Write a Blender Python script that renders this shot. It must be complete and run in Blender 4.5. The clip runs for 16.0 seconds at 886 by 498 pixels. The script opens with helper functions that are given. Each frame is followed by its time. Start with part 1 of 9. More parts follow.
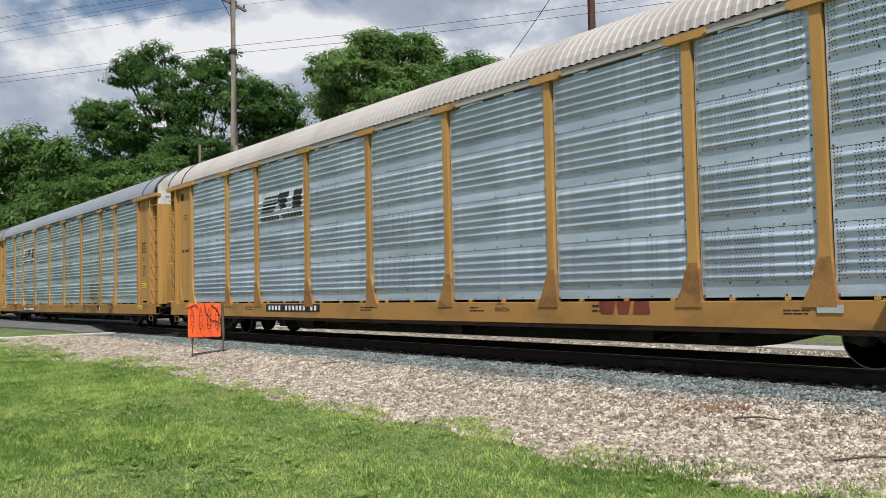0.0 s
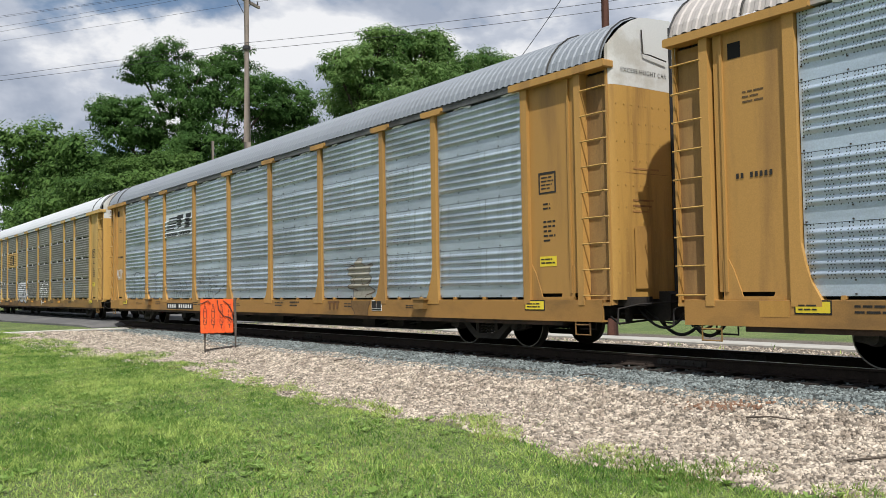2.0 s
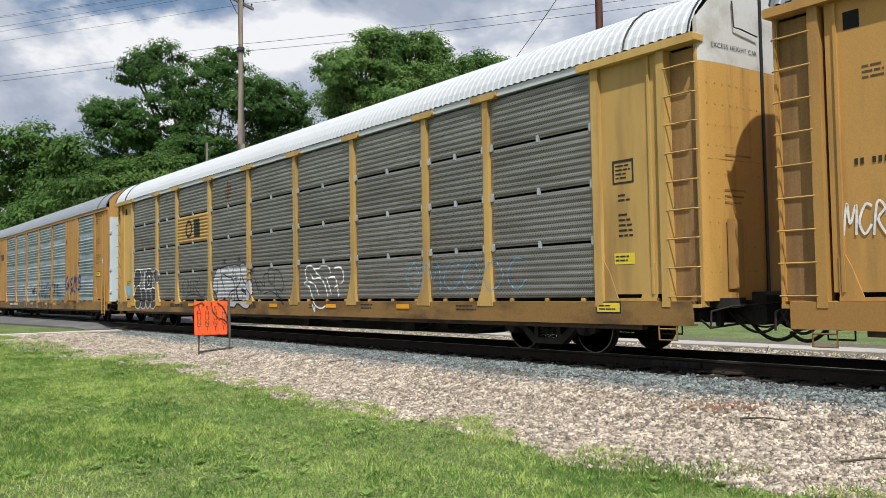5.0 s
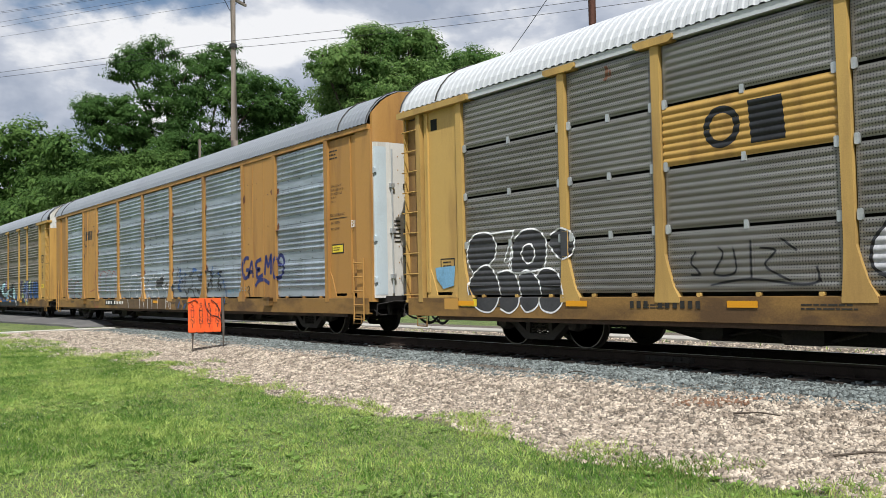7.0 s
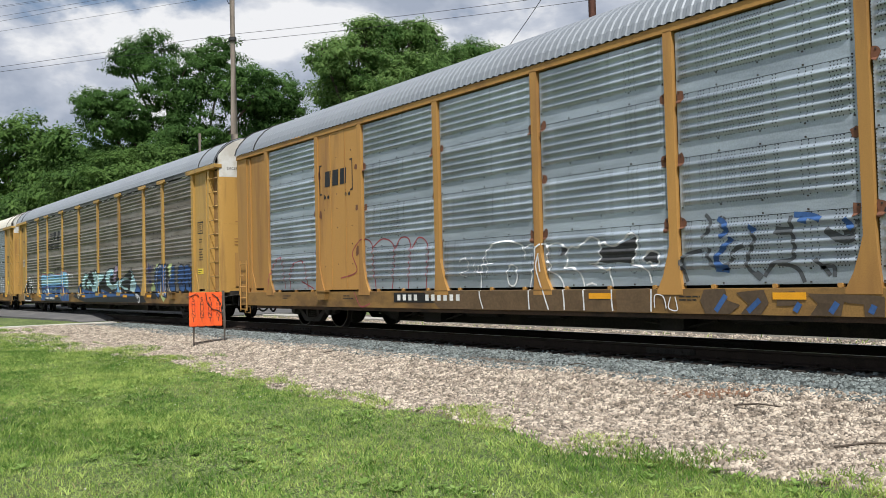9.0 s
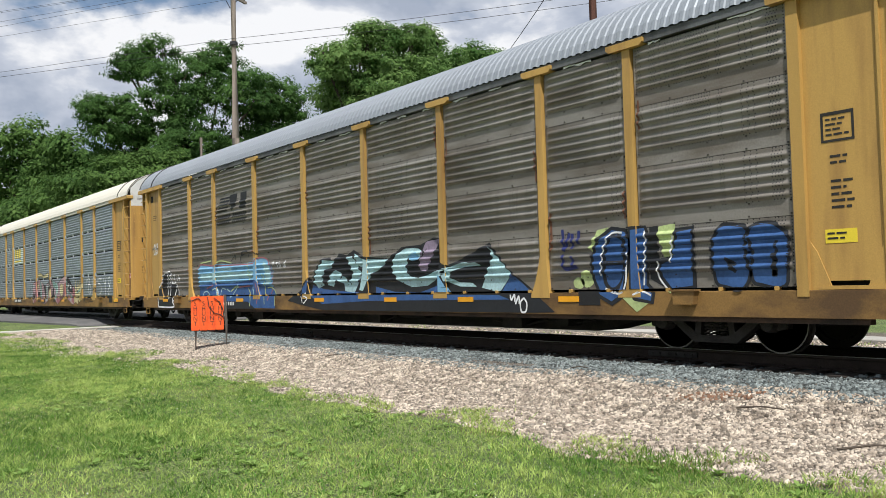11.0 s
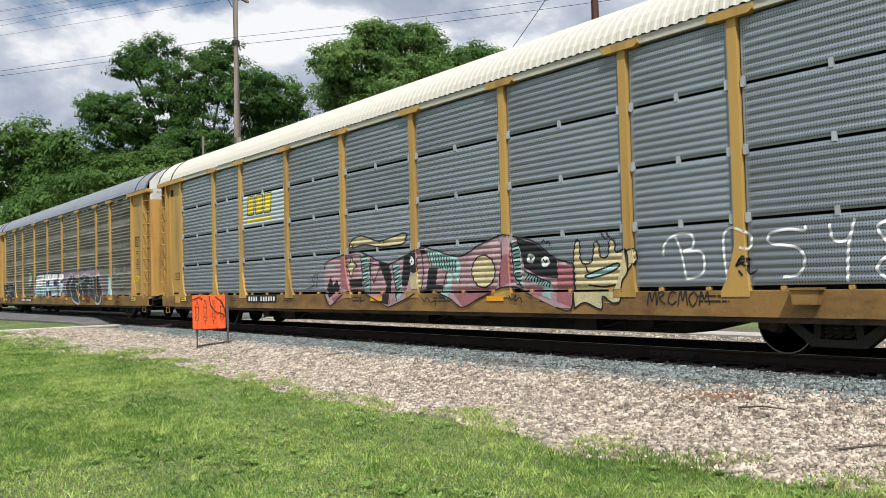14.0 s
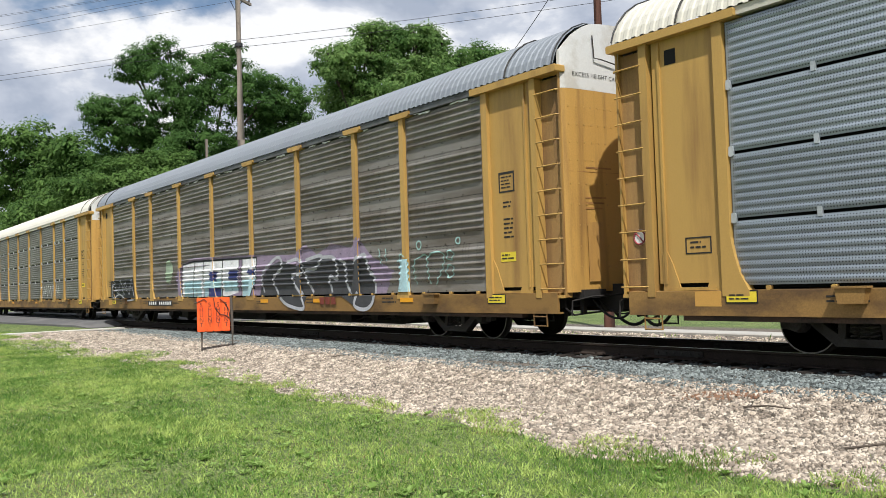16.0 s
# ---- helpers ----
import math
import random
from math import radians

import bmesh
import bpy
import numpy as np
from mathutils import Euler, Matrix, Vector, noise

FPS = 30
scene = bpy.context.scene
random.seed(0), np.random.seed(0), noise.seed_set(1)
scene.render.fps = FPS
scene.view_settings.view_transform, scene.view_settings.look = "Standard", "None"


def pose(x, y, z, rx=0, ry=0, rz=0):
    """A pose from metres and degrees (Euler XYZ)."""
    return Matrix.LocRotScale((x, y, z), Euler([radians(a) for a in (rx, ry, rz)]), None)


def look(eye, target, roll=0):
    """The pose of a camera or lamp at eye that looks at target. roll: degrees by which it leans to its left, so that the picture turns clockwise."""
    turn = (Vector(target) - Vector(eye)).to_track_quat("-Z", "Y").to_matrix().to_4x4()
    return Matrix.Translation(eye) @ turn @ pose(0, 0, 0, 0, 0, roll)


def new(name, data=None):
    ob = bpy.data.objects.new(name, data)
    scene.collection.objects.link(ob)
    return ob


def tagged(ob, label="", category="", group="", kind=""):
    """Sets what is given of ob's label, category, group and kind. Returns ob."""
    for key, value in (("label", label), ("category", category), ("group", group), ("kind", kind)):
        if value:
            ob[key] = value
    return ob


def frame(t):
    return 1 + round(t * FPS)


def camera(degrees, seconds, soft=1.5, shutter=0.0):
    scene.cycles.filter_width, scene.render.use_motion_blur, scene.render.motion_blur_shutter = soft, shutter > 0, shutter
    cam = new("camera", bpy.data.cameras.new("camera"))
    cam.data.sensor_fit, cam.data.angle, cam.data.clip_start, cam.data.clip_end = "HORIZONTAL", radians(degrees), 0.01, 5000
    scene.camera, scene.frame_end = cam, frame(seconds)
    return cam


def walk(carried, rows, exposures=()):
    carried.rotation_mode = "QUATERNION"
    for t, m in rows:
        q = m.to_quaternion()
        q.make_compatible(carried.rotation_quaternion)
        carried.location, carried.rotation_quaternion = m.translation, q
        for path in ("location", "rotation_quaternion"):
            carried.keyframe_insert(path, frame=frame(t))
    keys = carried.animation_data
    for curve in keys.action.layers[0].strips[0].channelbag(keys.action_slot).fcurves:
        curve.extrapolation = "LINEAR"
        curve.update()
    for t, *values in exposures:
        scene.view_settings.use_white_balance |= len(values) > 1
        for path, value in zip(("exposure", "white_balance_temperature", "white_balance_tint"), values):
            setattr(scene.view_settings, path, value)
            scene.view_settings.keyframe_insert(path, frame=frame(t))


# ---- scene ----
# ---------------------------------------------------------------- camera and its path
EYE = (0.0, -11.658, 1.095)
PATH = [
    (0.0, (-15.942, 0.488, 2.073), -1.25),
    (0.5, (-15.996, 0.407, 2.171), -1.39),
    (1.0, (-16.029, 0.361, 2.195), -1.15),
    (1.5, (-16.084, 0.294, 2.105), -0.85),
    (2.0, (-16.109, 0.268, 2.016), -0.93),
    (2.5, (-16.098, 0.285, 1.998), -1.00),
    (3.0, (-16.071, 0.317, 2.055), -0.98),
    (3.5, (-16.049, 0.343, 2.090), -0.86),
    (4.0, (-16.040, 0.357, 2.069), -0.92),
    (6.5, (-15.993, 0.424, 2.020), -1.04),
    (7.0, (-15.949, 0.487, 1.964), -1.19),
    (7.5, (-15.911, 0.542, 1.884), -1.38),
    (8.0, (-15.917, 0.537, 1.852), -1.45),
    (8.5, (-15.955, 0.488, 1.833), -1.38),
    (9.0, (-15.964, 0.478, 1.803), -1.43),
    (11.5, (-15.979, 0.452, 1.899), -1.62),
    (12.0, (-15.952, 0.489, 1.884), -1.54),
    (12.5, (-15.941, 0.507, 1.813), -1.59),
    (13.0, (-15.982, 0.454, 1.796), -1.48),
    (13.5, (-16.015, 0.407, 1.840), -1.49),
    (14.0, (-16.005, 0.419, 1.863), -1.50),
    (14.5, (-15.979, 0.455, 1.843), -1.66),
    (15.0, (-15.978, 0.459, 1.807), -1.99),
    (15.5, (-16.015, 0.408, 1.818), -2.11),
    (16.0, (-16.057, 0.348, 1.892), -1.83),]
cam = camera(54.0, 16.0, soft=0.6)
EXPOSURES = [(0.0, -0.14), (1.5, -0.1), (3.0, -0.02), (4.0, -0.04), (6.5, -0.04), (7.0, -0.04), (8.0, -0.1), (9.0, -0.08), (11.5, 0.06), (12.0, 0.1), (13.5, 0.06), (14.5, -0.01), (15.5, 0.08), (16.0, 0.1)]
walk(cam, [(t, look(EYE, target, roll)) for t, target, roll in PATH], EXPOSURES)

# ---------------------------------------------------------------- sky, sun, exposure
SUN_ELEVATION, SUN_AZIMUTH = 57.0, 58.0     # azimuth: degrees from the near side (-y) towards the train's front (+x)
scene.view_settings.exposure = 0.0
world = bpy.data.worlds.new("sky")
scene.world = world
world.use_nodes = True


def build_sky():
    tree = world.node_tree
    tree.nodes.clear()
    n, link = tree.nodes.new, tree.links.new
    out, back = n("ShaderNodeOutputWorld"), n("ShaderNodeBackground")
    sky = n("ShaderNodeTexSky")
    sky.sky_type, sky.sun_disc = "NISHITA", False
    sky.sun_elevation, sky.sun_rotation = radians(SUN_ELEVATION), radians(180 - SUN_AZIMUTH)
    sky.air_density, sky.dust_density = 1.0, 0.6
    coord = n("ShaderNodeTexCoord")
    place = n("ShaderNodeMapping"); place.inputs["Location"].default_value = (4.3, 2.2, 0.75)
    place.inputs["Scale"].default_value = (1.0, 1.0, 1.75)
    link(coord.outputs["Generated"], place.inputs[0])
    lifted = n("ShaderNodeVectorMath"); lifted.operation = "ADD"; lifted.inputs[1].default_value = (0.02, -0.015, 0.075)
    link(place.outputs[0], lifted.inputs[0])

    def billow(vector):
        k = n("ShaderNodeTexNoise")
        k.inputs["Scale"].default_value, k.inputs["Detail"].default_value, k.inputs["Roughness"].default_value, k.inputs["Distortion"].default_value = 3.6, 11, 0.52, 0.15
        link(vector, k.inputs["Vector"])
        return k.outputs["Fac"]
    here, above = billow(place.outputs[0]), billow(lifted.outputs[0])
    cover = n("ShaderNodeMapRange"); cover.inputs[1].default_value, cover.inputs[2].default_value = 0.39, 0.47
    cover.interpolation_type = "SMOOTHSTEP"
    link(here, cover.inputs[0])
    # cloud tops are bright, their thick bases grey
    edge = n("ShaderNodeMath"); edge.operation = "SUBTRACT"
    link(here, edge.inputs[0]); link(above, edge.inputs[1])
    tone = n("ShaderNodeValToRGB")
    tone.color_ramp.elements[0].position, tone.color_ramp.elements[0].color = 0.0, (0.44, 0.50, 0.62, 1)
    tone.color_ramp.elements[1].position, tone.color_ramp.elements[1].color = 1.0, (1.03, 1.04, 1.07, 1)
    mid = tone.color_ramp.elements.new(0.55); mid.color = (0.63, 0.68, 0.785, 1)
    spread = n("ShaderNodeMapRange"); spread.inputs[1].default_value, spread.inputs[2].default_value = -0.05, 0.095
    link(edge.outputs[0], spread.inputs[0]); link(spread.outputs[0], tone.inputs[0])
    bright = n("ShaderNodeVectorMath"); bright.operation = "SCALE"; bright.inputs[3].default_value = 9.0
    link(tone.outputs[0], bright.inputs[0])
    mix = n("ShaderNodeMix"); mix.data_type = "RGBA"
    link(cover.outputs[0], mix.inputs[0]); link(sky.outputs[0], mix.inputs[6]); link(bright.outputs[0], mix.inputs[7])
    link(mix.outputs[2], back.inputs["Color"])
    back.inputs["Strength"].default_value = 0.10
    link(back.outputs[0], out.inputs["Surface"])


build_sky()
sun_data = bpy.data.lights.new("sun", "SUN")
sun_data.energy, sun_data.angle, sun_data.color = 5.0, radians(0.6), (1.0, 0.975, 0.925)
sun = new("sun", sun_data)
e, a = radians(SUN_ELEVATION), radians(SUN_AZIMUTH)
sun.matrix_world = look((0, 0, 60), Vector((0, 0, 60)) - Vector((math.sin(a) * math.cos(e), -math.cos(a) * math.cos(e), math.sin(e))))

# ---------------------------------------------------------------- materials
def material(name, colour, rough=0.6, metal=0.0, grain=30.0, stain=1.5, vary=0.25, bump=0.15, second=None, second_at=(0.5, 0.62), stretch=(1, 1, 1), speck=None, jitter=0.1):
    """Two scales of variation on a base colour, with a second colour in patches."""
    m = bpy.data.materials.new(name)
    m.use_nodes = True
    t = m.node_tree
    n, link = t.nodes.new, t.links.new
    b = t.nodes["Principled BSDF"]
    b.inputs["Roughness"].default_value, b.inputs["Metallic"].default_value = rough, metal
    b.inputs["Specular IOR Level"].default_value = 0.35
    coord, info = n("ShaderNodeTexCoord"), n("ShaderNodeObjectInfo")
    off = n("ShaderNodeVectorMath"); off.operation = "SCALE"; off.inputs[0].default_value = (37, 19, 53)
    link(info.outputs["Random"], off.inputs[3])
    add = n("ShaderNodeVectorMath"); add.operation = "ADD"
    link(coord.outputs["Object"], add.inputs[0]); link(off.outputs[0], add.inputs[1])
    mp = n("ShaderNodeMapping"); mp.inputs["Scale"].default_value = stretch
    link(add.outputs[0], mp.inputs[0])
    fine = n("ShaderNodeTexNoise"); fine.inputs["Scale"].default_value = grain; fine.inputs["Detail"].default_value = 4
    wide = n("ShaderNodeTexNoise"); wide.inputs["Scale"].default_value = stain; wide.inputs["Detail"].default_value = 5; wide.inputs["Roughness"].default_value = 0.6
    link(add.outputs[0], fine.inputs["Vector"]); link(mp.outputs[0], wide.inputs["Vector"])
    mixer = n("ShaderNodeMix"); mixer.data_type = "RGBA"
    mixer.inputs[6].default_value = (*colour, 1)
    mixer.inputs[7].default_value = (*(second or [c * (1 - vary) for c in colour]), 1)
    ramp = n("ShaderNodeMapRange"); ramp.inputs[1].default_value, ramp.inputs[2].default_value = second_at
    link(wide.outputs["Fac"], ramp.inputs[0]); link(ramp.outputs[0], mixer.inputs[0])
    val = n("ShaderNodeMapRange"); val.inputs[1].default_value, val.inputs[2].default_value = 0.3, 0.7
    val.inputs[3].default_value, val.inputs[4].default_value = 1 - vary, 1 + vary
    link(fine.outputs["Fac"], val.inputs[0])
    tint = n("ShaderNodeMapRange"); tint.inputs[3].default_value, tint.inputs[4].default_value = 1 - jitter, 1 + jitter
    link(info.outputs["Random"], tint.inputs[0])
    mul = n("ShaderNodeMath"); mul.operation = "MULTIPLY"
    link(val.outputs[0], mul.inputs[0]); link(tint.outputs[0], mul.inputs[1])
    sc = n("ShaderNodeVectorMath"); sc.operation = "SCALE"
    link(mixer.outputs[2], sc.inputs[0]); link(mul.outputs[0], sc.inputs[3])
    link(sc.outputs[0], b.inputs["Base Color"])
    if bump:
        bp = n("ShaderNodeBump"); bp.inputs["Strength"].default_value = bump; bp.inputs["Distance"].default_value = 0.01
        link(fine.outputs["Fac"], bp.inputs["Height"]); link(bp.outputs[0], b.inputs["Normal"])
    return m


def with_holes(m, pitch=0.046, rise=0.042, radius=0.0090, low=-0.25, keep=0.72, group=3, groups=0.72):
    """Punched air holes in upright rows on a side sheet; none on its plain lower band."""
    t = m.node_tree
    n, link = t.nodes.new, t.links.new
    b = t.nodes["Principled BSDF"]
    source = b.inputs["Base Color"].links[0].from_socket
    sep = n("ShaderNodeSeparateXYZ")
    link(n("ShaderNodeTexCoord").outputs["Object"], sep.inputs[0])

    def calc(op, a, c):
        k = n("ShaderNodeMath"); k.operation = op
        for i, v in enumerate((a, c)):
            if v is None:
                continue
            if isinstance(v, (int, float)):
                k.inputs[i].default_value = v
            else:
                link(v, k.inputs[i])
        return k.outputs[0]

    u, v = calc("DIVIDE", sep.outputs[0], pitch), calc("DIVIDE", sep.outputs[2], rise)
    du = calc("MULTIPLY", calc("SUBTRACT", calc("FRACT", u, None), 0.5), pitch)
    dv = calc("MULTIPLY", calc("SUBTRACT", calc("FRACT", v, None), 0.5), rise)
    dist = calc("SQRT", calc("ADD", calc("MULTIPLY", du, du), calc("MULTIPLY", dv, dv)), None)
    hole = calc("LESS_THAN", dist, radius)
    rnd = n("ShaderNodeTexWhiteNoise"); rnd.noise_dimensions = "1D"
    link(calc("FLOOR", u, None), rnd.inputs["W"])
    wide_rnd = n("ShaderNodeTexWhiteNoise"); wide_rnd.noise_dimensions = "1D"
    link(calc("FLOOR", calc("DIVIDE", u, group), None), wide_rnd.inputs["W"])
    column = calc("MULTIPLY", calc("LESS_THAN", rnd.outputs["Value"], keep), calc("LESS_THAN", wide_rnd.outputs["Value"], groups))
    mask = calc("MULTIPLY", calc("MULTIPLY", hole, column), calc("GREATER_THAN", sep.outputs[2], low))
    mix = n("ShaderNodeMix"); mix.data_type = "RGBA"; mix.inputs[7].default_value = (0.02, 0.022, 0.025, 1)
    link(mask, mix.inputs[0]); link(source, mix.inputs[6]); link(mix.outputs[2], b.inputs["Base Color"])
    return m


YELLOW = material("yellow_paint", (0.45, 0.25, 0.072), 0.55, 0, 60, 0.9, 0.08, 0.05, (0.25, 0.14, 0.055), (0.50, 0.74), (2, 2, 0.3))
YELLOW_BRIGHT = material("bright_yellow_paint", (0.48, 0.295, 0.085), 0.5, 0, 60, 0.9, 0.07, 0.05, (0.25, 0.135, 0.05), (0.50, 0.76), (2.4, 2.4, 0.25))
SILL = material("weathered_sill_paint", (0.28, 0.16, 0.05), 0.65, 0, 50, 0.8, 0.14, 0.08, (0.115, 0.066, 0.03), (0.44, 0.64), (1, 1, 2))
SILL_CLEAN = material("ochre_sill_paint", (0.375, 0.20, 0.057), 0.6, 0, 50, 0.8, 0.10, 0.06, (0.22, 0.125, 0.045), (0.48, 0.70), (1, 1, 2))
FLANGE = material("dark_rusty_flange", (0.075, 0.045, 0.03), 0.8, 0, 50, 1.2, 0.2, 0.1, (0.035, 0.025, 0.02))
END_WHITE = material("streaked_white_end", (0.56, 0.555, 0.53), 0.55, 0, 40, 1.3, 0.06, 0.05, (0.27, 0.235, 0.19), (0.50, 0.74), (2.6, 2.6, 0.22))
END_YELLOW = material("streaked_end_paint", (0.48, 0.275, 0.072), 0.6, 0, 50, 1.3, 0.08, 0.08, (0.24, 0.13, 0.045), (0.50, 0.74), (2.6, 2.6, 0.22))
# darker and browner than the yellow of the end plates
LADDER_BACK = material("brown_ladder_recess", (0.34, 0.20, 0.075), 0.7, 0, 50, 1.0, 0.12, 0.08, (0.17, 0.095, 0.045), (0.45, 0.68), (2.6, 2.6, 0.3))
YELLOW_PALE = material("pale_yellow_paint", (0.51, 0.33, 0.105), 0.55, 0, 60, 0.9, 0.08, 0.05, (0.30, 0.18, 0.065), (0.48, 0.74), (2, 2, 0.3))
TAN_ORANGE = material("faded_tan_orange_paint", (0.44, 0.235, 0.068), 0.58, 0, 60, 0.9, 0.08, 0.05, (0.25, 0.125, 0.048), (0.50, 0.74), (2.2, 2.2, 0.28))
YELLOW_ORANGE = material("orange_yellow_paint", (0.52, 0.285, 0.07), 0.5, 0, 60, 0.9, 0.07, 0.05, (0.36, 0.19, 0.055), (0.52, 0.76), (2, 2, 0.3))
BROWN = material("rusty_yellow_paint", (0.33, 0.17, 0.055), 0.7, 0, 50, 2.0, 0.15, 0.1, (0.22, 0.11, 0.04))
SILVER = with_holes(material("bright_galvanised_sheet", (0.545, 0.64, 0.745), 0.52, 0.55, 45, 1.2, 0.08, 0.05, (0.42, 0.50, 0.585), (0.42, 0.66), (0.5, 1, 3)))
SILVER_GREY = with_holes(material("galvanised_sheet", (0.565, 0.65, 0.73), 0.50, 0.66, 45, 1.2, 0.09, 0.05, (0.42, 0.485, 0.545), (0.40, 0.64), (0.5, 1, 3)))
SILVER_DULL = with_holes(material("dulled_galvanised_sheet", (0.455, 0.52, 0.59), 0.52, 0.55, 45, 1.2, 0.09, 0.05, (0.32, 0.37, 0.42), (0.40, 0.64), (0.5, 1, 3)))
WEATHERED = with_holes(material("weathered_brown_grey_sheet", (0.27, 0.252, 0.228), 0.55, 0.35, 45, 1.0, 0.10, 0.06, (0.165, 0.142, 0.118), (0.42, 0.66), (0.5, 1, 3)))
DULL = with_holes(material("dull_grey_sheet", (0.315, 0.36, 0.41), 0.50, 0.45, 45, 1.2, 0.09, 0.05, (0.28, 0.315, 0.35), (0.42, 0.66), (0.5, 1, 3)), 0.040, 0.038, 0.0082, -9, 1.1, 6, 1.1)
DARK_SHEET = with_holes(material("dark_grey_sheet", (0.292, 0.286, 0.268), 0.50, 0.60, 45, 1.0, 0.1, 0.05, (0.215, 0.205, 0.188), (0.42, 0.66), (0.5, 1, 3)), 0.040, 0.038, 0.0082, -9, 1.1, 6, 1.1)
ROOF_GREY = material("galvanised_roof", (0.29, 0.315, 0.345), 0.45, 0.4, 40, 0.7, 0.06, 0.04, (0.27, 0.29, 0.32), (0.45, 0.7), (1, 0.4, 0.4))
ROOF_BEIGE = material("beige_grey_roof", (0.42, 0.385, 0.365), 0.55, 0.15, 40, 0.7, 0.07, 0.04, (0.33, 0.30, 0.28), (0.45, 0.7), (1, 0.4, 0.4))
ROOF_WHITE = material("white_roof", (0.53, 0.55, 0.575), 0.5, 0.1, 40, 0.7, 0.05, 0.04, (0.50, 0.52, 0.545), (0.5, 0.75), (1, 0.4, 0.4))
ROOF_CREAM = material("cream_roof", (0.55, 0.525, 0.455), 0.55, 0.05, 40, 0.7, 0.06, 0.04, (0.56, 0.54, 0.47), (0.5, 0.75), (1, 0.4, 0.4))
EAVE = material("dark_galvanised_eave", (0.15, 0.155, 0.16), 0.6, 0.3, 40, 2, 0.15, 0.08, (0.08, 0.08, 0.08), (0.45, 0.65))
WHITE = material("white_paint", (0.60, 0.60, 0.585), 0.55, 0, 40, 1.2, 0.05, 0.04, (0.48, 0.46, 0.42))
PALE_BLUE = material("pale_blue_paint", (0.47, 0.55, 0.60), 0.5, 0, 40, 1.2, 0.06, 0.04)
BLACK = material("black_paint", (0.018, 0.018, 0.02), 0.55, 0, 40, 1.2, 0.2, 0.04)
ORANGE_DECAL = material("orange_reflector", (0.80, 0.36, 0.02), 0.4, 0, 60, 3, 0.06, 0)
YELLOW_DECAL = material("yellow_sticker", (0.80, 0.62, 0.05), 0.45, 0, 60, 3, 0.05, 0)
INK = material("black_stencil", (0.03, 0.028, 0.025), 0.6, 0, 80, 6, 0.3, 0)
STENCIL_BROWN = material("faded_brown_stencil", (0.12, 0.075, 0.035), 0.6, 0, 80, 6, 0.3, 0)
WHITE_INK = material("white_stencil", (0.78, 0.78, 0.76), 0.55, 0, 80, 6, 0.08, 0)
UNDER = material("dark_underframe", (0.022, 0.020, 0.019), 0.8, 0.1, 40, 2, 0.25, 0.2, (0.038, 0.032, 0.027))
TRUCK_IRON = material("dusty_cast_iron", (0.038, 0.034, 0.031), 0.8, 0.1, 50, 3, 0.25, 0.25, (0.022, 0.019, 0.017))
WHEEL_STEEL = material("wheel_steel", (0.045, 0.038, 0.033), 0.65, 0.3, 50, 3, 0.2, 0.1)
TREAD_STEEL = material("worn_tread_steel", (0.45, 0.44, 0.43), 0.3, 0.9, 80, 5, 0.1, 0.02)
# near-black colour stands for shade inside the car and its slots
INNER = material("unlit_black", (0.012, 0.012, 0.013), 0.9, 0, 20, 2, 0.1, 0)
GALV = material("galvanised_clip", (0.55, 0.58, 0.60), 0.4, 0.5, 60, 4, 0.1, 0.05)
RUBBER = material("black_rubber_hose", (0.02, 0.02, 0.02), 0.6, 0, 60, 4, 0.2, 0.05)
RAIL_BROWN = material("rusty_rail_web", (0.034, 0.024, 0.019), 0.85, 0.2, 60, 3, 0.25, 0.2)
TIE_WOOD = material("creosoted_timber", (0.032, 0.026, 0.022), 0.85, 0, 40, 3, 0.25, 0.4, (0.06, 0.050, 0.042), (0.5, 0.7), (0.3, 3, 3))
STONE = material("limestone_chips", (0.565, 0.485, 0.395), 0.85, 0, 60, 5, 0.15, 0.3, (0.30, 0.247, 0.195), (0.42, 0.60))
GREY_STONE = material("grey_ballast_stone", (0.215, 0.245, 0.24), 0.8, 0, 60, 5, 0.2, 0.3, (0.10, 0.118, 0.117), (0.45, 0.62))
ASPHALT = material("worn_asphalt", (0.12, 0.118, 0.118), 0.9, 0, 120, 0.6, 0.15, 0.3, (0.17, 0.165, 0.16))
CONCRETE = material("pale_concrete", (0.40, 0.385, 0.35), 0.85, 0, 80, 0.8, 0.08, 0.2, (0.34, 0.325, 0.295))
PALE_WALK = material("bright_concrete_walk", (0.56, 0.54, 0.49), 0.85, 0, 80, 0.8, 0.08, 0.2, (0.46, 0.44, 0.40))
SIGN_ORANGE = material("fluorescent_orange_sheet", (0.90, 0.13, 0.028), 0.55, 0, 30, 2.5, 0.05, 0.05, (0.80, 0.10, 0.025))
POST_STEEL = material("dark_sign_post", (0.06, 0.05, 0.045), 0.7, 0.3, 40, 3, 0.2, 0.1)
POLE_GREY = material("weathered_grey_pole", (0.28, 0.235, 0.20), 0.85, 0, 30, 2, 0.15, 0.35, (0.20, 0.165, 0.14), (0.45, 0.65), (4, 4, 0.3))
POLE_BROWN = material("creosoted_brown_pole", (0.115, 0.05, 0.035), 0.8, 0, 30, 2, 0.2, 0.35, (0.07, 0.032, 0.024), (0.45, 0.65), (4, 4, 0.3))
WIRE = material("dark_wire", (0.04, 0.04, 0.043), 0.6, 0.2, 10, 1, 0.1, 0)
BARK = material("grey_brown_bark", (0.075, 0.06, 0.047), 0.9, 0, 14, 2, 0.3, 0.5)


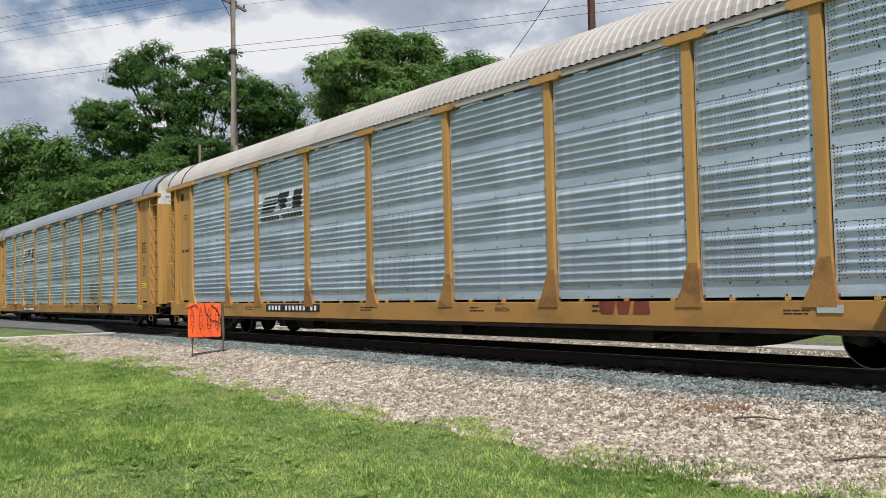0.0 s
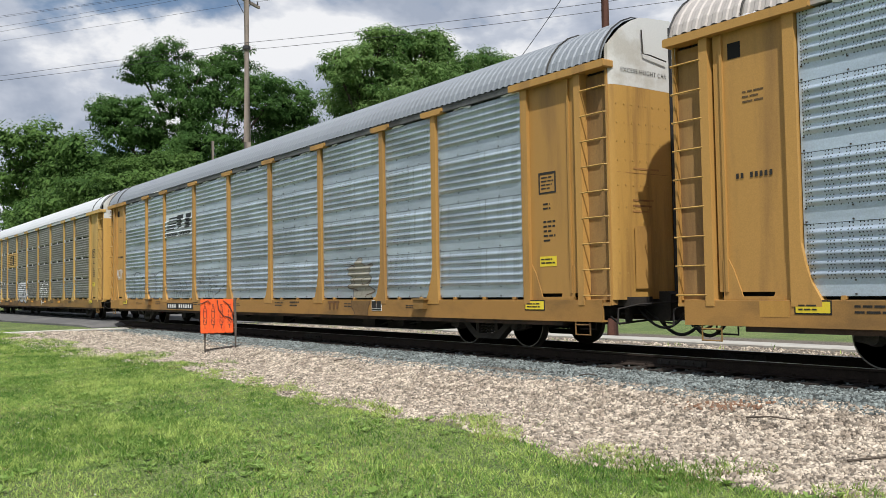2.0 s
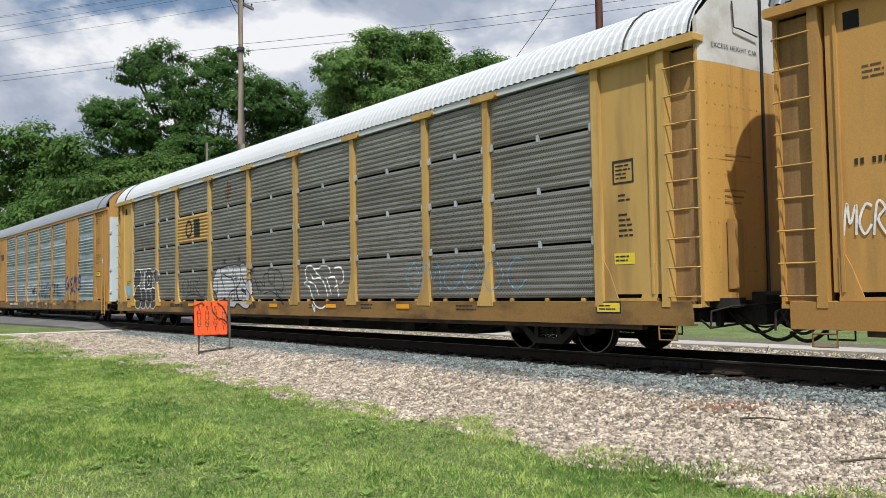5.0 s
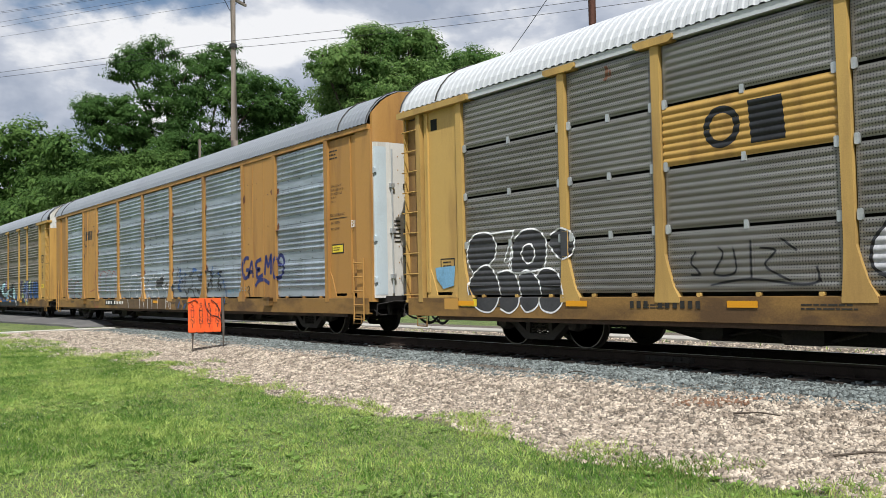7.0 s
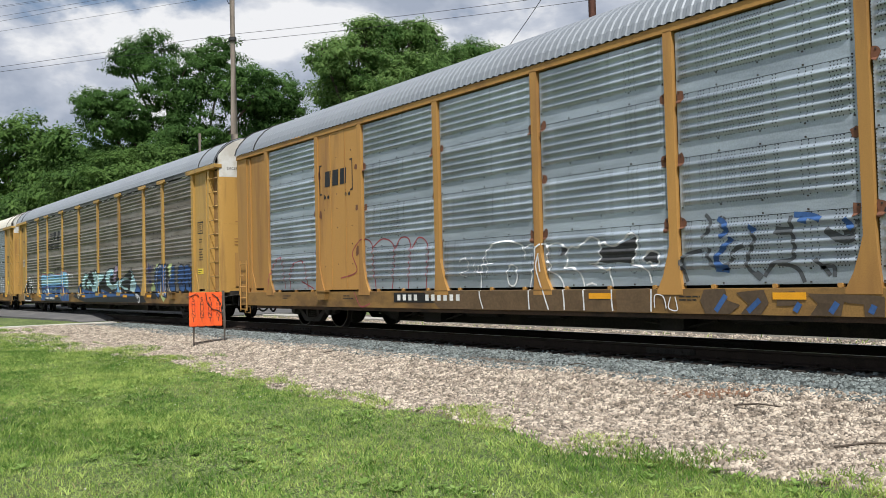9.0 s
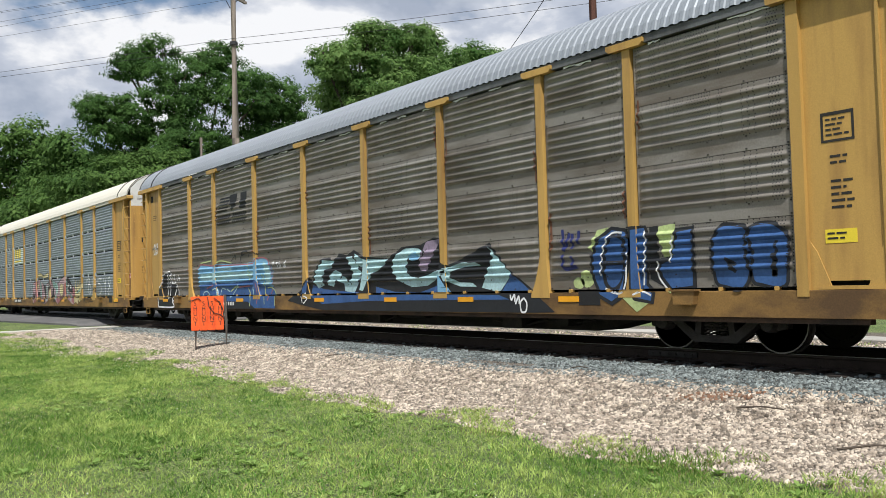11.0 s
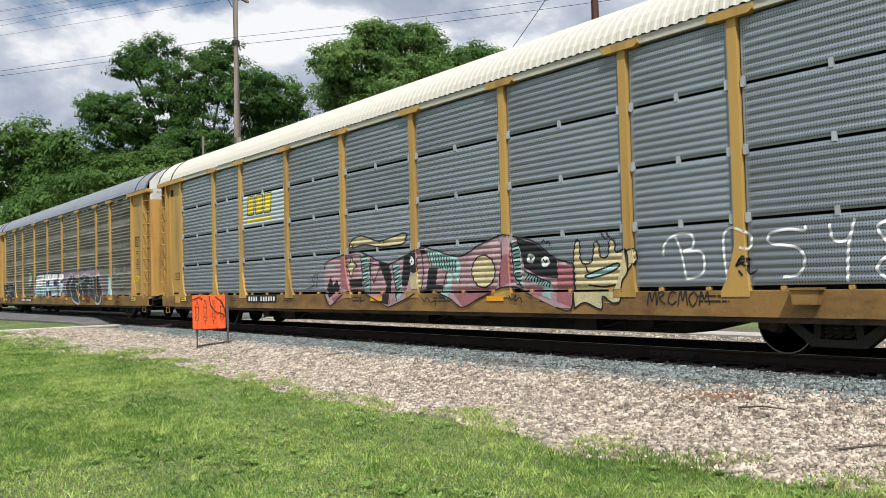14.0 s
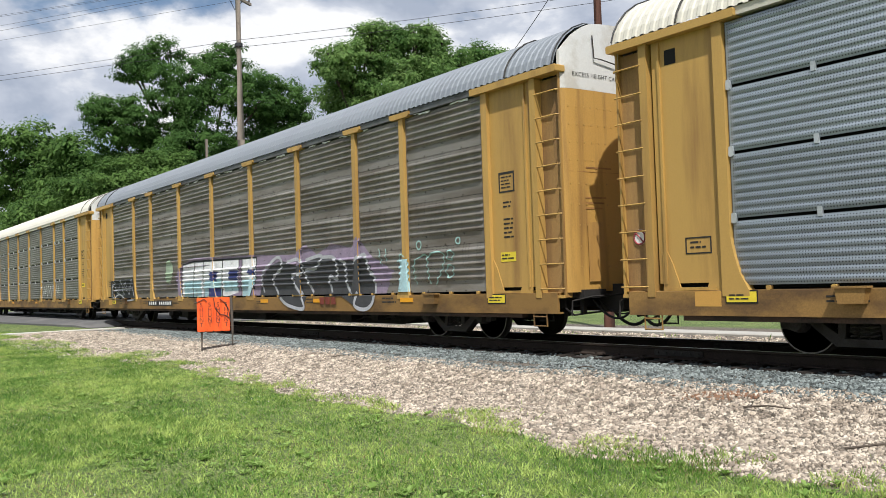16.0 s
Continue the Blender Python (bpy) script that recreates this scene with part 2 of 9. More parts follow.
def foliage(name, dark, light, through_it=0.35, scale=0.5, clump=0.0, vary=0.85):
    m = bpy.data.materials.new(name)
    m.use_nodes = True
    t = m.node_tree
    n, link = t.nodes.new, t.links.new
    b, out = t.nodes["Principled BSDF"], t.nodes["Material Output"]
    geo = n("ShaderNodeNewGeometry")
    noi = n("ShaderNodeTexNoise"); noi.inputs["Scale"].default_value = scale; noi.inputs["Detail"].default_value = 3
    link(n("ShaderNodeTexCoord").outputs["Object"], noi.inputs["Vector"])
    add = n("ShaderNodeMath"); add.operation = "MULTIPLY_ADD"; add.inputs[1].default_value = vary
    link(geo.outputs["Random Per Island"], add.inputs[0])
    sub = n("ShaderNodeMapRange"); sub.inputs[1].default_value, sub.inputs[2].default_value, sub.inputs[3].default_value, sub.inputs[4].default_value = 0.32, 0.68, 0.075 - vary / 2, 0.875 - vary / 2
    link(noi.outputs["Fac"], sub.inputs[0]); link(sub.outputs[0], add.inputs[2])
    tone = add.outputs[0]
    if clump:
        tuft = n("ShaderNodeTexNoise"); tuft.inputs["Scale"].default_value = clump; tuft.inputs["Detail"].default_value = 2
        link(noi.inputs["Vector"].links[0].from_socket, tuft.inputs["Vector"])
        shade = n("ShaderNodeMapRange"); shade.inputs[1].default_value, shade.inputs[2].default_value, shade.inputs[3].default_value, shade.inputs[4].default_value = 0.32, 0.68, -0.45, 0.45
        link(tuft.outputs["Fac"], shade.inputs[0])
        both = n("ShaderNodeMath"); both.operation = "ADD"
        link(tone, both.inputs[0]); link(shade.outputs[0], both.inputs[1])
        tone = both.outputs[0]
    mix = n("ShaderNodeMix"); mix.data_type = "RGBA"
    mix.inputs[6].default_value, mix.inputs[7].default_value = (*dark, 1), (*light, 1)
    link(tone, mix.inputs[0])
    link(mix.outputs[2], b.inputs["Base Color"])
    b.inputs["Roughness"].default_value = 0.65
    b.inputs["Specular IOR Level"].default_value = 0.12
    tr, ms = n("ShaderNodeBsdfTranslucent"), n("ShaderNodeMixShader")
    ms.inputs[0].default_value = through_it
    link(mix.outputs[2], tr.inputs["Color"])
    link(b.outputs[0], ms.inputs[1]); link(tr.outputs[0], ms.inputs[2]); link(ms.outputs[0], out.inputs["Surface"])
    return m


LEAF_WALNUT = foliage("walnut_leaves", (0.034, 0.086, 0.020), (0.105, 0.205, 0.052), 0.40, vary=0.5)
LEAF_MAPLE = foliage("maple_leaves", (0.062, 0.145, 0.034), (0.215, 0.335, 0.105), 0.45, vary=0.65)
LEAF_FAR = foliage("far_leaves", (0.045, 0.105, 0.026), (0.150, 0.255, 0.066), 0.42, 0.25, vary=0.55)
GRASS_BLADE = foliage("grass_blades", (0.120, 0.245, 0.042), (0.560, 0.680, 0.205), 0.38, 0.9, 4.0)
GRASS_DARK = foliage("deep_green_grass", (0.065, 0.160, 0.030), (0.270, 0.440, 0.105), 0.38, 0.9, 6.0)
WEED = foliage("broad_weed_leaves", (0.180, 0.300, 0.065), (0.340, 0.480, 0.150), 0.38, 1.5)
CLOVER = foliage("clover_leaves", (0.130, 0.270, 0.055), (0.290, 0.470, 0.135), 0.38, 1.5)
DRY_GRASS = foliage("dry_grass", (0.25, 0.20, 0.09), (0.46, 0.40, 0.22), 0.3, 1.0)


# ---------------------------------------------------------------- mesh helpers
def mesh_from(name, verts, faces, mat, smooth=False):
    me = bpy.data.meshes.new(name)
    me.from_pydata([tuple(v) for v in verts], [], faces)
    if smooth:
        me.polygons.foreach_set("use_smooth", [True] * len(me.polygons))
    me.materials.append(mat)
    me.update()
    return me


def bulk_mesh(name, verts, faces, mat):
    """Many faces of one size, from numpy arrays."""
    me = bpy.data.meshes.new(name)
    k = faces.shape[1]
    me.vertices.add(len(verts)); me.vertices.foreach_set("co", verts.astype(np.float32).ravel())
    me.loops.add(faces.size); me.loops.foreach_set("vertex_index", faces.astype(np.int32).ravel())
    me.polygons.add(len(faces)); me.polygons.foreach_set("loop_start", np.arange(0, faces.size, k, dtype=np.int32))
    me.materials.append(mat)
    me.update(calc_edges=True)
    return me


class Shape:
    """Collects boxes, tubes and plates into one mesh."""

    def __init__(self):
        self.v, self.f = [], []

    def add(self, verts, faces):
        k = len(self.v)
        self.v += [tuple(v) for v in verts]
        self.f += [[i + k for i in f] for f in faces]
        return self

    def box(self, x0, x1, y0, y1, z0, z1, c=0.0):
        """A box with chamfered upright edges in its front view (x-z) when c is given."""
        if c <= 0:
            v = [(x, y, z) for x in (x0, x1) for y in (y0, y1) for z in (z0, z1)]
            return self.add(v, [(0, 1, 3, 2), (4, 6, 7, 5), (0, 4, 5, 1), (2, 3, 7, 6), (0, 2, 6, 4), (1, 5, 7, 3)])
        ring = [(x0 + c, z0), (x1 - c, z0), (x1, z0 + c), (x1, z1 - c), (x1 - c, z1), (x0 + c, z1), (x0, z1 - c), (x0, z0 + c)]
        return self.prism(ring, y0, y1)

    def prism(self, ring, y0, y1):
        """An outline in x-z, pushed through from y0 to y1."""
        n = len(ring)
        v = [(x, y0, z) for x, z in ring] + [(x, y1, z) for x, z in ring]
        return self.add(v, [list(range(n)), list(range(2 * n - 1, n - 1, -1))] + [(i, i + n, (i + 1) % n + n, (i + 1) % n) for i in range(n)])

    def prism_z(self, ring, z0, z1):
        n = len(ring)
        v = [(x, y, z0) for x, y in ring] + [(x, y, z1) for x, y in ring]
        return self.add(v, [list(range(n - 1, -1, -1)), list(range(n, 2 * n))] + [(i, (i + 1) % n, (i + 1) % n + n, i + n) for i in range(n)])

    def prism_x(self, ring, x0, x1):
        n = len(ring)
        v = [(x0, y, z) for y, z in ring] + [(x1, y, z) for y, z in ring]
        return self.add(v, [list(range(n)), list(range(2 * n - 1, n - 1, -1))] + [(i, i + n, (i + 1) % n + n, (i + 1) % n) for i in range(n)])

    def tube(self, pts, r, sides=6, r_end=None):
        pts = [Vector(p) for p in pts]
        rings = []
        for i, p in enumerate(pts):
            d = (pts[min(i + 1, len(pts) - 1)] - pts[max(i - 1, 0)]).normalized()
            s = d.cross(Vector((0, 0, 1)))
            s = s.normalized() if s.length > 1e-3 else Vector((1, 0, 0))
            u = s.cross(d)
            k = i / max(1, len(pts) - 1)
            rr = r + ((r_end if r_end is not None else r) - r) * k
            rings.append([p + (s * math.cos(a) + u * math.sin(a)) * rr for a in [2 * math.pi * j / sides for j in range(sides)]])
        v = [q for ring in rings for q in ring]
        f = [(i * sides + j, i * sides + (j + 1) % sides, (i + 1) * sides + (j + 1) % sides, (i + 1) * sides + j) for i in range(len(pts) - 1) for j in range(sides)]
        f += [list(range(sides - 1, -1, -1)), list(range((len(pts) - 1) * sides, len(pts) * sides))]
        return self.add(v, f)

    def lathe(self, profile, axis="y", sides=24, centre=(0, 0, 0)):
        """profile: (along, radius) pairs turned round an axis."""
        v, f = [], []
        for a, r in profile:
            for j in range(sides):
                t = 2 * math.pi * j / sides
                c, s = r * math.cos(t), r * math.sin(t)
                v.append({"y": (c, a, s), "x": (a, c, s), "z": (c, s, a)}[axis])
        for i in range(len(profile) - 1):
            f += [(i * sides + j, i * sides + (j + 1) % sides, (i + 1) * sides + (j + 1) % sides, (i + 1) * sides + j) for j in range(sides)]
        f += [list(range(sides - 1, -1, -1)), list(range((len(profile) - 1) * sides, len(profile) * sides))]
        return self.add([(x + centre[0], y + centre[1], z + centre[2]) for x, y, z in v], f)

    def mesh(self, name, mat, smooth=False):
        me = mesh_from(name, self.v, self.f, mat, smooth)
        bm = bmesh.new(); bm.from_mesh(me)
        bmesh.ops.recalc_face_normals(bm, faces=bm.faces)
        bm.to_mesh(me); bm.free()
        if smooth:
            me.set_sharp_from_angle(angle=radians(40))
        return me


def part(name, me, parent, label="", at=(0, 0, 0), turn=None):
    ob = new(name, me)
    ob.parent = parent
    ob.location = at
    if turn:
        ob.rotation_euler = turn
    return tagged(ob, label)


def thing(name, label, category, group="", kind="", at=(0, 0, 0), rz=0.0):
    ob = new(name)
    ob.location, ob.rotation_euler = at, (0, 0, rz)
    ob.empty_display_size = 0.3
    return tagged(ob, label, category, group, kind)


# ---------------------------------------------------------------- ground
GRASS_Z = -0.50


def ease(a, b, x):
    k = np.clip((x - a) / (b - a), 0, 1)
    return k * k * (3 - 2 * k)


def ground_height(x, y):
    """Lawn, ballast bank, track bed, far verge."""
    x, y = np.asarray(x, float), np.asarray(y, float)
    bank = GRASS_Z + 0.28 * ease(-4.4, -1.8, y)
    far = -0.22 - 0.10 * ease(2.3, 4.5, y)
    z = np.where(y < 0, bank, far)
    near_road = 1 - ease(-34.0, -24.0, x)      # the lawn rises to the crossing
    z = z + near_road * np.where(y < 0, np.minimum(-0.24 - z, 0.27), 0)
    rough = 0.02 * np.sin(x * 1.7 + y * 0.9) + 0.015 * np.sin(x * 0.61 - y * 2.3)
    return z + rough * (np.abs(y) > 2.2) * (x > -36) * (y < 4.5)


def build_ground():
    xs = np.unique(np.concatenate([np.linspace(-2500, -140, 14), np.linspace(-140, -40, 40), np.linspace(-40, 6, 185), np.linspace(6, 80, 20), np.linspace(80, 2500, 12)]))
    ys = np.unique(np.concatenate([np.linspace(-2500, -60, 12), np.linspace(-60, -13, 16), np.linspace(-13, 8, 106), np.linspace(8, 80, 30), np.linspace(80, 2500, 12)]))
    gx, gy = np.meshgrid(xs, ys, indexing="ij")
    gz = ground_height(gx, gy)
    v = np.stack([gx, gy, gz], -1).reshape(-1, 3)
    ny = len(ys)
    i, j = np.meshgrid(np.arange(len(xs) - 1), np.arange(ny - 1), indexing="ij")
    a = (i * ny + j).ravel()
    f = np.stack([a, a + ny, a + ny + 1, a + 1], -1)
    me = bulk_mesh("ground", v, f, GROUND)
    me.polygons.foreach_set("use_smooth", [True] * len(me.polygons))
    tagged(new("ground", me), "mown lawn, gravel bank and track bed", "ground", kind="structure")


def ground_material():
    m = bpy.data.materials.new("lawn_and_gravel")
    m.use_nodes = True
    t = m.node_tree
    n, link = t.nodes.new, t.links.new
    b = t.nodes["Principled BSDF"]
    b.inputs["Roughness"].default_value = 0.95
    co = n("ShaderNodeTexCoord").outputs["Object"]
    sep = n("ShaderNodeSeparateXYZ"); link(co, sep.inputs[0])

    def noise_tex(scale, detail=4):
        k = n("ShaderNodeTexNoise"); k.inputs["Scale"].default_value = scale; k.inputs["Detail"].default_value = detail
        link(co, k.inputs["Vector"])
        return k.outputs["Fac"]

    def rng(v, a, c, d=0.0, e2=1.0):
        k = n("ShaderNodeMapRange"); link(v, k.inputs[0])
        for q, w in zip((1, 2, 3, 4), (a, c, d, e2)):
            k.inputs[q].default_value = w
        return k.outputs[0]

    def calc(op, a, c):
        k = n("ShaderNodeMath"); k.operation = op
        for q, w in enumerate((a, c)):
            if isinstance(w, (int, float)):
                k.inputs[q].default_value = w
            else:
                link(w, k.inputs[q])
        return k.outputs[0]

    def mix(fac, a, c):
        k = n("ShaderNodeMix"); k.data_type = "RGBA"; link(fac, k.inputs[0])
        for q, w in ((6, a), (7, c)):
            if isinstance(w, tuple):
                k.inputs[q].default_value = (*w, 1)
            else:
                link(w, k.inputs[q])
        return k.outputs[2]

    lawn = mix(rng(noise_tex(0.8), 0.35, 0.65), (0.150, 0.240, 0.052), (0.290, 0.370, 0.110))
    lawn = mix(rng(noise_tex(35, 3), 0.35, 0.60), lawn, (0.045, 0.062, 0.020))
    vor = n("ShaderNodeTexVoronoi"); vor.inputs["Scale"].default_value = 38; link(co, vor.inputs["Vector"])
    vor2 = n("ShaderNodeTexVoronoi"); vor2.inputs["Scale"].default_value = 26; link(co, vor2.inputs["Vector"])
    # cell edges go near-black: shade between the chips, put into the colour
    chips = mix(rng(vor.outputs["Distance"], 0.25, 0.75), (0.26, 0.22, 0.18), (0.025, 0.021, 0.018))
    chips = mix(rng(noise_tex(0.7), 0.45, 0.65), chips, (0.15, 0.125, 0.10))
    # gravel lies between the lawn's edge and the far verge
    wob = calc("MULTIPLY", calc("SUBTRACT", noise_tex(0.9, 5), 0.5), 0.6)
    bend = calc("SUBTRACT", calc("MULTIPLY", rng(sep.outputs[0], -12.0, -16.0), 0.4), rng(sep.outputs[0], -22.0, -31.0))
    edge = calc("SUBTRACT", calc("ADD", sep.outputs[1], wob), calc("SUBTRACT", bend, 5.55))
    near = rng(edge, -0.12, 0.12)
    fedge = rng(calc("ADD", sep.outputs[1], wob), 8.0, 8.6, 1.0, 0.0)
    stretch = rng(sep.outputs[0], -34.4, -34.2)
    mask = calc("MULTIPLY", calc("MULTIPLY", near, fedge), stretch)
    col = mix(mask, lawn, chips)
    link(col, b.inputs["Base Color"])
    bp = n("ShaderNodeBump"); bp.inputs["Strength"].default_value = 0.7; bp.inputs["Distance"].default_value = 0.03
    h = calc("ADD", vor.outputs["Distance"], noise_tex(60, 3))
    link(h, bp.inputs["Height"]); link(bp.outputs[0], b.inputs["Normal"])
    return m


GROUND = ground_material()
build_ground()


def lawn_edge(x):
    """How far towards the track the lawn reaches at x."""
    return -5.55 + 0.4 * np.clip((-12.0 - x) / 4.0, 0, 1) - 1.0 * np.clip((-22.0 - x) / 9.0, 0, 1) + 0.16 * np.sin(x * 1.3) + 0.10 * np.sin(x * 3.7 + 1)


def build_paving():
    road = Shape()
    # the crossing comes up flush with the rail heads
    n, v = 6, []
    # its side runs out flat into the dirt beside it
    for x, y0, drop in ((-75.0, -4.3, 0.0), (-38.2, -1.35, 0.0), (-36.2, -1.35, 0.215)):
        v += [(x, y0 - 0.9, -0.60), (x, y0 - 0.9, min(-0.16, -0.012 - drop)), (x, y0, -0.012 - drop), (x, 3.0, -0.012 - drop), (x, 40.0, -0.10 - drop), (x, 40.0, -0.60)]
    road.add(v, [list(range(n)), list(range(3 * n - 1, 2 * n - 1, -1))] + [(k + i, k + i + n, k + (i + 1) % n + n, k + (i + 1) % n) for k in (0, n) for i in range(n)])
    tagged(new("road", road.mesh("road", ASPHALT)), "worn grey asphalt of a level crossing", "road", kind="structure")
    walk_way = Shape()
    walk_way.prism_z([(-34.4, -30.0), (-33.8, -30.0), (-34.2, -1.45), (-34.8, -1.45)], -0.60, -0.205)
    tagged(new("pavement", walk_way.mesh("pavement", PALE_WALK)), "pale concrete walk beside the crossing", "pavement", kind="structure")
    kerb = Shape()
    ring = [(5.45, -0.5), (5.45, -0.27), (5.48, -0.25), (6.25, -0.25), (6.3, -0.5)]
    kerb.prism_x(ring, -36.0, 30.0)
    tagged(new("kerb", kerb.mesh("kerb", CONCRETE)), "pale concrete kerb behind the track", "kerb", kind="structure")
    lane = Shape()
    lane.prism_z([(-37.0, 16.5), (60.0, 16.5), (60.0, 22.0), (-37.0, 22.0)], -0.6, -0.24)
    tagged(new("road_far", lane.mesh("road_far", CONCRETE)), "pale concrete side road behind the lawn", "road", kind="structure")


build_paving()


# ---------------------------------------------------------------- track
def build_track():
    head = [(-0.037, 0.0), (0.037, 0.0), (0.037, -0.03), (0.010, -0.045), (0.009, -0.145), (0.07, -0.165), (0.07, -0.18), (-0.07, -0.18), (-0.07, -0.165), (-0.009, -0.145), (-0.010, -0.045), (-0.037, -0.03)]
    for side in (-1, 1):
        rail = thing("rail", "dark rusty steel rail with a bright worn top", "rail", "running rails", "structure", (0, side * 0.755, 0))
        part("rail_body", Shape().prism_x(head, -160, 60).mesh("rail_body", RAIL_BROWN), rail)
        part("running_face", Shape().box(-160, 60, -0.022, 0.022, -0.001, 0.0035).mesh("running_face", TREAD_STEEL), rail, "bright worn running face")
        for x in (-20.5, -8.6):
            bar = Shape().box(x - 0.46, x + 0.46, -0.036, -0.012, -0.135, -0.05, 0.012)
            for k in range(6):
                bar.lathe([(-0.062, 0.016), (-0.034, 0.02)], "y", 6, (x - 0.38 + 0.152 * k, 0, -0.092))
            part("joint_bar", bar.mesh("joint_bar", TRUCK_IRON), rail, "bolted joint bar")
    tie_me = Shape().box(-0.11, 0.11, -1.3, 1.3, -0.38, -0.182, 0.01).mesh("tie", TIE_WOOD)
    plate_me = Shape().box(-0.09, 0.09, -0.17, 0.17, -0.181, -0.168).mesh("tie_plate", RAIL_BROWN)
    spike_me = Shape().box(-0.014, 0.014, -0.018, 0.018, -0.17, -0.135, 0.004).mesh("spike", RAIL_BROWN)
    bed = thing("track_ties", "row of dark creosoted timber ties", "railway ties", "", "structure")
    rng = random.Random(4)
    for k in range(150):
        x = 4.0 - k * 0.51
        t = part("tie", tie_me, bed, at=(x, rng.uniform(-0.05, 0.05), rng.uniform(-0.008, 0.004)), turn=(0, 0, rng.uniform(-0.02, 0.02)))
    for k in range(60):
        for side in (-1, 1):
            if side < 0:
                for q in (-0.10, 0.10):
                    part("spike", spike_me, bed, at=(-k * 0.51 + q * 0.5, -0.755 + q, 0.004))
            part("tie_plate", plate_me, bed, at=(0.0 - k * 0.51, side * 0.755, 0.004))


build_track()


def stone_field(name, label, count, mat, place, size, seed):
    """A scatter of angular chips as one mesh."""
    r = np.random.default_rng(seed)
    # a flat-topped chip: six-cornered girdle under a smaller top
    knob = np.array([(0.5, -0.28, -0.4), (0.5, 0.3, -0.4), (-0.5, 0.3, -0.4), (-0.5, -0.3, -0.4), (0.36, -0.2, 0.42), (0.3, 0.24, 0.42), (-0.34, 0.2, 0.42), (-0.36, -0.22, 0.42)], float)
    quads = np.array([(4, 5, 6, 7), (0, 1, 5, 4), (1, 2, 6, 5), (2, 3, 7, 6), (3, 0, 4, 7)])
    p = place(r, count)
    count = len(p)
    s = size[0] + (size[1] - size[0]) * r.random(count) ** 1.4
    v = knob[None] + r.uniform(-0.16, 0.16, (count, 8, 3))
    v = v * np.stack([s * r.uniform(0.9, 1.7, count), s * r.uniform(0.8, 1.4, count), s * r.uniform(0.5, 1.0, count)], -1)[:, None]
    ang = r.uniform(0, 2 * np.pi, (count, 3)) * np.array([1, 0.10, 0.10])
    c, sn = np.cos(ang), np.sin(ang)
    v = np.stack([v[..., 0] * c[:, None, 0] - v[..., 1] * sn[:, None, 0], v[..., 0] * sn[:, None, 0] + v[..., 1] * c[:, None, 0], v[..., 2]], -1)
    v = np.stack([v[..., 0], v[..., 1] * c[:, None, 1] - v[..., 2] * sn[:, None, 1], v[..., 1] * sn[:, None, 1] + v[..., 2] * c[:, None, 1]], -1)
    v = v + p[:, None]
    v[..., 2] += (s * 0.10 + 0.012 * r.random(count))[:, None]
    f = (np.arange(count)[:, None, None] * 8 + quads[None]).reshape(-1, 4)
    tagged(new(name, bulk_mesh(name, v.reshape(-1, 3), f, mat)), label, "gravel", kind="stuff")


def chips_place(y_hi, y_lo_pad):
    def place(r, count):
        u = r.random(count)
        x = -3.0 - 30.6 * u ** 1.25
        lo = lawn_edge(x) + y_lo_pad
        y = lo + (y_hi - lo) * r.random(count)
        return np.stack([x, y, ground_height(x, y)], -1)
    return place


def strip_place(x0, x1, y0, y1, power=1.5):
    def place(r, count):
        x = x1 + (x0 - x1) * r.random(count) ** power
        y = y0 + (y1 - y0) * r.random(count)
        return np.stack([x, y, ground_height(x, y)], -1)
    return place


def island_colour(m, spread):
    """Each chip its own shade."""
    t = m.node_tree
    n, link = t.nodes.new, t.links.new
    b = t.nodes["Principled BSDF"]
    src = b.inputs["Base Color"].links[0].from_socket
    k = n("ShaderNodeMapRange"); k.inputs[3].default_value, k.inputs[4].default_value = 1 - spread, 1 + spread * 0.6
    link(n("ShaderNodeNewGeometry").outputs["Random Per Island"], k.inputs[0])
    s = n("ShaderNodeVectorMath"); s.operation = "SCALE"
    link(src, s.inputs[0]); link(k.outputs[0], s.inputs[3]); link(s.outputs[0], b.inputs["Base Color"])


island_colour(STONE, 0.70)
island_colour(GREY_STONE, 0.8)
stone_field("gravel", "pale cream limestone gravel on the bank", 90000, STONE, chips_place(-2.45, -0.15), (0.016, 0.042), 11)
stone_field("gravel", "blue-grey crushed ballast beside the ties", 34000, GREY_STONE, strip_place(-33.5, -3, -2.75, -1.25, 1.2), (0.018, 0.042), 12)
stone_field("gravel", "dark ballast between the rails and behind the track", 4500, GREY_STONE, strip_place(-33.5, -3, -1.3, 3.0), (0.03, 0.07), 13)
stone_field("gravel", "pale gravel strewn behind the track", 16000, STONE, strip_place(-36, 0, 1.6, 5.4), (0.02, 0.05), 15)


